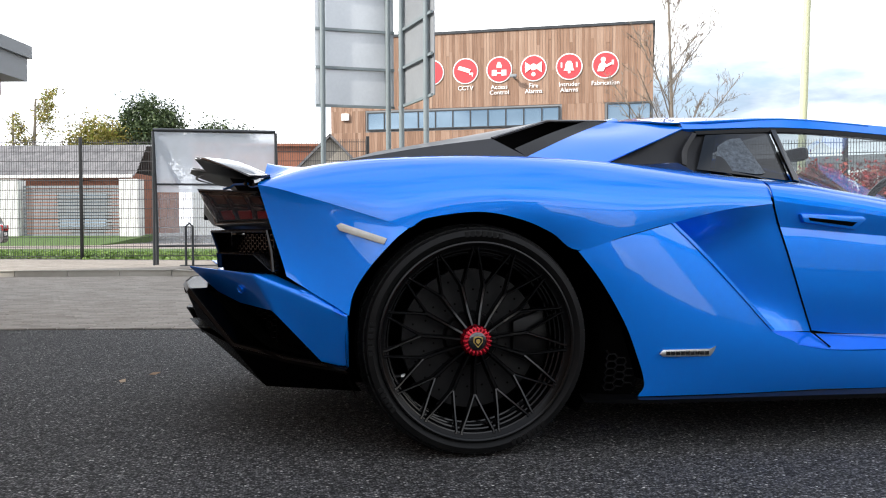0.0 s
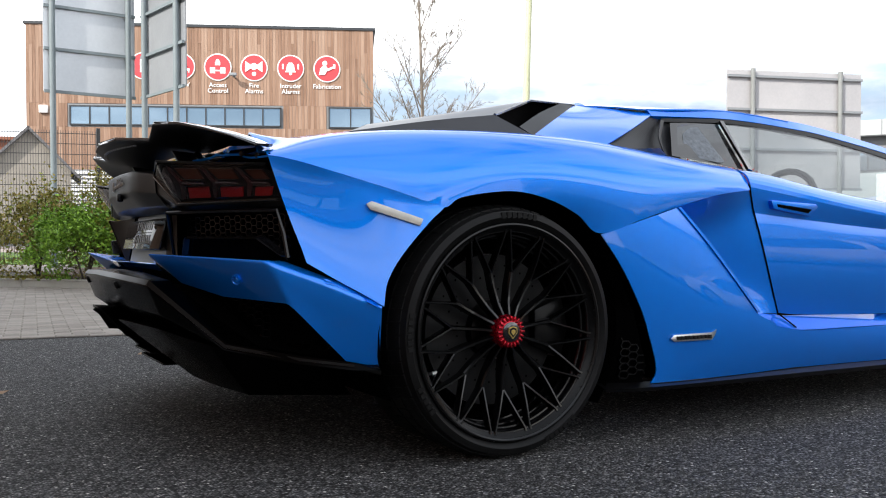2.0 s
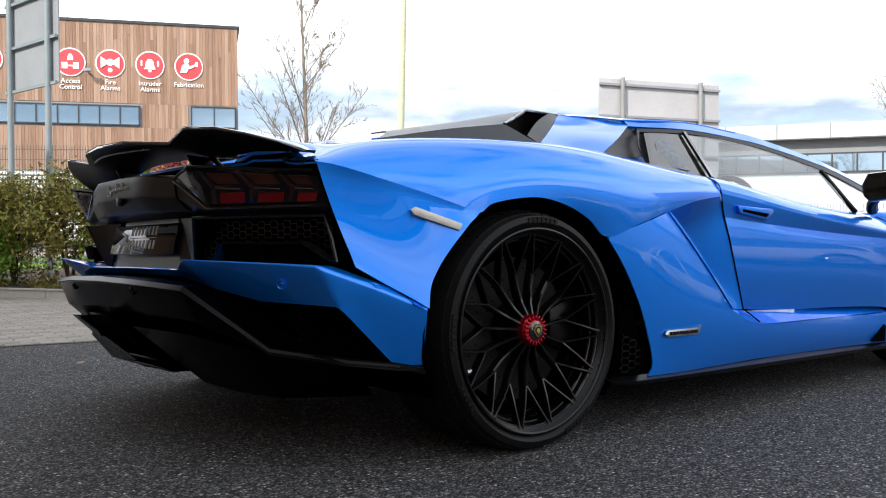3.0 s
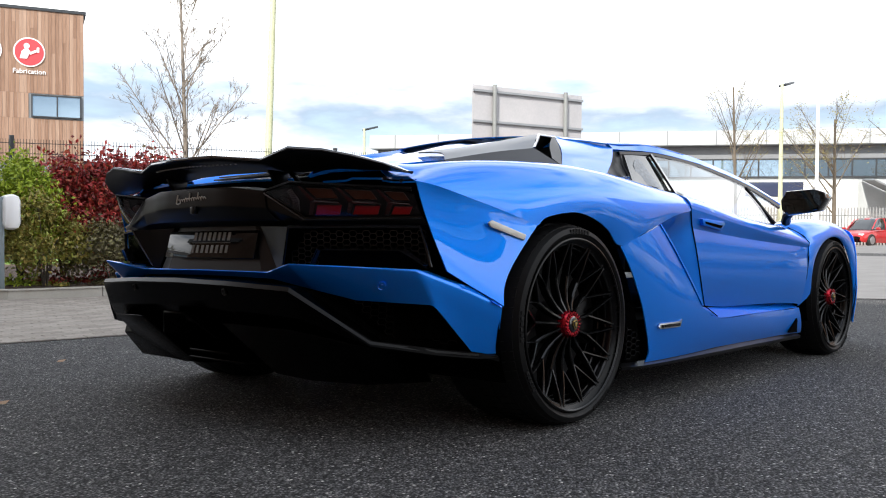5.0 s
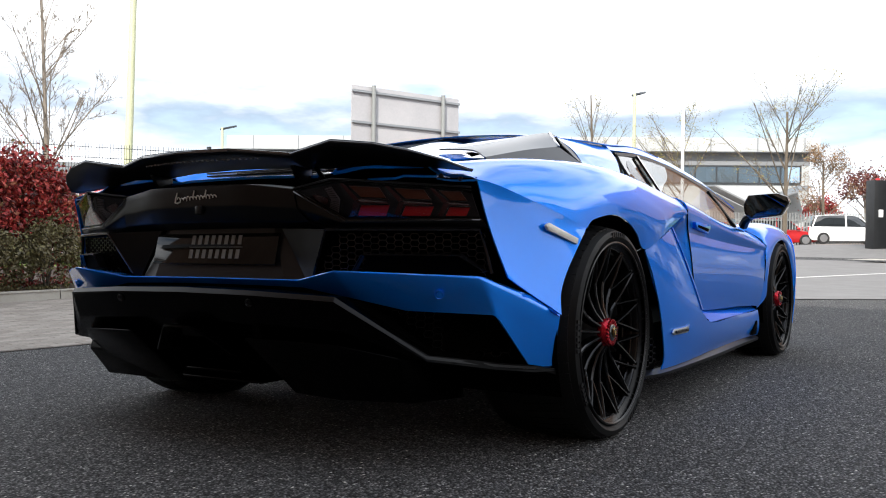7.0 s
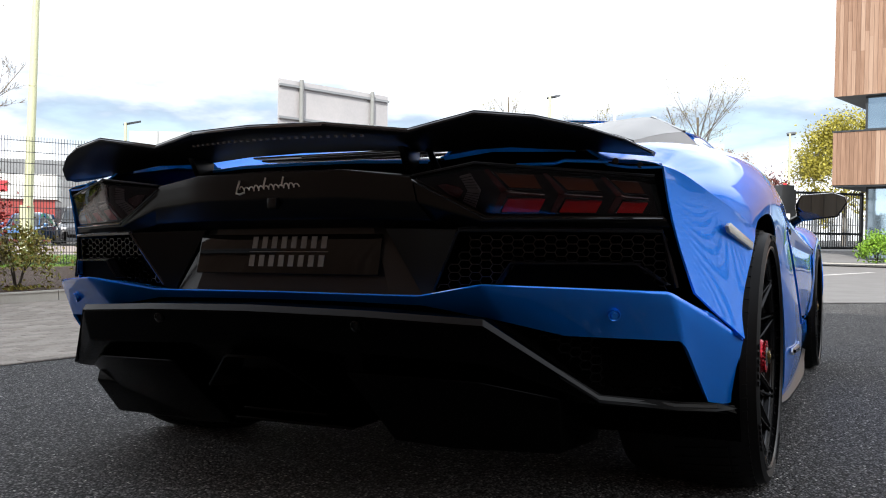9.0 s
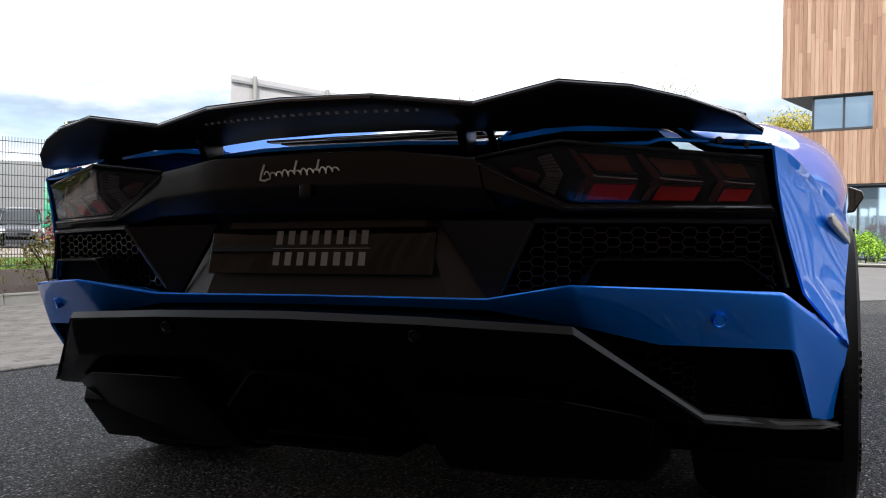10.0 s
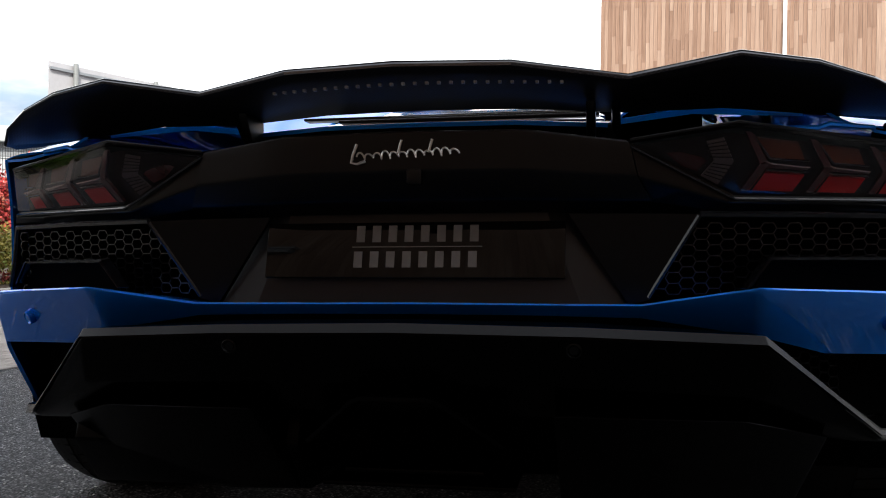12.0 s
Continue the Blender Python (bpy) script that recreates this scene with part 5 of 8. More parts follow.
# door mirrors
for side in (1, -1):
    housing = bmesh.new()
    ring = [(-0.905, 0.850), (-0.93, 0.898), (-1.075, 0.905), (-1.128, 0.885), (-1.138, 0.855), (-1.095, 0.788), (-0.94, 0.770), (-0.91, 0.80)]
    f, bk = [housing.verts.new((2.075, y * side, z)) for y, z in ring], [housing.verts.new((2.20, (y * 0.9 - 0.10) * side, z * 0.9 + 0.086)) for y, z in ring]
    housing.faces.new(f), housing.faces.new(list(reversed(bk)))
    for i in range(8):
        housing.faces.new((f[i - 1], f[i], bk[i], bk[i - 1]))
    bmesh.ops.recalc_face_normals(housing, faces=housing.faces[:])
    bmesh.ops.bevel(housing, geom=housing.edges[:], offset=0.008, segments=2, affect="EDGES", profile=0.5)
    mir = part("door_mirror", housing, BLACK_GLOSS, car, "gloss black door mirror on a slim arm")
    part("mirror_glass", prism([(2.072, (y * 0.9 - 0.104) * side, z * 0.9 + 0.086) for y, z in (ring if side < 0 else ring[::-1])], 0.002), MIRROR_GLASS, mir, "mirror glass", 0)
    part("mirror_arm", tube([(2.26, -0.865 * side, 0.745), (2.21, -0.89 * side, 0.775), (2.16, -0.94 * side, 0.80)], 0.026, 8, None, 0.020), BLACK_SATIN, mir, "")


# wheels
def wheel(x, y, z, r, width, rim_r, side, spokes=15):
    """A wheel with its outer face on the car's right; side -1 turns it round for the left."""
    w0 = width
    barrel = lathe([(rim_r + 0.004, -0.012), (rim_r + 0.010, -0.004), (rim_r + 0.004, 0.002), (rim_r - 0.010, 0.010), (rim_r - 0.018, 0.03), (rim_r - 0.026, 0.10), (rim_r - 0.03, w0 - 0.06), (rim_r, w0 - 0.02)], 72)
    wh = part("wheel", barrel, BARREL, car, "gloss black multi-spoke wheel with red centre lock")
    wh.matrix_local = pose(x, y, z) if side > 0 else pose(x, -y, z, 0, 0, 180)
    sh = r - rim_r
    part("rim_lip", lathe([(rim_r + 0.001, -0.010), (rim_r + 0.005, -0.0138), (rim_r + 0.009, -0.0125), (rim_r + 0.010, -0.005)], 96), RIM_LIP, wh, "gloss black rim lip")
    tyre = lathe([(rim_r, 0.006), (rim_r + 0.012, -0.006), (rim_r + sh * 0.45, -0.016), (rim_r + sh * 0.72, -0.010), (r - 0.012, 0.008), (r - 0.003, 0.026), (r, 0.06), (r, w0 * 0.5), (r, w0 - 0.06), (r - 0.012, w0 - 0.01), (rim_r + sh * 0.5, w0 + 0.012), (rim_r, w0 - 0.008)], 96)
    ty = part("tyre", tyre, RUBBER, wh, "low-profile black tyre")
    # grooves across the shoulder, as raised blocks between them
    bm = bmesh.new()
    for k in range(64):
        a = 2 * math.pi * k / 64
        for yy0, yy1, dr in ((0.010, 0.052, 0.0025), (0.060, 0.115, 0.003), (0.125, 0.185, 0.003)):
            p = []
            for aa in (a + 0.006, a + 0.088):
                for yy in (yy0, yy1):
                    rr = r + dr - (0.010 if yy < 0.02 else 0.0)
                    sk = 0.03 * (yy - 0.05) / 0.1
                    p.append((rr * math.cos(aa + sk), yy, rr * math.sin(aa + sk)))
            q = [(c[0] * 0.985, c[1], c[2] * 0.985) for c in p]
            v = [bm.verts.new(c) for c in p + q]
            for f in ((0, 1, 3, 2), (0, 2, 6, 4), (1, 5, 7, 3), (0, 4, 5, 1), (2, 3, 7, 6)):
                bm.faces.new([v[i] for i in f])
    bmesh.ops.recalc_face_normals(bm, faces=bm.faces[:])
    part("tread", bm, RUBBER, ty, "", 0, "stuff")
    # raised marks on the sidewall, as plain bars
    for a0, n in ((78, 7), (170, 6), (205, 5), (290, 7)):
        for i in range(n):
            a = radians(a0 + i * 3.1)
            rr, da = rim_r + sh * 0.52, radians(1.0)
            pts = [((rr + d) * math.cos(a + e), -0.0168, (rr + d) * math.sin(a + e)) for d, e in ((-0.008, -da), (-0.008, da), (0.008, da), (0.008, -da))]
            part("sidewall_bar", prism(pts[::-1], 0.004), RUBBER, ty, "", 0)

    def spoke_bar(line):
        """A bar along (point, half width, depth) stations: a narrow front ridge on a wider base."""
        bm = bmesh.new()
        rings = []
        for i, (c, ww, dd) in enumerate(line):
            c = Vector(c)
            d = Vector(line[min(i + 1, len(line) - 1)][0]) - Vector(line[max(i - 1, 0)][0])
            sd = d.cross(Vector((0, 1, 0))).normalized()
            rings.append([bm.verts.new(c + sd * ww * f + Vector((0, dd * g, 0))) for f, g in ((0.42, 0.0), (-0.42, 0.0), (-0.85, 0.16), (-1.0, 1.0), (1.0, 1.0), (0.85, 0.16))])
        for a, c in zip(rings, rings[1:]):
            for k in range(6):
                bm.faces.new((a[k], a[(k + 1) % 6], c[(k + 1) % 6], c[k]))
        bm.faces.new(rings[-1]), bm.faces.new(rings[0][::-1])
        bmesh.ops.recalc_face_normals(bm, faces=bm.faces[:])
        return bm

    def at(rr, deg, d):
        return (rr * math.cos(radians(deg)), d, rr * math.sin(radians(deg)))
    step = 360 / spokes
    fork = rim_r * 0.585
    bm = spoke_bar([(at(0.046, 0, 0.022), 0.0062, 0.030), (at(rim_r * 0.28, 0, 0.036), 0.0066, 0.030), (at(rim_r * 0.44, 0, 0.043), 0.0070, 0.028), (at(fork + 0.004, 0, 0.042), 0.0085, 0.026)])
    for sg in (1, -1):
        far = sg * (step * 0.5 - 1.7)
        bm = join(bm, spoke_bar([(at(fork - 0.004, sg * 0.4, 0.0423), 0.0050, 0.026), (Vector(at(fork, sg * 0.4, 0.0423)).lerp(Vector(at(rim_r - 0.016, far, 0.008)), 0.45) + Vector((0, -0.002, 0)), 0.0046, 0.026), (at(rim_r - 0.016, far, 0.008), 0.0050, 0.024), (at(rim_r - 0.006, far, 0.006), 0.0075, 0.020)]))
    me = mesh_of("spoke", bm, RIM, 30)
    for k in range(spokes):
        sp = part("spoke", me, RIM, wh)
        sp.matrix_local = pose(0, 0, 0, 0, -(7.0 + k * step), 0)
    for rr, dd in ((rim_r - 0.010, 0.012), (rim_r - 0.020, 0.030), (rim_r - 0.024, 0.060), (rim_r - 0.027, 0.100)):
        part("rim_step", lathe([(rr - 0.006, dd + 0.004), (rr - 0.004, dd), (rr, dd - 0.001), (rr + 0.006, dd + 0.002)], 72), RIM, wh)
    valve = part("valve_stem", tube([at(rim_r - 0.05, 206, 0.045), at(rim_r - 0.026, 204, 0.05)], 0.0048, 10), RIM_LIP, wh, "dark tyre valve")
    part("valve_cap", tube([at(rim_r - 0.054, 206.3, 0.044), at(rim_r - 0.042, 205.4, 0.046)], 0.0064, 10), SILVER, valve, "metal valve cap")
    cap = part("centre_lock", lathe([(0.0, 0.0), (0.020, 0.0), (0.022, 0.003), (0.024, 0.001), (0.040, 0.006), (0.046, 0.014), (0.047, 0.035), (0.0, 0.035)], 40), RED_CAP, wh, "red anodised centre lock nut")
    for k in range(20):
        a = 2 * math.pi * k / 20
        part("lock_tooth", box((0.030, -0.001, -0.0028), (0.043, 0.006, 0.0028), bevel=0.001), RED_CAP, cap).matrix_local = pose(0, 0, 0, 0, math.degrees(a), 0)
    part("cap_emblem", lathe([(0.0, -0.004), (0.022, -0.003), (0.027, -0.0005), (0.027, 0.004), (0.0, 0.004)], 32), BLACK_GLOSS, cap, "black emblem disc")
    for k, (grow_by, dd, mt) in enumerate(((1.0, -0.0052, GOLD), (0.80, -0.0062, BLACK_GLOSS), (0.46, -0.0072, GOLD))):
        shield = [(-0.013, 0.012), (0.0, 0.016), (0.013, 0.012), (0.014, -0.002), (0.0, -0.018), (-0.014, -0.002)]
        part("emblem_shape", prism([(u * grow_by, dd, v * grow_by) for u, v in shield], 0.003), mt, cap, "plain shield shape")
    part("brake_disc", lathe([(0.08, 0.10), (rim_r * 0.74, 0.10), (rim_r * 0.74, 0.135), (0.08, 0.135), (0.08, 0.10)], 64), DISC, wh, "grey carbon brake disc")
    drill = bmesh.new()
    for k in range(40):
        for ring_r in (0.40, 0.52, 0.64):
            a = 2 * math.pi * (k + ring_r * 7) / 40
            if k % 2 == int(ring_r * 100) % 2:
                c0 = Vector((rim_r * ring_r * math.cos(a), 0.0988, rim_r * ring_r * math.sin(a)))
                ring = [drill.verts.new(c0 + Vector((0.0032 * math.cos(q2), 0, 0.0032 * math.sin(q2)))) for q2 in [2 * math.pi * j / 8 for j in range(8)]]
                drill.faces.new(ring)
    part("drilled_holes", drill, SHADE_BLACK, wh, "", 0, "stuff")
    part("disc_bell", lathe([(0.0, 0.075), (0.078, 0.08), (0.085, 0.10), (0.085, 0.13), (0.0, 0.13)], 32), BLACK_SATIN, wh)
    cal = bmesh.new()
    pr = [((rim_r * f) * math.cos(radians(a)), yy, (rim_r * f) * math.sin(radians(a))) for yy in (0.07, 0.16) for f, a in ((0.48, -22), (0.84, -22), (0.86, 0), (0.84, 22), (0.48, 22))]
    v = [cal.verts.new(p) for p in pr]
    cal.faces.new(v[:5]), cal.faces.new(v[5:][::-1])
    for i in range(5):
        cal.faces.new((v[i], v[(i - 1) % 5], v[5 + (i - 1) % 5], v[5 + i]))
    bmesh.ops.recalc_face_normals(cal, faces=cal.faces[:])
    bmesh.ops.bevel(cal, geom=cal.edges[:], offset=0.006, segments=2, affect="EDGES", profile=0.5)
    part("brake_caliper", cal, BLACK_SATIN, wh, "black brake caliper")
    part("backing_plate", lathe([(0.0, 0.17), (rim_r * 0.9, 0.18), (rim_r * 0.9, 0.19), (0.0, 0.19)], 32), SHADE_BLACK, wh)
    return wh


wheel(0.0, -0.985, 0.340, 0.343, 0.32, 0.284, 1)
wheel(2.70, -0.970, 0.329, 0.330, 0.24, 0.272, 1)
wheel(0.0, -1.027, 0.340, 0.343, 0.32, 0.284, -1)
wheel(2.70, -1.012, 0.329, 0.330, 0.24, 0.272, -1)

# ---- ground ----
def lift(x, y):
    """The height of the ground: it falls gently under the car, levels out around and rises again by the gate."""
    h = -(0.0145 * x + 0.021 * y)
    a = abs(h)
    k, j = (max(0.0, min(1.0, v)) for v in ((x - 30) / 8, (12 - y) / 6))
    rise = 0.32 * k * k * (3 - 2 * k) * j * j * (3 - 2 * j)
    return math.copysign(a if a < 0.09 else 0.09 + 0.05 * math.tanh((a - 0.09) / 0.05), h) + rise


def axis_steps(lo, hi, near, fine):
    out, v, s = [0.0], 0.0, fine
    while v < hi:
        s = fine if v < near else s * 1.35
        v = min(hi, v + s)
        out.append(v)
    neg, v, s = [], 0.0, fine
    while v > lo:
        s = fine if v > -near else s * 1.35
        v = max(lo, v - s)
        neg.append(v)
    return neg[::-1] + out


xs = axis_steps(-600, 900, 16, 0.8)
ground_me = grid_bm([[(x, y, lift(x, y)) for x in xs] for y in xs])
tagged(part("ground", ground_me, ASPHALT), "dark coarse asphalt with pale stone flecks", "asphalt", kind="structure")

KERB_LINE = [(-30.0, 13.2), (-4.7, 12.0), (-2.2, 11.65), (-0.4, 9.75), (0.5, 8.75), (1.5, 7.15), (2.5, 7.0), (6.6, 6.85), (13.0, 6.3), (15.0, 7.4), (15.5, 11.0)]


def kerb_y(x):
    for (x0, y0), (x1, y1) in zip(KERB_LINE, KERB_LINE[1:]):
        if x0 <= x <= x1:
            return y0 + (y1 - y0) * (x - x0) / (x1 - x0)
    return 7.0


def pave_edge(x):
    return 3.02 - 0.085 * x


def sheet(name, poly, up, mat, label, category, cell=0.8):
    """A sheet over a polygon, following the ground at a height above it."""
    bm = bmesh.new()
    f = bm.faces.new([bm.verts.new((x, y, 0)) for x, y in poly])
    for axis in (0, 1):
        c0, c1 = min(p[axis] for p in poly), max(p[axis] for p in poly)
        n = min(60, int((c1 - c0) / cell))
        for i in range(1, n):
            no = Vector((1, 0, 0)) if axis == 0 else Vector((0, 1, 0))
            bmesh.ops.bisect_plane(bm, geom=bm.verts[:] + bm.edges[:] + bm.faces[:], plane_co=no * (c0 + (c1 - c0) * i / n), plane_no=no)
    for v in bm.verts:
        v.co.z = lift(v.co.x, v.co.y) + up
    bm.normal_update()
    if sum(f.normal.z for f in bm.faces) < 0:
        bmesh.ops.reverse_faces(bm, faces=bm.faces[:])
    return tagged(part(name, bm, mat, smooth=0), label, category, kind="structure")


# planting bed, footway, verge, street beyond
BED = [(-0.4, 9.75), (0.5, 8.75), (1.5, 7.15), (2.5, 7.0), (6.6, 6.85), (13.0, 6.3), (15.0, 7.4), (15.5, 11.0), (10.2, 11.9), (7.4, 13.2), (4.0, 15.2), (0.6, 13.0)]
sheet("planting_bed", BED, 0.10, SOIL, "bark-mulched planting bed behind a concrete kerb", "flower bed", 0.6)
sheet("footway", [(-30, 13.2), (-4.7, 12.0), (-2.2, 11.65), (-0.4, 9.75), (0.6, 13.0), (1.0, 14.6), (-6, 18.2), (-30, 21)], 0.10, SAND, "raised block-paved footway by the shelter", "footway")
sheet("grass_verge", [(-30, 21), (-6, 18.2), (1.0, 14.6), (0.6, 13.0), (4.0, 15.2), (7.4, 13.2), (10.2, 11.9), (15.5, 11.0), (22, 9), (26, 14), (12, 20), (-6, 27.5), (-40, 34)], 0.085, GRASS_SOIL, "mown grass verge along the fence", "grass")
sheet("street", [(-40, 34), (-6, 27.5), (12, 20), (26, 14), (60, 0), (70, 12), (30, 30), (-4, 38), (-40, 46)], 0.012, PINK_ROAD, "pale tarmac street and footway", "street", 3)
sheet("forecourt", [(8.2, 1.2), (13.2, -6.5), (32, -14), (60, -12), (60, 0), (26, 13.6), (22, 8.6), (15.9, 10.4), (15.4, 7.2), (13.0, 5.9), (8.2, 6.2)], 0.010, ROAD, "pale sunlit tarmac of the entrance", "tarmac", 2)
for name, poly in (("white_line", [(14.0, 1.6), (22.0, -1.2), (22.0, -1.35), (14.0, 1.45)]),):
    sheet(name, poly, 0.016, LINE_PAINT, "worn white road line", "road line", 2)
bm = bmesh.new()
for (x0, y0), (x1, y1) in zip(KERB_LINE, KERB_LINE[1:]):
    d = Vector((x1 - x0, y1 - y0, 0))
    n = max(1, round(d.length / 0.915))
    side = Vector((-d.y, d.x, 0)).normalized() * 0.125
    for i in range(n):
        if x0 < -12:
            if i < n * 0.5:
                continue
        a, c = Vector((x0, y0, 0)) + d * ((i + 0.006) / n), Vector((x0, y0, 0)) + d * ((i + 0.994) / n)
        lo = [Vector((p.x, p.y, lift(p.x, p.y) - 0.05)) for p in (a, c, c + side, a + side)]
        hi = [Vector((p.x, p.y, lift(p.x, p.y) + 0.115)) for p in (a + side * 0.12, c + side * 0.12, c + side, a + side)]
        v = [bm.verts.new(p) for p in lo + hi]
        for f in ((4, 5, 6, 7), (0, 1, 5, 4), (1, 2, 6, 5), (2, 3, 7, 6), (3, 0, 4, 7)):
            bm.faces.new([v[k] for k in f])
kerb = tagged(part("kerb", bmesh.new(), KERB), "pale concrete kerb", "kerb", kind="structure")
part("kerb_stones", bm, KERB, kerb, "", 0, "stuff")

# ---- shared building parts ----
TIMBER = per_piece("larch_cladding", [(0.0, (0.15, 0.075, 0.043)), (0.35, (0.23, 0.128, 0.080)), (0.7, (0.285, 0.178, 0.122)), (1.0, (0.36, 0.245, 0.178))], 0.75, True, 3.0, 0.15, 0.004, (9, 9, 0.35), 0.35)
GREY_METAL = varied("grey_powder_coat", (0.20, 0.215, 0.23), (0.25, 0.265, 0.28), 0.5, 1, 40, bumps=0.0)
DARK_METAL = varied("anthracite_metal", (0.018, 0.022, 0.026), (0.028, 0.032, 0.037), 0.45, 2, 60, bumps=0.0)
FENCE_BLACK = varied("black_fence_coating", (0.008, 0.009, 0.010), (0.015, 0.016, 0.018), 0.5, 4, 60, bumps=0.0)
WHITE = varied("white_plaster", (0.62, 0.62, 0.60), (0.78, 0.78, 0.76), 0.8, 0.7, 20, bumps=0.1)
PALE_CLAD = varied("pale_grey_cladding", (0.34, 0.36, 0.36), (0.44, 0.46, 0.46), 0.6, 0.4, 10, bumps=0.0)
MID_CLAD = varied("mid_grey_cladding", (0.16, 0.17, 0.18), (0.22, 0.23, 0.24), 0.6, 0.4, 10, bumps=0.0)
BRICK_FAR = varied("red_brick_far", (0.23, 0.085, 0.05), (0.34, 0.14, 0.085), 0.9, 1.5, 14, bumps=0.2)
SLATE = per_piece("roof_tiles", [(0.0, (0.10, 0.10, 0.105)), (1.0, (0.19, 0.185, 0.19))], 0.85, True, 3, 0.3, 0.01)
ROUNDEL_RED, nt, b = material("sign_red", (0.62, 0.045, 0.055), 0.45)
SIGN_WHITE, nt, b = material("sign_white", (0.85, 0.85, 0.85), 0.45)
SIGN_BACK = varied("sign_panel_back", (0.46, 0.49, 0.52), (0.58, 0.61, 0.64), 0.3, 0.8, 20, metal=0.3, bumps=0.0)
# darker version of SIGN_BACK, for the boards turned sideways
SIGN_BACK_DARKER = varied("darker_sign_panel_back", (0.20, 0.215, 0.23), (0.28, 0.295, 0.31), 0.45, 0.8, 20, bumps=0.0)
SIGN_BACK_WHITE = varied("white_sign_back", (0.33, 0.33, 0.345), (0.46, 0.45, 0.455), 0.5, 0.8, 20, bumps=0.0)
POST_GREY = varied("grey_steel_post", (0.16, 0.20, 0.215), (0.22, 0.26, 0.275), 0.45, 2, 30, bumps=0.0)
LAMP_POST = varied("cream_lamp_column", (0.42, 0.43, 0.27), (0.52, 0.53, 0.36), 0.5, 1, 20, bumps=0.0)
PALE_POST = varied("galvanised_post", (0.19, 0.20, 0.195), (0.25, 0.26, 0.255), 0.45, 1, 20, bumps=0.0)
SHELTER_GLASS = bpy.data.materials.new("hazy_shelter_sheet")
SHELTER_GLASS.use_nodes = True
nt = SHELTER_GLASS.node_tree
b = nt.nodes["Principled BSDF"]
b.inputs["Base Color"].default_value, b.inputs["Roughness"].default_value = (0.74, 0.80, 0.88, 1), 0.6
tr, mx = nt.nodes.new("ShaderNodeBsdfTransparent"), nt.nodes.new("ShaderNodeMixShader")
nt.links.new(ramp(nt, noise_node(nt, 1.5, 4), [(0.3, (0.44, 0.44, 0.44)), (0.7, (0.54, 0.54, 0.54))]), mx.inputs["Fac"])
nt.links.new(b.outputs["BSDF"], mx.inputs[1])
nt.links.new(tr.outputs["BSDF"], mx.inputs[2])
nt.links.new(mx.outputs["Shader"], nt.nodes["Material Output"].inputs["Surface"])

SHELTER_CLEAR = SHELTER_GLASS.copy()
SHELTER_CLEAR.name = "clear_shelter_sheet"
for stop, level in zip(SHELTER_CLEAR.node_tree.nodes["Color Ramp"].color_ramp.elements, (0.86, 0.93)):
    stop.color = (level, level, level, 1)


def frame_at(x, y, dx, dy, z=0.0):
    """A local frame: x along (dx, dy), y away behind the face, z up."""
    d = Vector((dx, dy, 0)).normalized()
    n = Vector((-d.y, d.x, 0))
    return Matrix(((d.x, n.x, 0, x), (d.y, n.y, 0, y), (0, 0, 1, z), (0, 0, 0, 1)))


def clad(bm, u0, u1, z0, z1, seed, w=0.145, y=0.0, split=2.6):
    """Vertical boards over a rectangle of the face."""
    rnd = random.Random(seed)
    u = u0
    while u < u1 - 0.02:
        ww = min(w, u1 - u)
        z = z0
        while z < z1 - 0.05:
            zz = min(z1, z + split * rnd.uniform(0.6, 1.5))
            if z1 - zz < 0.5:
                zz = z1
            d = y - rnd.uniform(0.02, 0.032)
            v = [bm.verts.new(p) for p in ((u + 0.004, d, z + 0.002), (u + ww - 0.004, d, z + 0.002), (u + ww - 0.004, d, zz - 0.002), (u + 0.004, d, zz - 0.002),
                                           (u + 0.004, y, z + 0.002), (u + ww - 0.004, y, z + 0.002), (u + ww - 0.004, y, zz - 0.002), (u + 0.004, y, zz - 0.002))]
            for f in ((0, 1, 2, 3), (4, 0, 3, 7), (1, 5, 6, 2), (3, 2, 6, 7), (4, 5, 1, 0)):
                bm.faces.new([v[k] for k in f])
            z = zz
        u += w
    return bm


def glazing(parent, u0, u1, z0, z1, n, y=0.06, name="window", mat=None, bar=0.06):
    """A band of n panes with dark frames between, set back from the face."""
    for i in range(n):
        a, c = u0 + (u1 - u0) * i / n, u0 + (u1 - u0) * (i + 1) / n
        bm = box((a, y - 0.05, z0), (a + bar, y + 0.05, z1))
        bm = box((c - bar * (1 if i == n - 1 else 0.0) - 0.001, y - 0.05, z0), (c, y + 0.05, z1), bm) if i == n - 1 else bm
        bm = box((a + bar, y - 0.05, z0), (c, y + 0.05, z0 + bar), bm)
        bm = box((a + bar, y - 0.05, z1 - bar), (c, y + 0.05, z1), bm)
        win = part(name, bm, DARK_METAL, parent, "dark-framed window", 0)
        part("pane", box((a + bar, y, z0 + bar), (c, y + 0.02, z1 - bar)), mat or WINDOW_GLASS, win, "", 0)


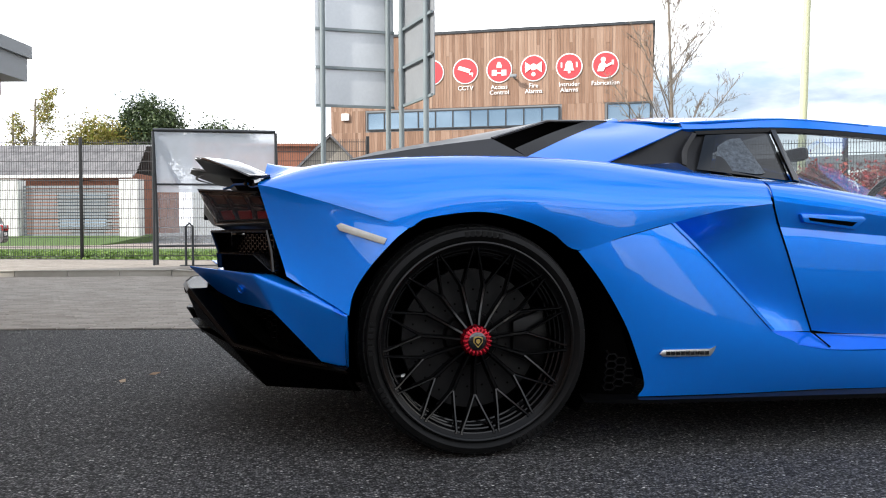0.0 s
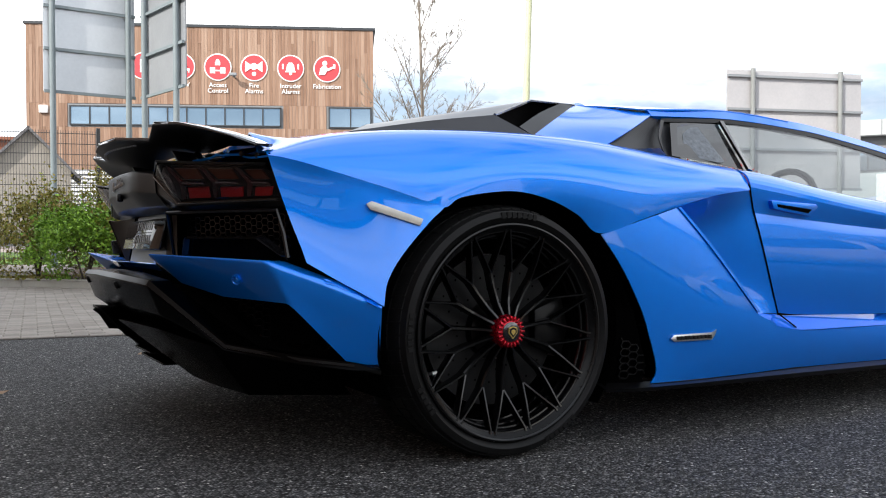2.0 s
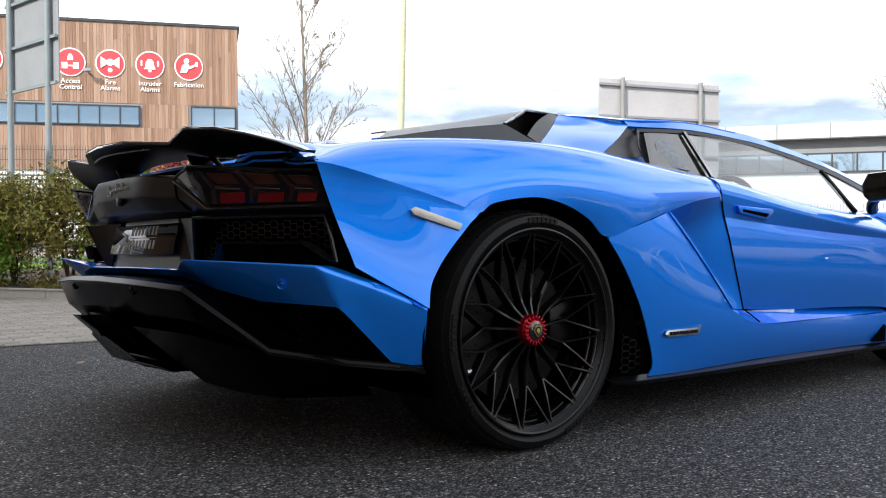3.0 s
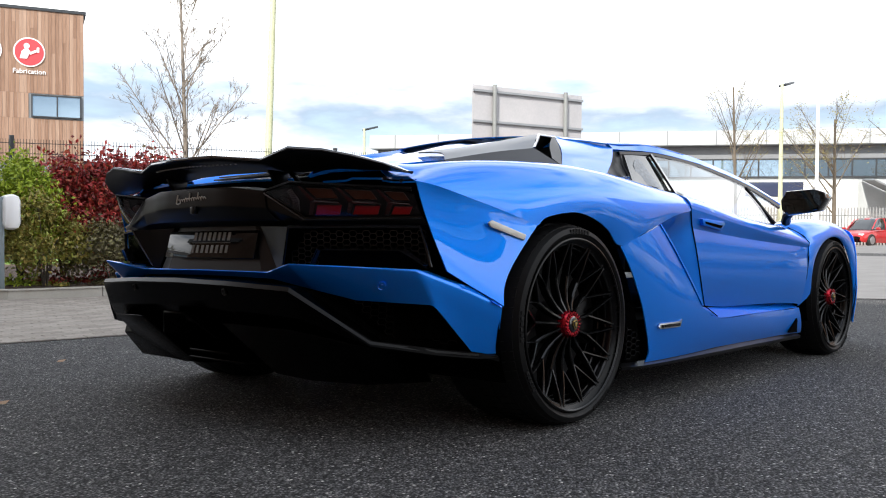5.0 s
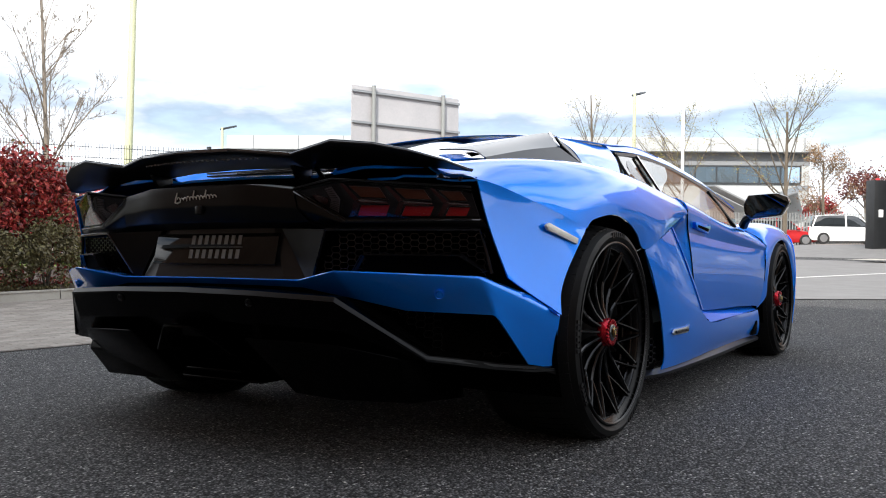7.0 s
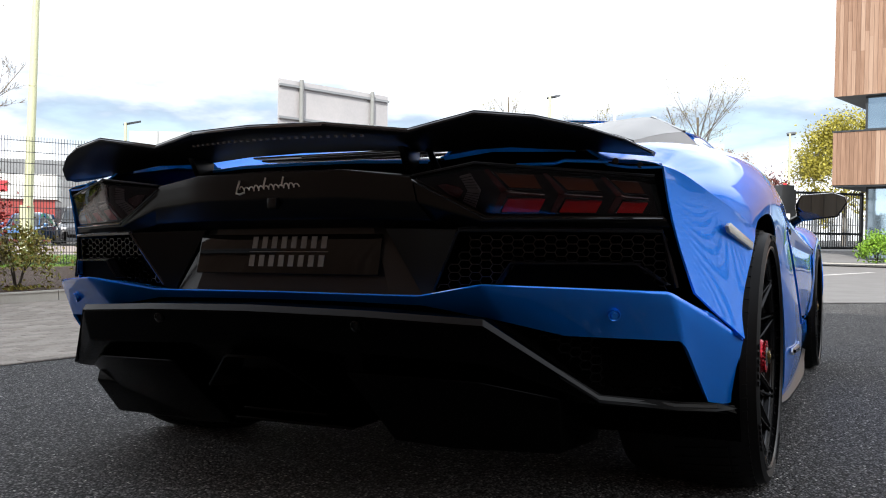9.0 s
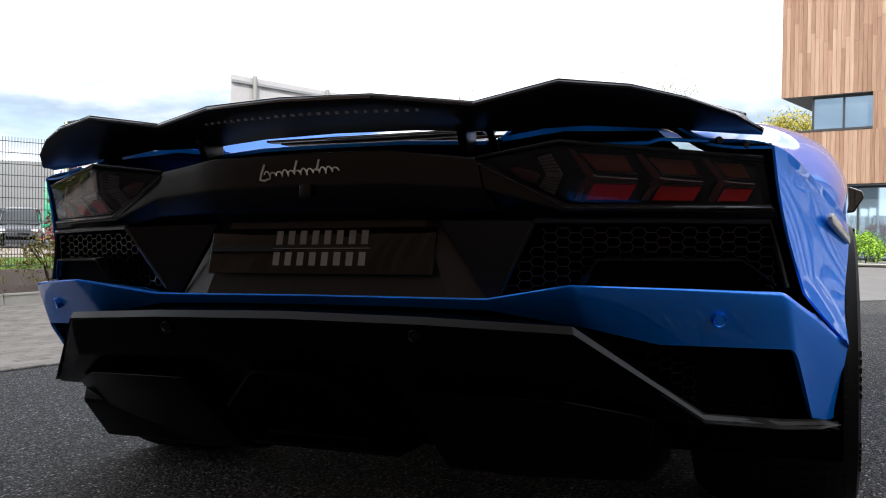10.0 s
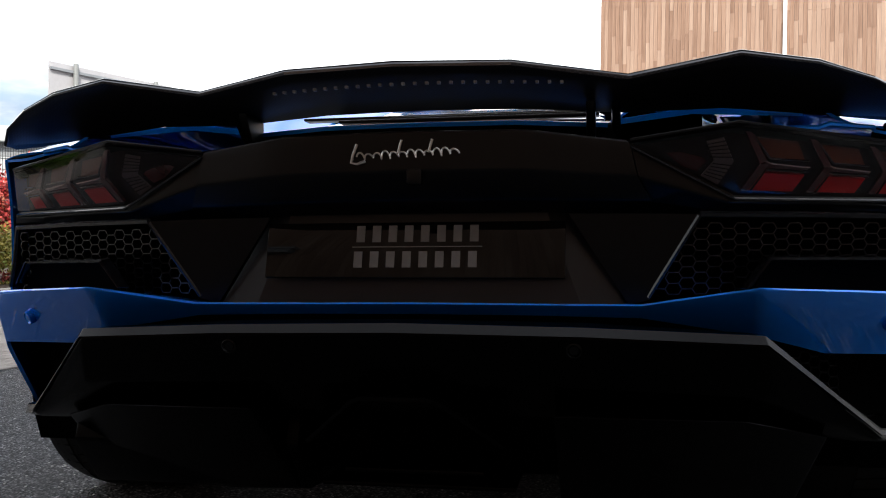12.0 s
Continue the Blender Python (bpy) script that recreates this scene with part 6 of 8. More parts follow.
def text(parent, s, u, z, size, mat, y=-0.06):
    """Raised letters on a face."""
    cu = bpy.data.curves.new("lettering", "FONT")
    cu.body, cu.size, cu.align_x, cu.align_y, cu.extrude = s, size, "CENTER", "CENTER", 0.01
    cu.resolution_u = 2
    tmp = new("lettering_tmp", cu)
    me = bpy.data.meshes.new_from_object(tmp.evaluated_get(bpy.context.evaluated_depsgraph_get()))
    bpy.data.objects.remove(tmp)
    bpy.data.curves.remove(cu)
    me.name = "lettering"
    me.materials.clear()
    me.materials.append(mat)
    ob = part("lettering", me, mat, parent, 'white letters reading "%s"' % s.replace("\n", " "))
    ob.matrix_local = pose(u, y, z, 90, 0, 0)
    return ob


def disc(r, y0, y1, n=36):
    return lathe([(0, y0), (r, y0), (r, y1), (0, y1)], n)


# ---- timber-clad office with service roundels ----
A = thing("timber_office", "two-storey office clad in vertical larch boards with red service roundels", "office building", frame_at(21.67, 45.8, 0.914, -0.407, -0.34) @ Matrix.Scale(1.25, 4))
part("wall", box((-16.1, 0.0, 0.0), (0.0, 12.0, 10.3)), MID_CLAD, A, "", 0)
bm = bmesh.new()
clad(bm, -16.1, 0.0, 6.6, 10.25, 1)
clad(bm, -16.1, -14.25, 5.5, 6.6, 2), clad(bm, -4.3, -2.25, 5.5, 6.6, 3)
clad(bm, -16.1, 0.0, 3.5, 5.5, 4)
part("cladding", bm, TIMBER, A, "weathered larch boards", 0, "stuff")
part("parapet", box((-16.2, -0.08, 10.25), (0.1, 12, 10.38)), DARK_METAL, A, "", 0)
glazing(A, -14.15, -4.4, 5.58, 6.5, 11, -0.055)
glazing(A, -2.15, -0.1, 5.55, 6.55, 2, -0.055)
part("louvre_screen", box((-16.0, -0.02, 0.0), (0.0, 0.02, 3.5)), MID_CLAD, A, "", 0)
for k in range(16):
    part("louvre", box((-15.6, -0.09, 0.3 + k * 0.2), (-6.0, -0.02, 0.42 + k * 0.2)), WHITE, A, "", 0)
part("roof_slab", box((-16.1, 0.1, 10.2), (0.0, 12, 10.3)), DARK_METAL, A, "", 0)


def roundel(u, z, label, lines, icon):
    r = thing("service_sign", label, "sign", None, "round service signs on the office")
    r.matrix_world = A.matrix_world @ Matrix.Translation((u, -0.05, z))
    part("rim", disc(0.64, -0.02, 0.0), SIGN_WHITE, r, "white rim")
    part("disc", disc(0.585, -0.04, -0.005), ROUNDEL_RED, r, "red disc")
    for bm in icon:
        part("icon_shape", bm, SIGN_WHITE, r, "white pictogram shape", 0)
    for i, s in enumerate(lines):
        text(r, s, 0.0, -0.85 - i * 0.27, 0.30, SIGN_WHITE, -0.02)


def q(u0, z0, u1, z1):
    return box((u0, -0.06, z0), (u1, -0.035, z1))


def ring_of(u, z, r, n=16, y0=-0.06, y1=-0.035):
    b2 = lathe([(0, y0), (r, y0), (r, y1), (0, y1)], n)
    bmesh.ops.translate(b2, verts=b2.verts[:], vec=(u, 0, z))
    return b2


def flat_icon(pts):
    return prism([(u, -0.06, z) for u, z in pts], 0.025) if sum(a[0] * b2[1] - b2[0] * a[1] for a, b2 in zip(pts, pts[1:] + pts[:1])) < 0 else prism([(u, -0.06, z) for u, z in pts[::-1]], 0.025)


roundel(-7.35 - 3.42, 8.38, "red roundel with a white pictogram", [], [q(-0.15, -0.3, 0.15, 0.3)])
roundel(-7.35 - 1.69, 8.38, "red roundel with a white camera pictogram above the word CCTV", ["CCTV"], [flat_icon([(-0.38, 0.08), (0.2, -0.12), (0.28, 0.06), (-0.3, 0.26)]), flat_icon([(0.2, -0.2), (0.4, -0.2), (0.4, -0.1), (0.2, -0.1)]), q(0.32, -0.28, 0.38, -0.1)])
roundel(-7.35, 8.38, "red roundel with a white padlock and doors pictogram", ["Access", "Control"], [q(-0.36, -0.3, -0.12, -0.02), q(0.12, -0.3, 0.36, -0.02), q(-0.12, -0.2, 0.12, -0.14), q(-0.12, 0.08, 0.12, 0.24), ring_of(0, 0.28, 0.09)])
roundel(-5.66, 8.38, "red roundel with a white fire alarm pictogram", ["Fire", "Alarms"], [ring_of(0, 0.05, 0.16), flat_icon([(-0.4, 0.3), (-0.14, 0.12), (-0.14, -0.04), (-0.4, -0.22)]), flat_icon([(0.4, 0.3), (0.14, 0.12), (0.14, -0.04), (0.4, -0.22)]), ring_of(0, -0.3, 0.1)])
roundel(-3.94, 8.38, "red roundel with a white bell pictogram", ["Intruder", "Alarms"], [flat_icon([(-0.26, -0.2), (-0.2, -0.1), (-0.17, 0.12), (-0.08, 0.26), (0.08, 0.26), (0.17, 0.12), (0.2, -0.1), (0.26, -0.2)]), ring_of(0, -0.26, 0.07), q(-0.4, -0.05, -0.33, 0.2), q(0.33, -0.05, 0.4, 0.2)])
roundel(-2.22, 8.38, "red roundel with a white tool pictogram", ["Fabrication"], [flat_icon([(-0.38, -0.3), (-0.3, 0.02), (-0.1, 0.2), (0.05, 0.0), (-0.1, -0.3)]), ring_of(-0.1, 0.26, 0.12), flat_icon([(0.0, -0.02), (0.3, 0.12), (0.34, 0.04), (0.04, -0.12)]), q(0.3, 0.0, 0.4, 0.22)])
cc = thing("security_camera", "small grey security camera on a wall bracket", "camera", A.matrix_world @ Matrix.Translation((-6.55, -0.03, 7.9)))
part("bracket", box((-0.04, -0.35, -0.03), (0.04, 0.0, 0.03)), GREY_METAL, cc, "", 0)
part("camera_body", box((-0.22, -0.5, 0.02), (0.12, -0.34, 0.16), bevel=0.02), GREY_METAL, cc)
part("lens", disc(0.05, -0.52, -0.48, 12), DARK_METAL, cc)
al = thing("alarm_box", "white alarm box on the larch wall", "alarm box", A.matrix_world @ Matrix.Translation((-15.3, -0.03, 6.3)))
part("box_body", box((-0.2, -0.14, -0.18), (0.2, 0, 0.18), bevel=0.03), SIGN_WHITE, al)

# ---- timber office across the entrance ----
B = thing("entrance_office", "larch-clad office with a recessed corner window and glazed ground floor", "office building", frame_at(32.6, 0.1, -0.26, -0.966, -0.12))
part("wall", box((0.0, 0.0, 5.95), (16.0, 9.0, 10.6)), MID_CLAD, B, "", 0)
part("wall_lower", box((0.0, 0.0, 2.76), (16.0, 9.0, 4.66)), MID_CLAD, B, "", 0)
part("inner_wall", box((1.0, 1.0, 0.0), (15.0, 8.0, 10.3)), MID_CLAD, B, "", 0)
bm = bmesh.new()
clad(bm, 0.0, 16.0, 5.95, 10.6, 5), clad(bm, 0.0, 16.0, 2.76, 4.66, 6), clad(bm, 3.1, 16.0, 4.66, 5.95, 7)
part("cladding", bm, TIMBER, B, "weathered larch boards", 0, "stuff")
part("wall_middle", box((3.1, 0.0, 4.66), (16.0, 9.0, 5.95)), MID_CLAD, B, "", 0)
part("soffit", box((0.0, 0.02, 2.70), (16.0, 9.0, 2.76)), DARK_METAL, B, "", 0)
part("sill", box((-0.03, -0.05, 4.66), (3.1, 1.2, 4.72)), DARK_METAL, B, "", 0)
glazing(B, 1.0, 3.1, 4.72, 5.93, 2, 0.35)
glazing(B, 1.0, 8.6, 0.1, 2.70, 5, 0.6)
part("downpipe", box((6.6, -0.10, 0.0), (6.72, -0.03, 10.6)), SIGN_WHITE, B, "white downpipe", 0)
# ---- timber office behind the car, which shades it ----
C = thing("shading_office", "tall larch-clad office with a grey canopy beside the parking bays", "office building", frame_at(-7.62, -12.6, 0.2, 0.98, 0.0))
L = 20.1
part("wall", box((1.0, 0.0, 2.2), (L, 10.0, 9.8)), MID_CLAD, C, "", 0)
part("ground_floor", box((1.0, 0.0, 0.0), (L - 0.9, 9.5, 2.2)), MID_CLAD, C, "", 0)
bm = bmesh.new()
clad(bm, 1.0, L, 2.15, 9.8, 8, 0.145, 0.0)
clad(bm, 1.0, L - 0.9, 0.1, 2.15, 10, 0.145, 0.0)
part("cladding", bm, TIMBER, C, "weathered larch boards", 0, "stuff")
bm = bmesh.new()
clad(bm, -0.1, 9.9, 2.15, 9.8, 9, 0.145, 0.0)
cl = part("end_cladding", bm, TIMBER, C, "weathered larch boards", 0, "stuff")
cl.matrix_local = Matrix(((0, -1, 0, L), (1, 0, 0, 0), (0, 0, 1, 0), (0, 0, 0, 1)))
part("canopy", box((16.0, -0.30, 2.33), (L + 0.22, 10.3, 2.59)), GREY_METAL, C, "grey metal canopy", 0)
part("canopy_edge", box((15.95, -0.34, 2.59), (L + 0.26, 10.35, 2.73)), GREY_METAL, C, "", 0)

# ---- plants ----
BARK = varied("grey_bark", (0.16, 0.135, 0.11), (0.27, 0.235, 0.195), 0.9, 4, 40, bumps=0.4, dist=0.004)
BARK_DARK = varied("dark_stems", (0.035, 0.028, 0.02), (0.08, 0.062, 0.045), 0.9, 4, 40, bumps=0.4, dist=0.004)


def leaf_mat(name, stops):
    m = per_piece(name, stops, 0.5, True, 30, 0.0, 0.001, grain=0.15)
    return m


LEAF_RED = leaf_mat("photinia_leaves", [(0.0, (0.06, 0.010, 0.014)), (0.35, (0.28, 0.018, 0.028)), (0.65, (0.50, 0.035, 0.042)), (0.88, (0.58, 0.085, 0.06)), (1.0, (0.07, 0.10, 0.025))])
LEAF_GREEN = leaf_mat("green_leaves", [(0.0, (0.06, 0.13, 0.012)), (0.5, (0.15, 0.30, 0.022)), (1.0, (0.28, 0.46, 0.045))])
LEAF_LIME = leaf_mat("lime_leaves", [(0.0, (0.09, 0.15, 0.010)), (0.5, (0.27, 0.37, 0.018)), (1.0, (0.42, 0.50, 0.04))])
LEAF_BROWN = leaf_mat("bronze_leaves", [(0.0, (0.10, 0.09, 0.018)), (0.4, (0.23, 0.20, 0.035)), (0.75, (0.32, 0.21, 0.05)), (1.0, (0.21, 0.29, 0.04))])
LEAF_DULL = leaf_mat("dull_brown_leaves", [(0.0, (0.06, 0.05, 0.026)), (0.6, (0.13, 0.105, 0.05)), (1.0, (0.18, 0.17, 0.06))])
LEAF_DARK = leaf_mat("conifer_needles", [(0.0, (0.018, 0.035, 0.012)), (0.6, (0.04, 0.07, 0.022)), (1.0, (0.08, 0.11, 0.035))])
LEAF_YELLOW = leaf_mat("willow_leaves", [(0.0, (0.17, 0.155, 0.018)), (0.6, (0.30, 0.265, 0.03)), (1.0, (0.40, 0.36, 0.06))])
BARK_FAR = varied("grey_brown_bark", (0.075, 0.06, 0.045), (0.16, 0.13, 0.095), 0.9, 2, 30)
LEAF_TAN = leaf_mat("tan_buds", [(0.0, (0.13, 0.075, 0.035)), (1.0, (0.30, 0.19, 0.10))])
LEAF_MAROON = leaf_mat("maroon_leaves", [(0.0, (0.05, 0.012, 0.010)), (1.0, (0.16, 0.045, 0.035))])
LEAF_SPRING = leaf_mat("spring_buds", [(0.0, (0.16, 0.14, 0.05)), (1.0, (0.32, 0.28, 0.08))])
GRASS_BLADE = leaf_mat("grass_blades", [(0.0, (0.05, 0.11, 0.012)), (0.6, (0.11, 0.21, 0.025)), (1.0, (0.20, 0.28, 0.06))])


def leaves(name, places, size, mat, parent, seed, label="", long=1.6):
    """Many small leaves, each a bent pair of faces, round the given places."""
    rnd = np.random.default_rng(seed)
    n = len(places)
    p = np.array(places, float)
    d = rnd.normal(size=(n, 3))
    d /= np.linalg.norm(d, axis=1, keepdims=True)
    e = np.cross(d, rnd.normal(size=(n, 3)))
    e /= np.linalg.norm(e, axis=1, keepdims=True) + 1e-9
    f = np.cross(d, e)
    s = size * rnd.uniform(0.6, 1.3, (n, 1))
    a, b2, c, dd = p - d * s * long * 0.5, p + e * s * 0.42 + f * s * 0.12, p + d * s * long * 0.5, p - e * s * 0.42 + f * s * 0.12
    v = np.stack([a, b2, c, dd], 1).reshape(-1, 3)
    me = bpy.data.meshes.new(name)
    i = np.arange(n)[:, None] * 4
    me.from_pydata(v.tolist(), [], np.concatenate([i + [0, 1, 2], i + [0, 2, 3]]).tolist())
    me.materials.append(mat)
    return part(name, me, mat, parent, label, kind="stuff")


def clumped(rnd, n, centre, radii, clumps, spread=0.33):
    """Points gathered in clumps near the skin of an uneven body."""
    out = []
    cs = []
    for _ in range(clumps):
        d = Vector((rnd.gauss(0, 1), rnd.gauss(0, 1), rnd.gauss(0, 1))).normalized()
        k = rnd.uniform(0.45, 1.0) ** 0.5
        cs.append((Vector(centre) + Vector((d.x * radii[0], d.y * radii[1], abs(d.z) * radii[2] if rnd.random() < 0.8 else d.z * radii[2])) * k, rnd.uniform(0.6, 1.3)))
    r = min(radii) * spread
    for i in range(n):
        c, s = cs[i % clumps]
        out.append((c.x + rnd.gauss(0, r * s), c.y + rnd.gauss(0, r * s), max(0.02, c.z + rnd.gauss(0, r * s))))
    return out


def shrub(x, y, label, mat, radii, n, size, seed, group="shrubs in the bed", stems=7, category="shrub", clumps=60, spread=0.22):
    rnd = random.Random(seed)
    t = thing("shrub", label, category, Matrix.Translation((x, y, lift(x, y) + 0.10)), group)
    bm = bmesh.new()
    for k in range(stems):
        a = rnd.uniform(0, 6.28)
        e = (math.cos(a) * radii[0] * 0.7, math.sin(a) * radii[1] * 0.7, radii[2] * rnd.uniform(0.9, 1.5))
        tube([(0, 0, -0.05), (e[0] * 0.3, e[1] * 0.3, e[2] * 0.5), e], 0.014, 5, bm, 0.004)
    part("stem", bm, BARK_DARK, t, "", 35, "stuff")
    leaves("foliage", clumped(rnd, n, (0, 0, radii[2] * 0.55), (radii[0], radii[1], radii[2]), clumps, spread), size, mat, t, seed)
    return t


def grow(bm, rnd, start, way, length, r, depth, twigs, droop=0.0, sides=5, wild=0.35, dense=1.0, reach=1.0):
    """A branch with side branches, tapering to twigs."""
    pts = [Vector(start)]
    d = Vector(way).normalized()
    n = 5 if depth > 0 else 3
    for i in range(n):
        k = 0.008 if depth > 2 else 0.1
        d = (d + Vector((rnd.gauss(0, k), rnd.gauss(0, k), rnd.gauss(0, k * 0.6) - droop))).normalized()
        pts.append(pts[-1] + d * length / n)
    r = max(r, 0.0038)
    tube(pts, r, sides if depth > 1 else 4 if depth > 0 else 3, bm, r * (0.35 if depth else 0.3), cap=False)
    if depth == 0:
        twigs.append(tuple(pts[-1]))
        twigs.append(tuple(pts[-2]))
        return
    k = int({4: 26, 3: 13, 2: 7, 1: 5}[depth] * dense)
    for i in range(k):
        f = rnd.uniform(0.22 if depth > 2 else 0.15, 0.98)
        q = f * n
        j = min(n - 1, int(q))
        p = pts[j].lerp(pts[j + 1], q - j)
        dd = (pts[j + 1] - pts[j]).normalized()
        a = dd.orthogonal()
        a.rotate(Matrix.Rotation(rnd.uniform(0, 6.28), 3, dd))
        w = dd * (0.75 if depth > 2 else 0.9) + a.normalized() * rnd.uniform(0.5, 0.95) + Vector((0, 0, wild * 0.5))
        grow(bm, rnd, p, w, length * (1 - f * 0.55) * rnd.uniform(0.32, 0.5) * reach, r * (1 - f * 0.75) * 0.42, depth - 1, twigs, droop, sides, wild, dense, 1.0)


def bare_tree(x, y, z, label, height, r, seed, depth=3, mat=None, bud=None, buds=0, bud_size=0.04, wild=0.35, dense=1.0, reach=1.0):
    rnd = random.Random(seed)
    t = thing("tree", label, "tree", Matrix.Translation((x, y, z)), "bare spring trees")
    bm, twigs = bmesh.new(), []
    grow(bm, rnd, (0, 0, -0.1), (rnd.uniform(-0.012, 0.012), rnd.uniform(-0.012, 0.012), 1), height, r, depth, twigs, 0.0, 7, wild, dense, reach)
    part("trunk", bm, mat or BARK, t, "bare trunk and branches")
    if bud:
        pl = [tuple(Vector(rnd.choice(twigs)) + Vector((rnd.gauss(0, 0.15), rnd.gauss(0, 0.15), rnd.gauss(0, 0.15)))) for _ in range(buds)]
        leaves("crown", pl, bud_size, bud, t, seed)
    return t


def leafy_tree(x, y, z, label, height, radii, mat, n, size, seed, clumps=70, kind_name="tree", spread=0.2):
    rnd = random.Random(seed)
    t = thing(kind_name, label, "tree", Matrix.Translation((x, y, z)), "leafy trees in the distance")
    bm = bmesh.new()
    tube([(0, 0, -0.2), (0.05, 0, height * 0.4), (0, 0.05, height * 0.85)], height * 0.025, 7, bm, height * 0.006)
    for k in range(9):
        a = rnd.uniform(0, 6.28)
        z0 = height * rnd.uniform(0.25, 0.6)
        tube([(0, 0, z0), (math.cos(a) * radii[0] * 0.35, math.sin(a) * radii[1] * 0.35, z0 + height * 0.12), (math.cos(a) * radii[0] * 0.7, math.sin(a) * radii[1] * 0.7, z0 + height * 0.2)], height * 0.011, 5, bm, height * 0.003)
    part("trunk", bm, BARK, t)
    leaves("crown", clumped(rnd, n, (0, 0, height * 0.55), radii, clumps, spread), size, mat, t, seed)
    return t


bare_tree(7.0, 12.31, 0.0, "slender bare young tree in the planting bed", 5.5, 0.055, 3, 4, BARK, LEAF_SPRING, 200, 0.016, 0.75, 0.95, 0.95)
# hedge and shrubs
for i, (x, y, rx, ry, rz) in enumerate([(2.72, 8.45, 0.5, 0.55, 1.0), (3.3, 8.25, 0.6, 0.6, 1.06), (3.95, 8.2, 0.65, 0.6, 1.02), (7.6, 8.6, 0.6, 0.5, 1.0), (8.5, 8.35, 0.7, 0.55, 1.05), (9.5, 8.15, 0.75, 0.55, 1.08), (10.5, 7.9, 0.75, 0.55, 1.05)]):
    shrub(x, y, "dense red-leaved photinia bush", LEAF_RED, (rx, ry, rz), 9000, 0.045, 20 + i, "photinia bushes", 8, "bush", 110, 0.2)
shrub(1.0, 9.35, "olive-bronze bush behind the green one", LEAF_BROWN, (0.55, 0.5, 0.85), 5000, 0.04, 31, clumps=70)
shrub(1.5, 8.75, "olive and bronze bush at the end of the hedge", LEAF_BROWN, (0.6, 0.5, 0.9), 7000, 0.038, 33, clumps=80)
shrub(2.08, 8.18, "bright yellow-green bush at the end of the hedge", LEAF_LIME, (0.46, 0.42, 0.98), 8000, 0.038, 32, clumps=90)
for i, (x, y, rx, ry, rz, m, lb, n) in enumerate([(0.32, 9.28, 0.68, 0.42, 0.62, LEAF_GREEN, "fresh green bush by the kerb", 9500), (-0.15, 10.1, 0.5, 0.5, 0.85, LEAF_BROWN, "bronze-leaved shrub by the kerb", 6000), (0.85, 9.9, 0.6, 0.55, 0.95, LEAF_BROWN, "tall bronze-leaved shrub behind the kerb", 6000),
                                                  (2.15, 7.70, 0.52, 0.35, 0.66, LEAF_BROWN, "olive-bronze shrub in front of the hedge", 7500), (2.9, 7.55, 0.5, 0.35, 0.50, LEAF_DULL, "low dull brown shrub in the bed", 4500),
                                                  (3.7, 7.5, 0.5, 0.35, 0.52, LEAF_DULL, "low dull brown shrub in the bed", 4500), (4.5, 7.55, 0.45, 0.35, 0.45, LEAF_BROWN, "thin straggly shrub, bronze leaves on bare stems", 1800), (5.9, 7.7, 0.35, 0.3, 0.42, LEAF_BROWN, "thin straggly shrub, bronze leaves on bare stems", 700),
                                                  (8.1, 7.7, 0.45, 0.35, 0.52, LEAF_BROWN, "bronze shrub in front of the hedge", 4000), (9.0, 7.5, 0.5, 0.35, 0.55, LEAF_BROWN, "bronze shrub in front of the hedge", 4000), (9.9, 7.3, 0.5, 0.35, 0.52, LEAF_GREEN, "fresh green bush by the kerb", 4000)]):
    shrub(x, y, lb, m, (rx, ry, rz), n, 0.034, 40 + i, clumps=55)
# grass on the verge
rnd = random.Random(9)
pl = []
for _ in range(26000):
    x = rnd.uniform(-16, 16)
    y0 = 14.2 + (1.0 - x) * 0.50 if x < 1 else 14.2 - (x - 1) * 0.28
    y = y0 + rnd.uniform(0.2, 5.5)
    pl.append((x, y, lift(x, y) + 0.085 + rnd.uniform(0.01, 0.05)))
tagged(leaves("grass", pl, 0.05, GRASS_BLADE, None, 5, "", 2.2), "short green grass along the fence", "grass", kind="stuff")

# ---- fence, signs, poles, shelter ----
FENCE_PTS = [(14.0, 9.9), (10.2, 11.7), (7.38, 12.98), (4.66, 14.6), (1.55, 16.3), (-1.5, 16.8), (-4.7, 17.3), (-8.0, 17.8), (-12.2, 18.4)]
fence = thing("mesh_fence", "tall black welded-mesh fence with square posts", "fence")
for (x0, y0), (x1, y1) in zip(FENCE_PTS, FENCE_PTS[1:]):
    z = lift(x0, y0) + 0.085
    part("post", box((x0 - 0.035, y0 - 0.035, z - 0.1), (x0 + 0.035, y0 + 0.035, z + (2.42 if x0 > 3 else 2.72)), bevel=0.004), FENCE_BLACK, fence)
    d = Vector((x1 - x0, y1 - y0, 0))
    nrm = Vector((-d.y, d.x, 0)).normalized() * 0.045
    bm = bmesh.new()
    n = int(d.length / 0.05)
    for k in range(1, n):
        p = Vector((x0, y0, z)) + d * k / n - nrm
        tube([p + Vector((0, 0, 0.06)), p + Vector((0, 0, 2.36 if x0 > 3 else 2.66))], 0.0058, 3, bm, cap=False)
    for k in range(12 if x0 > 3 else 13):
        p = Vector((x0, y0, z + 0.08 + k * (0.2 if x0 > 3 else 0.21))) - nrm
        tube([p, p + d], 0.0088, 3, bm, cap=False)
    part("mesh_panel", bm, FENCE_BLACK, fence, "", 0, "stuff")


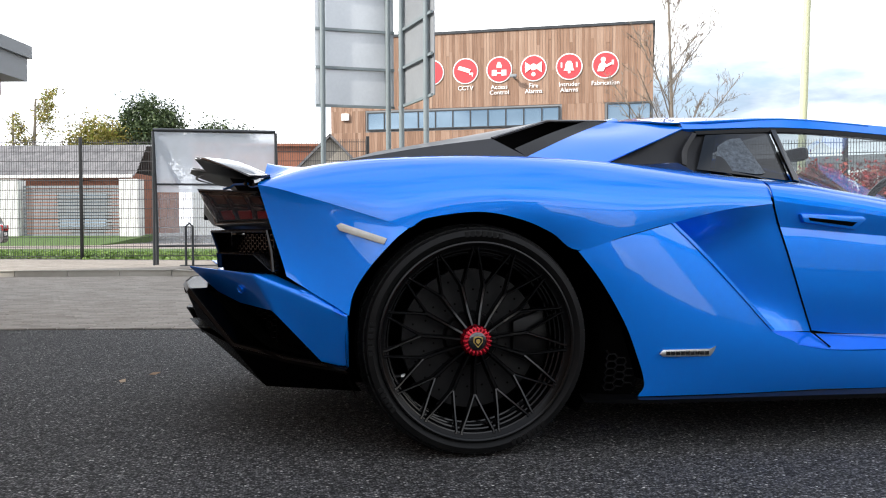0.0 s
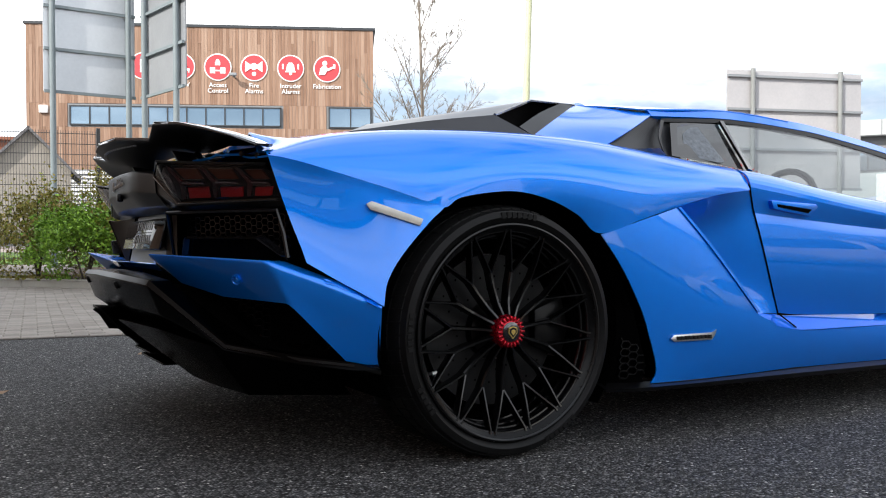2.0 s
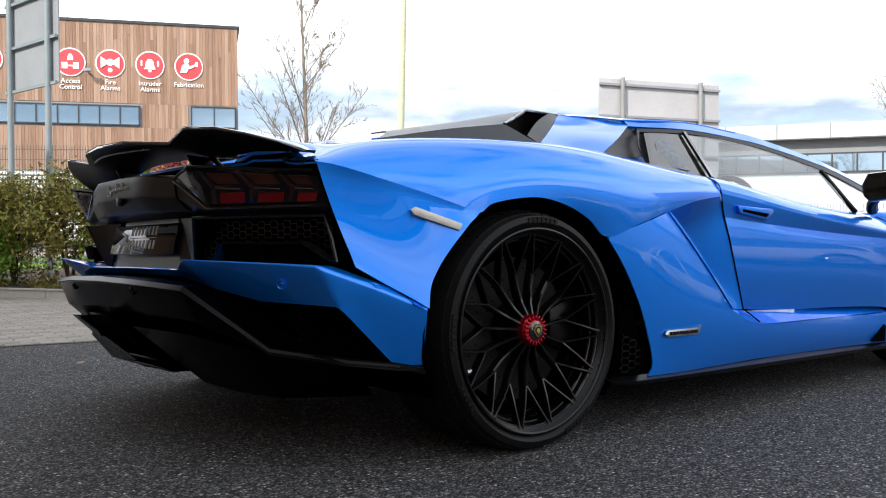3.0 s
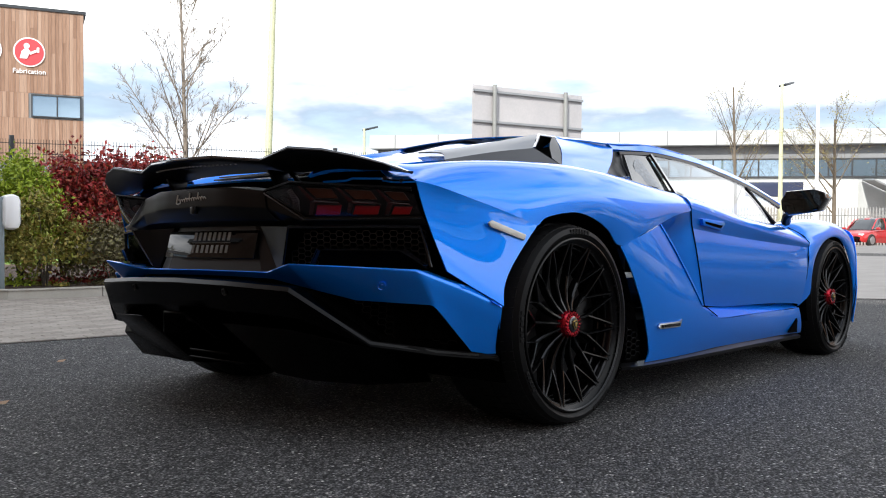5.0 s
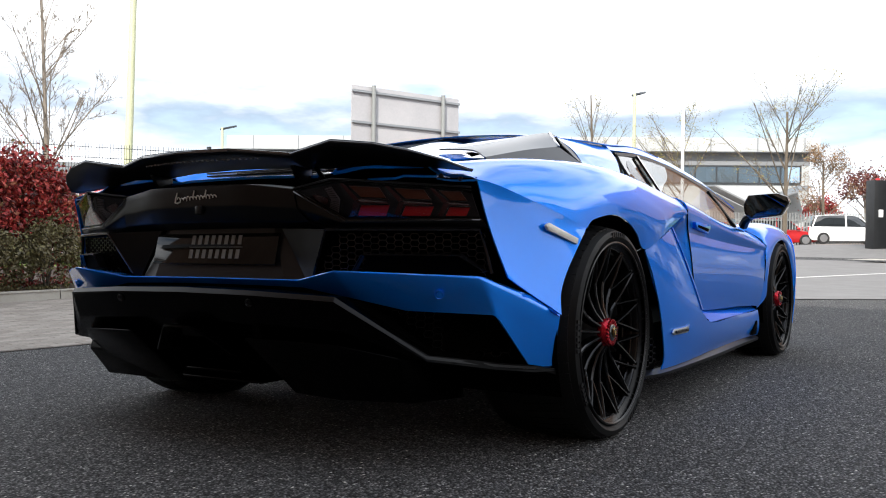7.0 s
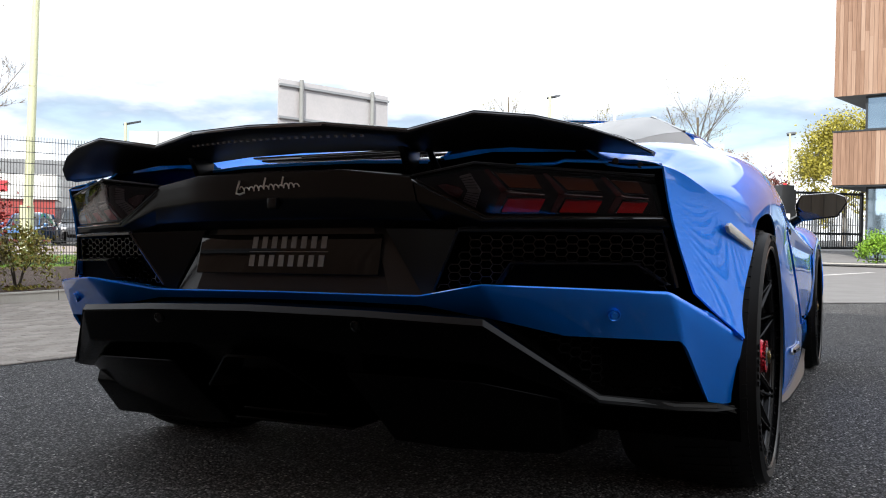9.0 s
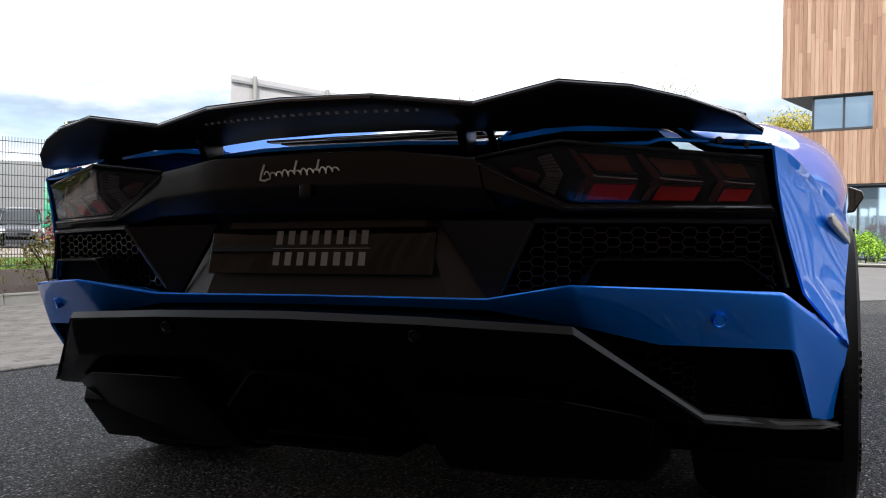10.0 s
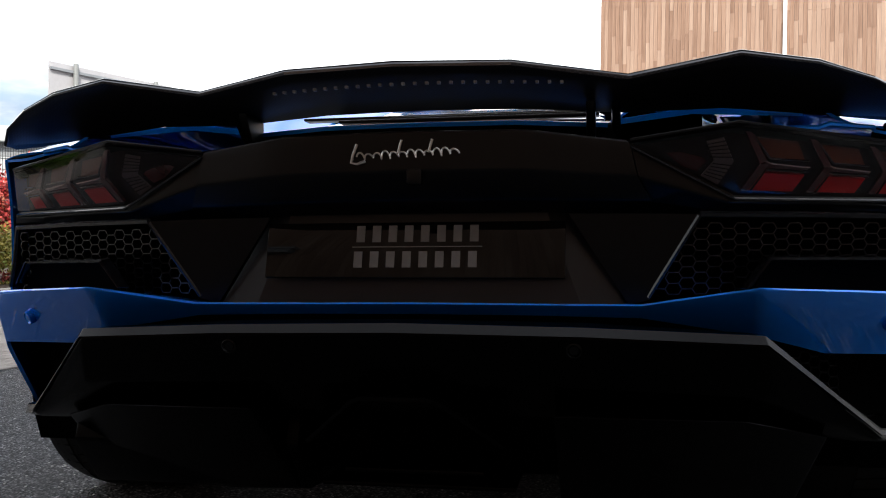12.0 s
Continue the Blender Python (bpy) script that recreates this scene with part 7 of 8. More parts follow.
def sign_frame(name, label, posts, z0, z1, panels, post_mat, panel_mat, over=0.12, rails=True, top=0.0, rail_mat=None):
    """A board seen from behind: posts, rails and stacked panels."""
    t = thing(name, label, "sign")
    a, c = Vector((*posts[0], 0)), Vector((*posts[-1], 0))
    d = (c - a).normalized()
    n = Vector((-d.y, d.x, 0))
    if n.dot(a - Vector((-1.5, -2.5, 0))) < 0:
        n = -n
    zg = lift(a.x, a.y)
    for p in posts:
        q = Vector((*p, 0))
        part("post", tube([q + Vector((0, 0, zg - 0.2)), q + Vector((0, 0, z1 + top))], 0.05, 12), post_mat, t)
    h = (z1 - z0) / panels
    for k in range(panels):
        p, r = a - d * over + n * 0.07, c + d * over + n * 0.07
        b0, b1 = z0 + k * h + 0.006, z0 + (k + 1) * h - 0.006
        v = [p + Vector((0, 0, b0)), r + Vector((0, 0, b0)), r + Vector((0, 0, b1)), p + Vector((0, 0, b1))]
        part("board", prism(v, 0.02), panel_mat, t, "pale board", 0)
        if rails:
            part("rail", box((0, 0, 0), (1, 1, 1)), rail_mat or post_mat, t, "", 0).matrix_world = Matrix(((r.x - p.x, n.x * 0.04, 0, p.x - n.x * 0.06), (r.y - p.y, n.y * 0.04, 0, p.y - n.y * 0.06), (0, 0, 0.05, b0 - 0.03), (0, 0, 0, 1)))
    if rail_mat:
        g = (r - p).length / 2
        part("rail", box((-g, -0.02, 0), (g, 0.02, 0.05)), rail_mat, t, "", 0).matrix_world = Matrix(((d.x, n.x, 0, (p.x + r.x) / 2 - n.x * 0.04), (d.y, n.y, 0, (p.y + r.y) / 2 - n.y * 0.04), (0, 0, 1, z1 - 0.16), (0, 0, 0, 1)))
    return t


sign_frame("site_sign", "tall grey sign boards seen from behind on steel posts", [(0.40, 13.4), (1.66, 13.55)], 2.95, 6.55, 5, POST_GREY, SIGN_BACK, 0.13)
sign_frame("site_sign", "tall grey sign boards seen from behind on steel posts", [(1.88, 13.3), (2.12, 11.95)], 2.95, 6.55, 5, POST_GREY, SIGN_BACK_DARKER, 0.22)
sign_frame("road_sign", "white sign board seen from behind on two posts", [(13.43, 9.91), (15.4, 9.3)], 1.45, 3.92, 3, PALE_POST, SIGN_BACK_WHITE, 0.56, True, 0.02, GREY_METAL)


def column(name, x, y, label, h, r, mat, lean=(0, 0), head=False):
    t = thing(name, label, "lamp post" if head else "pole", Matrix.Translation((x, y, -0.14)))
    part("shaft", tube([(0, 0, 0), (lean[0] * h, lean[1] * h, h)], r, 12, None, r * 0.6), mat, t)
    part("base", tube([(0, 0, 0), (0, 0, min(1.4, h * 0.2))], r * 1.45, 12), mat, t)
    if head:
        part("lamp_head", prism([(0, -0.3, h), (0.9, -0.3, h + 0.22), (0.95, 0.0, h + 0.20), (0.9, 0.3, h + 0.16), (0, 0.2, h - 0.06)], 0.12, bevel=0.02), DARK_METAL, t, "dark lantern head")
    return t


column("lamp_column", 13.96, 19.06, "cream-painted lamp column leaning slightly", 13, 0.125, LAMP_POST, (0.022, -0.018))
column("flagpole", 17.6, 4.15, "tall thin white flagpole", 13, 0.038, SIGN_WHITE)
column("street_lamp", 43.0, 14.5, "street lamp with a dark flat lantern", 8.3, 0.13, LAMP_POST, (0, 0), True)
column("street_lamp", 59.5, 3.7, "street lamp with a dark flat lantern", 7.7, 0.11, LAMP_POST, (0, 0), True)
column("street_lamp", 36.0, 38.0, "street lamp with a dark flat lantern", 7.0, 0.13, LAMP_POST, (0, 0), True)

# cycle shelter
sh = thing("cycle_shelter", "dark-framed cycle shelter with curved hazy plastic sheets", "shelter")
S0, SD, SN = Vector((-2.68, 13.4, 0.0)), Vector((0.998, 0.05, 0)), Vector((0.12, 0.993, 0))
SW = 2.2


def at_shelter(u, v, z):
    p = S0 + SD * u + SN * v
    return (p.x, p.y, lift(p.x, p.y) + 0.10 + z)


prof = [(0.0, 2.46), (0.05, 2.2), (0.10, 1.8), (0.16, 1.35), (0.20, 0.7), (0.20, 0.0)]
for u in (0.0, SW):
    part("frame_hoop", tube([at_shelter(u, v, z) for v, z in prof], 0.028, 8), DARK_METAL, sh)
    part("frame_leg", tube([at_shelter(u, -0.02, 0), at_shelter(u, 0.0, 2.46)], 0.024, 8), DARK_METAL, sh)
for v, z, r in ((0.0, 2.48, 0.035), (0.14, 1.5, 0.022), (0.20, 0.36, 0.024)):
    part("frame_rail", tube([at_shelter(0, v, z), at_shelter(SW, v, z)], r, 8), DARK_METAL, sh)
part("roof_sheet", thicken(grid_bm([[at_shelter(u, v - 0.01, z) for v, z in prof[:4]] for u in (0.02, SW - 0.02)]), 0.004), SHELTER_GLASS, sh, "hazy curved plastic sheet")
part("lower_sheet", thicken(grid_bm([[at_shelter(u, v - 0.01, z) for v, z in ((0.16, 1.33), (0.20, 0.7), (0.20, 0.30))] for u in (0.03, SW - 0.03)]), 0.004), SHELTER_CLEAR, sh, "milky clear lower sheet")
st = thing("cycle_stand", "black tubular cycle stand on the footway", "cycle stand")
part("hoop", tube([at_shelter(0.66, -0.5, 0.0), at_shelter(0.66, -0.5, 0.72), at_shelter(0.72, -0.5, 0.78), at_shelter(0.78, -0.5, 0.72), at_shelter(0.78, -0.5, 0.0)], 0.022, 8), DARK_METAL, st)
part("hoop", tube([at_shelter(1.42, -0.5, 0.0), at_shelter(1.42, -0.5, 0.72), at_shelter(1.48, -0.5, 0.78), at_shelter(1.54, -0.5, 0.72), at_shelter(1.54, -0.5, 0.0)], 0.022, 8), DARK_METAL, st)
part("base_plate", tube([at_shelter(0.55, -0.5, 0.012), at_shelter(1.5, -0.5, 0.012)], 0.02, 6), DARK_METAL, st)


# electric car chargers
def charger(x, y, turn):
    t = thing("car_charger", "white rounded car charger on a grey post", "charger", Matrix.Translation((x, y, lift(x, y) + 0.1)) @ pose(0, 0, 0, 0, 0, turn), "car chargers")
    part("post", box((-0.07, 0.0, -0.05), (0.07, 0.12, 1.02), bevel=0.008), POST_GREY, t)
    part("charger_body", box((-0.15, -0.16, 0.66), (0.15, 0.02, 1.05), bevel=0.07), SIGN_WHITE, t, "white rounded housing")
    part("socket", disc(0.055, -0.175, -0.15, 20), DARK_METAL, t).matrix_local = Matrix.Translation((0, 0, 0.76))
    part("mark", prism([(0.04, -0.163, 0.97), (-0.03, -0.163, 0.93), (0.0, -0.163, 0.92), (-0.04, -0.163, 0.87), (0.03, -0.163, 0.90), (0.0, -0.163, 0.92)], 0.004), DARK_METAL, t, "", 0)


charger(1.60, 7.5, 78)
charger(5.58, 7.1, -50)


# ---- parked cars ----
TYRE_FAR, nt, b = material("parked_car_tyre", (0.015, 0.015, 0.015), 0.8)
ALLOY, nt, b = material("alloy_wheel", (0.45, 0.45, 0.46), 0.3, 0.9)
CAR_WIN, nt, b = material("parked_car_glass", (0.015, 0.018, 0.02), 0.04, 0.0, 1.0)
HEAD_LAMP, nt, b = material("car_lamp_clear", (0.6, 0.6, 0.62), 0.1, 0.3, 1.0)


def paint_of(name, c, metal=0.2):
    return material(name, c, 0.35, metal, 1.0)[0]


def parked_car(x, y, z, turn, label, paint, length=4.1, width=1.76, height=1.5, tall=0.0):
    """A car with its nose towards +x before it is turned."""
    t = thing("parked_car", label, "car", Matrix.Translation((x, y, z)) @ pose(0, 0, 0, 0, 0, turn), "parked cars")
    h, w = length / 2, width / 2
    belt = height * 0.60
    st = [(-h, 0.42, belt * 0.86, 0.80), (-h + 0.10, 0.24, belt, 0.92), (-h * 0.62, 0.20, belt, 1.0), (0.0, 0.19, belt * 0.99, 1.0), (h * 0.42, 0.20, belt * 0.97, 1.0), (h * 0.75, 0.22, belt * 0.86, 0.96), (h - 0.10, 0.24, belt * 0.70, 0.85), (h, 0.36, belt * 0.58, 0.72)]
    body = patch([[(X, -w * k * 0.92, z0), (X, -w * k, z0 + (z1 - z0) * 0.35), (X, -w * k * 0.97, z0 + (z1 - z0) * 0.8), (X, -w * k * 0.88, z1), (X, 0, z1 + 0.03), (X, w * k * 0.88, z1), (X, w * k * 0.97, z0 + (z1 - z0) * 0.8), (X, w * k, z0 + (z1 - z0) * 0.35), (X, w * k * 0.92, z0)] for X, z0, z1, k in st], 2, 3)
    outward(body, (0, 0, 0.4))
    part("body", body, paint, t)
    gh = [(-h + 0.12, belt - 0.02, 0.80), (-h + 0.32 + 0.1 * (1 - tall), height - 0.10, 0.70), (-h * 0.35, height, 0.70), (h * 0.05, height - 0.01, 0.70), (h * 0.25, height - 0.12, 0.69), (h * 0.56, belt * 0.97, 0.80)]
    cabin = patch([[(X, -w * 0.86, belt - 0.03), (X, -w * k, z1 - 0.02 if z1 > belt else z1), (X, 0, z1 + 0.02), (X, w * k, z1 - 0.02 if z1 > belt else z1), (X, w * 0.86, belt - 0.03)] for X, z1, k in gh], 2, 2)
    part("cabin_glass", outward(cabin, (0, 0, 0.8)), CAR_WIN, t, "dark windows")
    roof = patch([[(X, -w * 0.685, z1 + 0.005), (X, 0, z1 + 0.04), (X, w * 0.685, z1 + 0.005)] for X, z1 in ((-h + 0.40, height - 0.06), (-h * 0.35, height), (h * 0.08, height - 0.015), (h * 0.22, height - 0.10))], 3, 3)
    part("roof", thicken(outward(roof, (0, 0, 0)), 0.03), paint, t)
    for s in (1, -1):
        for X0, X1 in ((-h * 0.10, -h * 0.06),):
            part("pillar", prism([(X0, s * w * 0.875, belt), (X1, s * w * 0.875, belt), (X1, s * w * 0.715, height - 0.02), (X0, s * w * 0.715, height - 0.02)], 0.03 * s), paint, t, "", 0)
        part("pillar", tube([(-h + 0.22, s * w * 0.83, belt), (-h + 0.45, s * w * 0.70, height - 0.05)], 0.05, 6), paint, t)
        part("pillar", tube([(h * 0.54, s * w * 0.82, belt), (h * 0.25, s * w * 0.70, height - 0.08)], 0.03, 6), paint, t)
        part("tail_lamp", box((-h - 0.01, s * w * 0.72 - 0.12, belt * 0.76), (-h + 0.12, s * w * 0.72 + 0.12, belt * 0.98), bevel=0.02), LAMP_RED, t, "red tail lamp")
        part("headlamp", box((h - 0.30, s * w * 0.66 - 0.12, belt * 0.60), (h - 0.05, s * w * 0.66 + 0.14, belt * 0.76), bevel=0.03), HEAD_LAMP, t, "clear headlamp")
        part("door_mirror", box((h * 0.42, s * (w + 0.09) - 0.09, belt * 0.98), (h * 0.50, s * (w + 0.09) + 0.09, belt * 0.98 + 0.13), bevel=0.03), paint, t)
        for X in (-h * 0.64, h * 0.66):
            wl_ = part("wheel", lathe([(0.0, -0.11), (0.30, -0.11), (0.325, -0.08), (0.325, 0.08), (0.30, 0.11), (0.0, 0.11)], 28), TYRE_FAR, t, "dark tyre with alloy wheel")
            wl_.matrix_local = Matrix.Translation((X, s * (w - 0.09), 0.325))
            part("alloy", lathe([(0.0, -0.125), (0.20, -0.118), (0.215, -0.10), (0.215, 0.10), (0.20, 0.118), (0.0, 0.125)], 20), ALLOY, wl_)
    part("number_plate", box((-h - 0.015, -0.25, 0.50), (-h + 0.02, 0.25, 0.61)), SIGN_WHITE, t, "plain plate", 0)
    part("bumper", box((-h + 0.0, -w * 0.78, 0.28), (-h + 0.1, w * 0.78, 0.46), bevel=0.03), BLACK_SATIN, t)
    return t


RED_CAR, WHITE_CAR, BLACK_CAR, GREY_CAR = paint_of("parked_red", (0.45, 0.012, 0.015)), paint_of("parked_white", (0.75, 0.75, 0.75), 0.0), paint_of("parked_black", (0.012, 0.012, 0.014)), paint_of("parked_silver", (0.36, 0.37, 0.39), 0.7)
parked_car(47.5, 11.4, -0.13, 165, "small red hatchback parked across the road", RED_CAR, 3.9, 1.72, 1.48)
parked_car(50.2, 8.6, lift(50.2, 8.6) + 0.01, -66, "red crossover parked across the road", RED_CAR, 4.2, 1.76, 1.54)
parked_car(51.6, 5.2, lift(51.6, 5.2) + 0.01, -66, "white crossover parked by the gate", WHITE_CAR, 4.3, 1.84, 1.62, 0.6)
parked_car(28.2, 32.8, -0.10, 225, "black sport utility vehicle beyond the fence", BLACK_CAR, 4.6, 1.95, 1.78, 0.8)
parked_car(26.6, 34.4, -0.10, 215, "small blue car beyond the fence", paint_of("parked_blue", (0.02, 0.10, 0.25)), 4.0, 1.7, 1.45)
parked_car(-12.0, 30.0, -0.13, 188, "silver car on the street", GREY_CAR, 4.4, 1.8, 1.47)
parked_car(14.0, -8.3, 0.02, 212, "silver saloon in the bays opposite", GREY_CAR, 4.5, 1.82, 1.45)
parked_car(9.4, -7.6, 0.05, 212, "white coupe in the bays opposite", WHITE_CAR, 4.5, 1.84, 1.42)
parked_car(18.6, -8.6, 0.0, 212, "white saloon in the bays opposite", WHITE_CAR, 4.6, 1.84, 1.45)

# ---- street and buildings beyond ----
lawn = thing("front_lawn", "sloping green lawn in front of the bungalow", "lawn", kind="structure")
part("turf", thicken(outward(grid_bm([[(-30 + i * 3.2 + j * 0.3, 38.0 - i * 0.3 + j * 2.0, -0.12 + j * 0.085 + (0.02 if (i + j) % 2 else 0.0)) for i in range(8)] for j in range(5)]), (-18, 42, -9)), 0.3), GRASS_SOIL, lawn)
house = thing("bungalow", "low brick bungalow with a grey tiled roof and white gate piers", "house", frame_at(-18.5, 47.3, 0.978, -0.208, 0.25))
part("wall", box((-8.0, 0.0, 0.0), (11.0, 8.0, 3.2)), BRICK_FAR, house, "red brick wall", 0)
roof = bmesh.new()
for i in range(9):
    z0, z1 = 3.05 + i * 0.21, 3.05 + (i + 1) * 0.21 + 0.03
    y0, y1 = -0.5 + i * 0.48, -0.5 + (i + 1) * 0.48
    x0, x1 = -8.5 + i * 0.25, 11.4 - i * 0.1
    n = 44
    for k in range(n):
        a, c = x0 + (x1 - x0) * k / n, x0 + (x1 - x0) * (k + 0.97) / n
        v = [roof.verts.new(p) for p in ((a, y0, z0), (c, y0, z0), (c, y1, z1), (a, y1, z1), (a, y0, z0 - 0.06), (c, y0, z0 - 0.06))]
        roof.faces.new(v[:4]), roof.faces.new((v[4], v[5], v[1], v[0]))
part("roof", roof, SLATE, house, "grey tiled roof", 0, "stuff")
part("roof_back", prism([(-8.4, 3.9, 5.0), (11, 3.9, 5.0), (11, 8.4, 3.1), (-8.4, 8.4, 3.1)], 0.1), MID_CLAD, house, "", 0)
part("fascia", box((-8.4, -0.56, 2.92), (11.3, -0.48, 3.08)), WHITE, house, "", 0)
part("garden_wall", box((-8.0, -2.2, -0.3), (5.2, -1.9, 0.9)), WHITE, house, "white garden wall", 0)
glazing(house, -5.0, 3.5, 0.9, 2.6, 6, -0.08)
for u in (5.3, 11.3):
    part("gate_pier", box((u, -2.4, -0.3), (u + 0.95, -1.5, 2.75)), WHITE, house, "white gate pier", 0)
for k in range(15):
    part("gate_slat", box((6.35, -2.05, -0.05 + k * 0.17), (11.2, -1.98, 0.07 + k * 0.17)), GREY_METAL, house, "", 0)
glazing(house, 7.2, 9.8, 0.3, 2.2, 2, -0.08)
garage = thing("gabled_shed", "grey boarded shed with a tiled gable roof", "shed", frame_at(1.2, 44.0, 0.99, -0.12, 0.3))
part("wall", prism([(0, 0, 0), (3.2, 0, 0), (3.2, 0, 3.1), (1.35, 0, 5.0), (-0.6, 0, 3.1), (-0.6, 0, 0)], 6.0), varied("weathered_boards", (0.22, 0.20, 0.17), (0.34, 0.31, 0.27), 0.9, 2, 20, stretch=(6, 6, 0.5)), garage, "", 0)
part("roof", prism([(-1.1, -0.3, 2.75), (1.35, -0.3, 5.2), (1.35, 6, 5.2), (-1.1, 6, 2.75)], 0.12), SLATE, garage, "", 0)
part("roof", prism([(3.7, -0.3, 2.75), (3.7, 6, 2.75), (1.35, 6, 5.2), (1.35, -0.3, 5.2)], 0.12), SLATE, garage, "", 0)
brick_house = thing("brick_house", "red brick house with a low roof behind the sheds", "house", frame_at(-6.0, 62.0, 0.99, -0.12, 0.0))
part("wall", box((0.0, 0, 0), (13.0, 8, 6.3)), BRICK_FAR, brick_house, "", 0)
part("lower_wall", box((-0.05, -0.08, 0.0), (13.05, 0.0, 4.5)), PALE_CLAD, brick_house, "pale rendered lower wall", 0)
part("roof", box((-0.3, -0.3, 6.3), (13.3, 8.3, 6.5)), BRICK_FAR, brick_house, "", 0)
# trees behind the bungalow
leafy_tree(-9.5, 66.0, 0.0, "dark green conifer behind the bungalow", 10.6, (2.9, 2.6, 4.0), LEAF_DARK, 16000, 0.17, 101, 130, spread=0.16)
leafy_tree(-12.6, 63.5, 0.0, "brownish shrubby tree behind the bungalow", 8.9, (2.6, 2.4, 3.2), LEAF_BROWN, 10000, 0.13, 102, 110)
leafy_tree(-4.4, 68.4, 0.0, "dark green tree behind the sheds", 9.8, (2.8, 2.4, 3.0), LEAF_DARK, 10000, 0.15, 103, 70)
leafy_tree(-3.0, 72.0, 0.0, "dark green tree behind the sheds", 8.8, (2.0, 2.0, 2.8), LEAF_DARK, 7000, 0.15, 104, 50)
leafy_tree(1.5, 76.0, 0.0, "small green tree behind the brick house", 9.2, (1.5, 1.5, 2.0), LEAF_DARK, 2500, 0.24, 105, 40)
bare_tree(-16.4, 60.6, 0.0, "bare reddish tree behind the bungalow", 9.4, 0.2, 106, 3, BARK, LEAF_BROWN, 2500, 0.12)
bare_tree(-19.0, 66.0, 0.0, "bare tree behind the bungalow", 9.0, 0.2, 107, 3, BARK)

# long pale works building
D = thing("works_building", "long pale grey works building with a strip of windows", "industrial building", frame_at(43.6, 44.5, 0.49, -0.87, -0.14))
part("wall", box((0.0, 0.0, 0.0), (40.6, 20.0, 6.8)), PALE_CLAD, D, "", 0)
part("roof_fascia", box((-0.4, -0.9, 6.55), (41.0, 20.0, 7.5)), PALE_CLAD, D, "pale deep fascia", 0)
part("soffit", box((0, -0.85, 6.50), (40.6, 0.0, 6.55)), MID_CLAD, D, "", 0)
part("upper_band", box((0, -0.04, 5.65), (40.6, 0.0, 6.50)), MID_CLAD, D, "", 0)
glazing(D, 9.0, 40.0, 4.35, 5.65, 21, -0.10, bar=0.10)
part("white_panel", box((14.0, -0.25, 0.0), (33.0, -0.05, 4.15)), WHITE, D, "white panel wall", 0)
part("navy_panel", box((25.9, -0.35, 3.1), (29.6, -0.26, 4.05)), paint_of("navy_panel", (0.02, 0.03, 0.07), 0.0), D, "navy panel", 0)
part("canopy_roof", prism([(33.3, -3.2, 4.1), (36.0, -3.2, 2.75), (36.0, -0.2, 2.9), (33.3, -0.2, 4.25)], 0.1), MID_CLAD, D, "grey canopy roof", 0)
part("canopy_roof", prism([(36.0, -3.2, 2.75), (39.7, -3.2, 4.1), (39.7, -0.2, 4.25), (36.0, -0.2, 2.9)], 0.1), MID_CLAD, D, "grey canopy roof", 0)
for k in range(13):
    part("roof_rib", box((1.5 + k * 3.2, -0.93, 6.55), (1.56 + k * 3.2, -0.9, 7.5)), MID_CLAD, D, "", 0)
E2 = thing("grey_works_building", "grey clad unit with a few blue-tinted windows", "industrial building", frame_at(36.0, 49.0, 0.72, -0.69, -0.14))
part("wall", box((-12.0, 0.0, 0.0), (7.0, 12.0, 5.2)), MID_CLAD, E2, "", 0)
glazing(E2, -8.0, 2.0, 2.6, 3.9, 4, -0.08)
shop = thing("red_shop_unit", "low unit with a white fascia and red walls", "shop unit", frame_at(31.0, 42.5, 0.72, -0.69, -0.14))
part("wall", box((-3.0, 0.0, 0.0), (3.0, 6.0, 2.6)), paint_of("dull_red_wall", (0.30, 0.05, 0.045), 0.0), shop, "", 0)
part("fascia", box((-3.1, -0.2, 2.4), (3.1, 6.0, 3.8)), WHITE, shop, "white fascia", 0)
part("fascia_mark", box((-0.5, -0.24, 2.8), (0.6, -0.2, 3.4)), ROUNDEL_RED, shop, "plain red shape", 0)
van = thing("green_van", "green box van beyond the fence", "van", frame_at(32.2, 35.6, 0.72, -0.69, -0.12))
part("box_body", box((0, 0, 0.9), (4.0, 2.0, 3.3), bevel=0.05), paint_of("green_van_paint", (0.02, 0.30, 0.16), 0.0), van)
part("cab", box((4.05, 0.05, 0.5), (5.6, 1.95, 2.3), bevel=0.25), WHITE, van)
for u in (0.9, 4.8):
    part("wheel", disc(0.4, -0.02, 0.25, 24), TYRE_FAR, van).matrix_local = Matrix.Translation((u, 0, 0.42))
# ribbed unit across the parking bays
unit = thing("ribbed_unit", "pale industrial unit with horizontally ribbed metal cladding", "industrial building", frame_at(40.0, -14.5, -1.0, 0.0, 0.0))
part("wall", box((0.0, 0.0, 0.0), (32.0, 10.0, 4.9)), WHITE, unit, "", 0)
bm = bmesh.new()
for k in range(30):
    prism([(0.0, -0.06, 0.32 + k * 0.15), (32.0, -0.06, 0.32 + k * 0.15), (32.0, -0.06, 0.40 + k * 0.15), (0.0, -0.06, 0.40 + k * 0.15)], -0.06, bm)
bmesh.ops.recalc_face_normals(bm, faces=bm.faces[:])
part("cladding_ribs", bm, SIGN_WHITE, unit, "white ribbed cladding", 0, "stuff")
part("plinth", box((0.0, -0.08, 0.0), (32.0, 0.0, 0.3)), DARK_METAL, unit, "", 0)
part("roof_edge", box((-0.1, -0.2, 4.9), (32.1, 10.1, 5.2)), GREY_METAL, unit, "grey roof edge", 0)
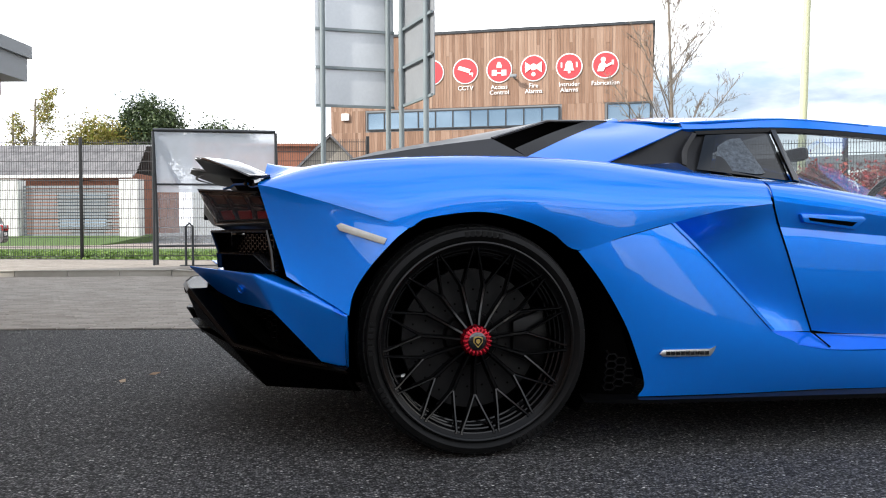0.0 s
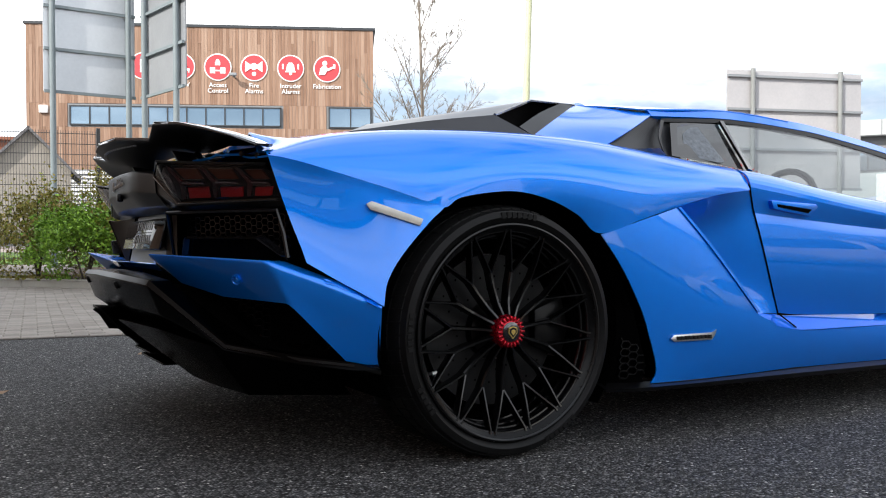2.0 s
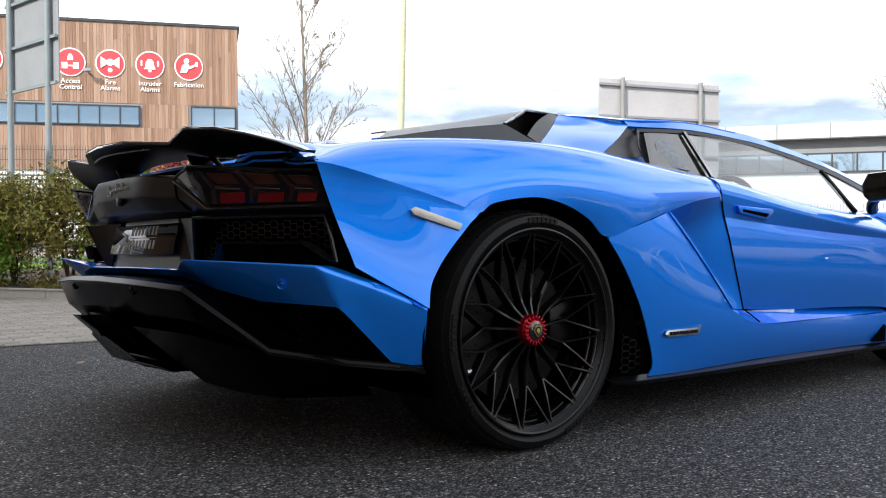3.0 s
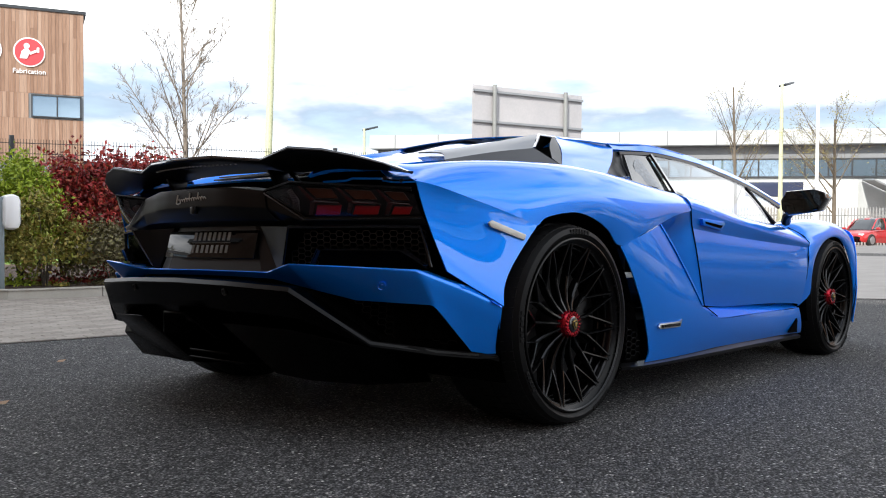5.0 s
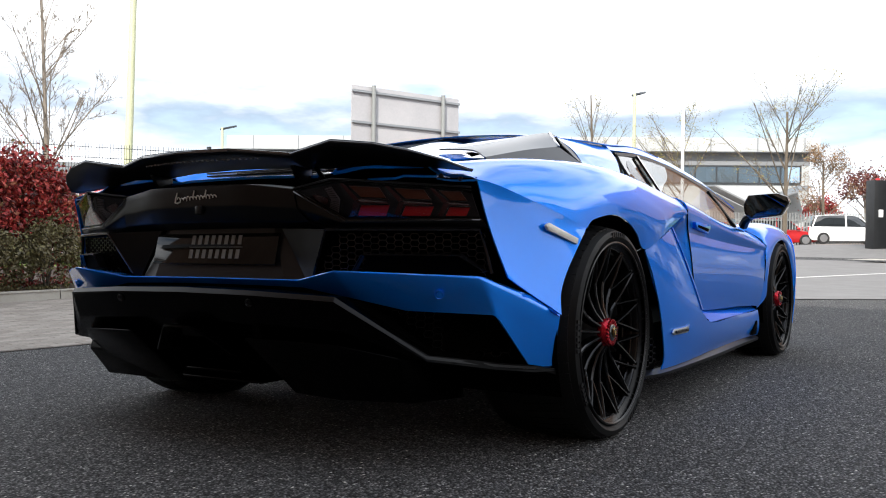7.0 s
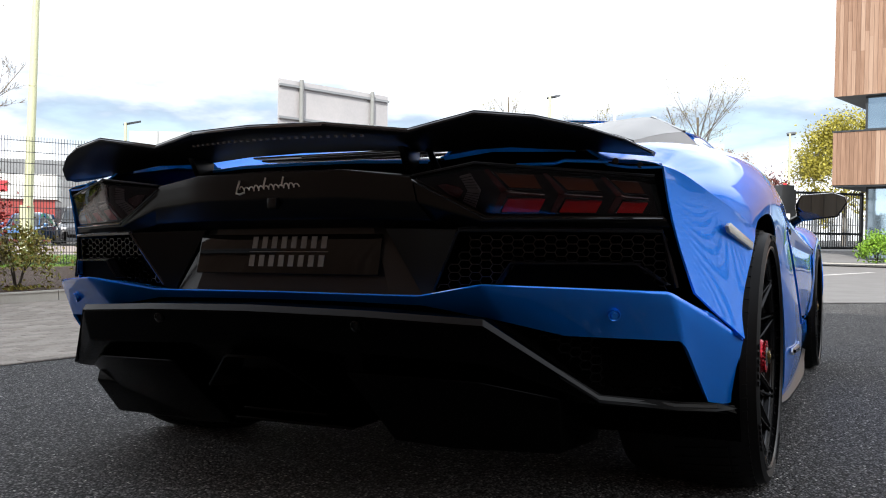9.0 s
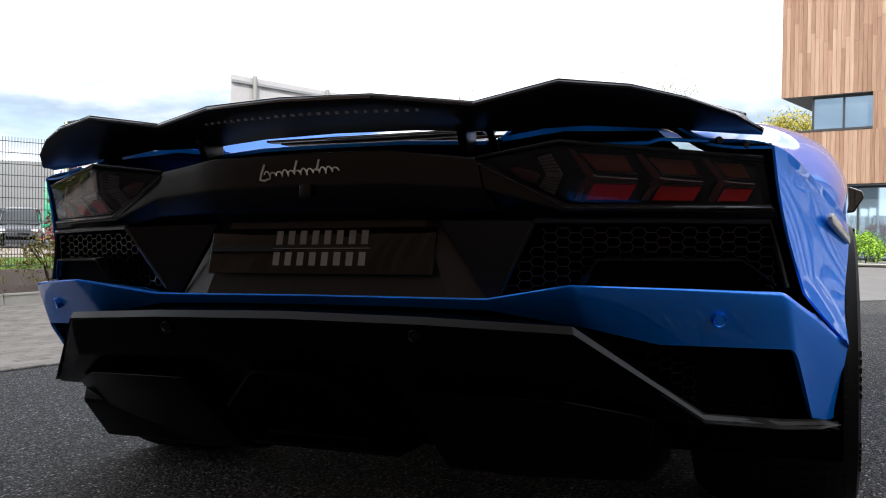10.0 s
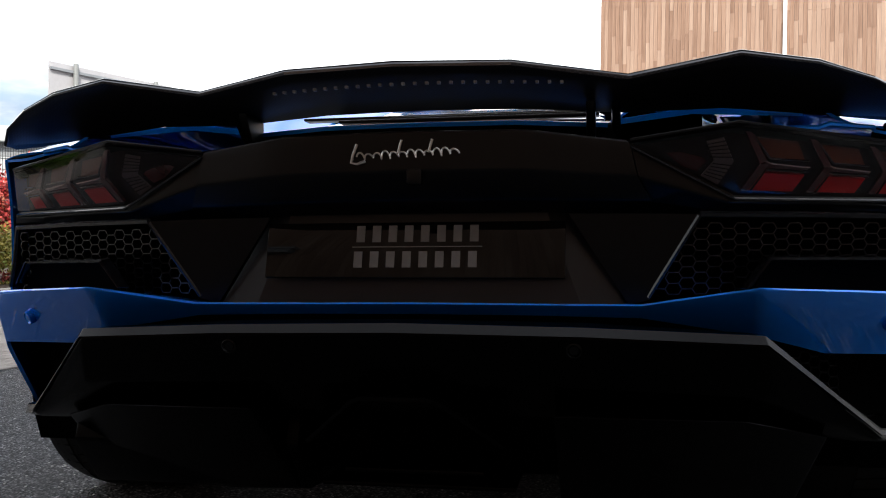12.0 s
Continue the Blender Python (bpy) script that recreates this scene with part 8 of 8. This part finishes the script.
# brick workshop behind the bays, seen in the paint
shop2 = thing("brick_workshop", "dark brick workshop with two rows of windows behind the bays", "workshop", frame_at(9.0, -33.0, -1.0, 0.0, 0.0))
part("wall", box((0.0, 0.0, 0.0), (30.0, 9.0, 7.6)), BRICK_FAR, shop2, "dark brick wall", 0)
part("roof_edge", box((-0.2, -0.25, 7.6), (30.2, 9.2, 8.0)), DARK_METAL, shop2, "dark roof edge", 0)
glazing(shop2, 2.0, 28.0, 1.2, 2.9, 10, -0.10, bar=0.10)
glazing(shop2, 2.0, 28.0, 4.6, 6.2, 10, -0.10, bar=0.10)
# palisade fence and gate
pal = thing("palisade_fence", "grey steel palisade fence across the road", "fence", frame_at(41.5, 24.0, 0.45, -0.89, -0.13))
bm = bmesh.new()
for k in range(190):
    prism([(k * 0.155, 0, 0.05), (k * 0.155 + 0.068, 0, 0.05), (k * 0.155 + 0.068, 0, 2.0), (k * 0.155 + 0.034, 0, 2.1), (k * 0.155, 0, 2.0)], 0.01, bm)
for z in (0.4, 1.6):
    box((0, 0.01, z), (29.4, 0.06, z + 0.06), bm)
part("pale", bm, PALE_POST, pal, "", 0, "stuff")
gate = thing("sliding_gate", "black steel sliding gate with a control pillar", "gate", frame_at(36.4, 2.12, 0.70, -0.714, 0.12))
part("pillar", box((0.0, 0, -0.16), (0.62, 0.5, 2.78), bevel=0.01), FENCE_BLACK, gate, "black control pillar")
part("beacon", box((0.2, 0.1, 2.75), (0.32, 0.22, 2.86), bevel=0.01), ROUNDEL_RED, gate, "red beacon")
part("control_box", box((0.2, -0.06, 1.3), (0.38, 0.0, 1.6), bevel=0.01), SIGN_WHITE, gate)
for z in (0.15, 0.75, 2.45):
    part("gate_rail", box((0.7, 0.1, z), (4.2, 0.2, z + 0.10)), FENCE_BLACK, gate)
for k in range(28):
    part("gate_bar", box((0.8 + k * 0.12, 0.13, 0.15), (0.83 + k * 0.12, 0.16, 2.5)), FENCE_BLACK, gate, "", 0)
for u in (0.66, 4.2):
    part("gate_stile", box((u, 0.08, 0.1), (u + 0.1, 0.22, 2.6)), FENCE_BLACK, gate)
# trees by the road
bare_tree(41.5, 6.5, 0.0, "wide bare tree with yellow-green buds", 6.6, 0.13, 111, 4, BARK_FAR, LEAF_SPRING, 1500, 0.05, 0.30, 0.66, 2.1)
bare_tree(43.5, 12.0, -0.1, "bare tree with yellow-green buds", 6.4, 0.13, 112, 4, BARK_FAR, LEAF_SPRING, 1500, 0.05, 0.30, 0.62, 1.9)
bare_tree(38.0, 14.7, -0.1, "tall thin bare tree with a few buds", 7.6, 0.10, 113, 4, BARK_FAR, LEAF_SPRING, 900, 0.045, 0.5, 0.65, 1.25)
bare_tree(53.0, 6.6, 0.2, "low twiggy tree with brown buds", 4.9, 0.13, 114, 4, BARK_FAR, LEAF_TAN, 3500, 0.07, 0.15, 0.7, 1.5)
leafy_tree(61.5, 0.4, 0.2, "yellow-green weeping willow in leaf", 8.6, (3.4, 2.8, 3.7), LEAF_YELLOW, 20000, 0.13, 115, 100, spread=0.16)
leafy_tree(58.0, 4.9, 0.2, "dark red-leaved tree by the gate", 5.4, (1.7, 1.6, 1.5), LEAF_MAROON, 2000, 0.12, 116, 40)
leafy_tree(57.0, 7.2, 0.2, "low red-leaved shrubby tree behind the parked cars", 2.9, (1.5, 1.3, 1.0), LEAF_RED, 2500, 0.11, 117, 30)
for i, (x, y) in enumerate([(29.3, -1.4), (29.0, -2.6), (28.7, -4.0)]):
    shrub(x, y, "clipped yellow-green shrub by the office", LEAF_GREEN, (0.55, 0.5, 0.55), 2500, 0.06, 120 + i, "shrubs by the office")
sheet("office_kerb", [(26.8, 1.9), (28.2, 1.3), (27.5, -6.0), (26.0, -9.0), (25.6, -9.0)], 0.09, KERB, "pale concrete island by the office", "pavement", 2)
shrub(-0.8, 36.9, "yellow-green flowering bush across the street", LEAF_YELLOW, (1.9, 0.8, 1.2), 4500, 0.10, 124, clumps=60)
# fallen leaves on the asphalt
LITTER = per_piece("dry_leaf", [(0.0, (0.30, 0.17, 0.09)), (1.0, (0.45, 0.33, 0.22))], 0.7, False, 60)
for i, (x, y, a) in enumerate([(-1.13, 0.83, 20), (-1.24, 0.62, 80), (-2.35, 0.25, 140), (-0.4, 1.9, 10)]):
    bm = bmesh.new()
    v = [bm.verts.new(p) for p in ((-0.025, 0, 0.004), (-0.005, 0.014, 0.010), (0.022, 0.008, 0.004), (0.028, -0.004, 0.012), (0.0, -0.014, 0.003))]
    bm.faces.new(v)
    lf = part("fallen_leaf", thicken(bm, 0.001), LITTER)
    tagged(lf, "small dry brown leaf lying on the asphalt", "leaf", "fallen leaves")
    lf.matrix_world = Matrix.Translation((x, y, lift(x, y) + 0.003)) @ pose(0, 0, 0, 0, 0, a)

# ---- block paving, piece by piece ----
sheet("paving_bed", [(-14.0, pave_edge(-14.0)), (9.0, pave_edge(9.0)), (9.0, 6.7), (2.5, 7.0), (1.5, 7.15), (0.5, 8.75), (-0.4, 9.75), (-2.2, 11.65), (-4.7, 12.0), (-14.0, 12.4)], 0.004, SAND, "sandy joints under the block paving", "paving", 0.8)
pavement = tagged(part("pavement", bmesh.new(), SAND), "grey-brown rectangular block paving of the bays", "paving", kind="structure")
BLK = [(-0.0975, -0.0475, -0.03), (0.0975, -0.0475, -0.03), (0.0975, 0.0475, -0.03), (-0.0975, 0.0475, -0.03), (-0.0975, -0.0475, 0.004), (0.0975, -0.0475, 0.004), (0.0975, 0.0475, 0.004), (-0.0975, 0.0475, 0.004),
       (-0.092, -0.042, 0.009), (0.092, -0.042, 0.009), (0.092, 0.042, 0.009), (-0.092, 0.042, 0.009)]
BLK_F = [(8, 9, 10, 11), (4, 5, 9, 8), (5, 6, 10, 9), (6, 7, 11, 10), (7, 4, 8, 11), (0, 1, 5, 4), (1, 2, 6, 5), (2, 3, 7, 6), (3, 0, 4, 7)]
blk_me = bpy.data.meshes.new("paving_block")
blk_me.from_pydata(BLK, [], BLK_F)
blk_me.materials.append(BLOCK)
rnd = random.Random(4)
verts, faces, count = [], [], 0
row = 0
ANG = math.atan(-0.085)
ca, sa = math.cos(ANG), math.sin(ANG)
for row in range(98):
    v0 = 0.055 + row * 0.1
    for col in range(-64, 48):
        u = col * 0.2 + (0.1 if row % 2 else 0.0)
        x, y = u * ca - v0 * sa, 3.02 + u * sa + v0 * ca
        lim = kerb_y(x) if x > -13 else 12.3
        if y > lim - 0.06 or x > 8.9 or y < pave_edge(x):
            continue
        z = lift(x, y) + 0.004 + rnd.uniform(-0.0015, 0.0015)
        if -1.6 < x < 1.9 and row < 18 and count < 300:
            b1 = new("block", blk_me)
            b1.parent = pavement
            b1.matrix_local = Matrix.Translation((x, y, z)) @ pose(0, 0, 0, rnd.uniform(-0.5, 0.5), rnd.uniform(-0.5, 0.5), math.degrees(ANG) + rnd.uniform(-0.5, 0.5))
            count += 1
            continue
        k = len(verts)
        tx, ty = rnd.uniform(-0.01, 0.01), rnd.uniform(-0.01, 0.01)
        verts += [(x + p[0] * ca - p[1] * sa, y + p[0] * sa + p[1] * ca, z + p[2] + p[0] * tx + p[1] * ty) for p in BLK]
        faces += [tuple(k + i for i in f) for f in BLK_F]
me = bpy.data.meshes.new("blocks_joined")
me.from_pydata(verts, [], faces)
me.materials.append(BLOCK_FAR)
part("blocks_joined", me, BLOCK_FAR, pavement, kind="stuff")
# raised footway blocks by the shelter
verts, faces = [], []
for row in range(64):
    for col in range(-60, 12):
        u, v0 = col * 0.2 + (0.1 if row % 2 else 0.0), row * 0.1
        x, y = u, 11.9 + v0 - 0.05 * u
        if y < kerb_y(x) + 0.2 or y > 14.0 + (1.0 - x) * 0.47 or x > 0.2 + (y - 10) * 0.12:
            continue
        k = len(verts)
        z = lift(x, y) + 0.104
        verts += [(x + p[0], y + p[1], z + p[2]) for p in BLK]
        faces += [tuple(k + i for i in f) for f in BLK_F]
me = bpy.data.meshes.new("blocks_raised")
me.from_pydata(verts, [], faces)
me.materials.append(BLOCK_FAR)
part("blocks_raised", me, BLOCK_FAR, pavement, kind="stuff")
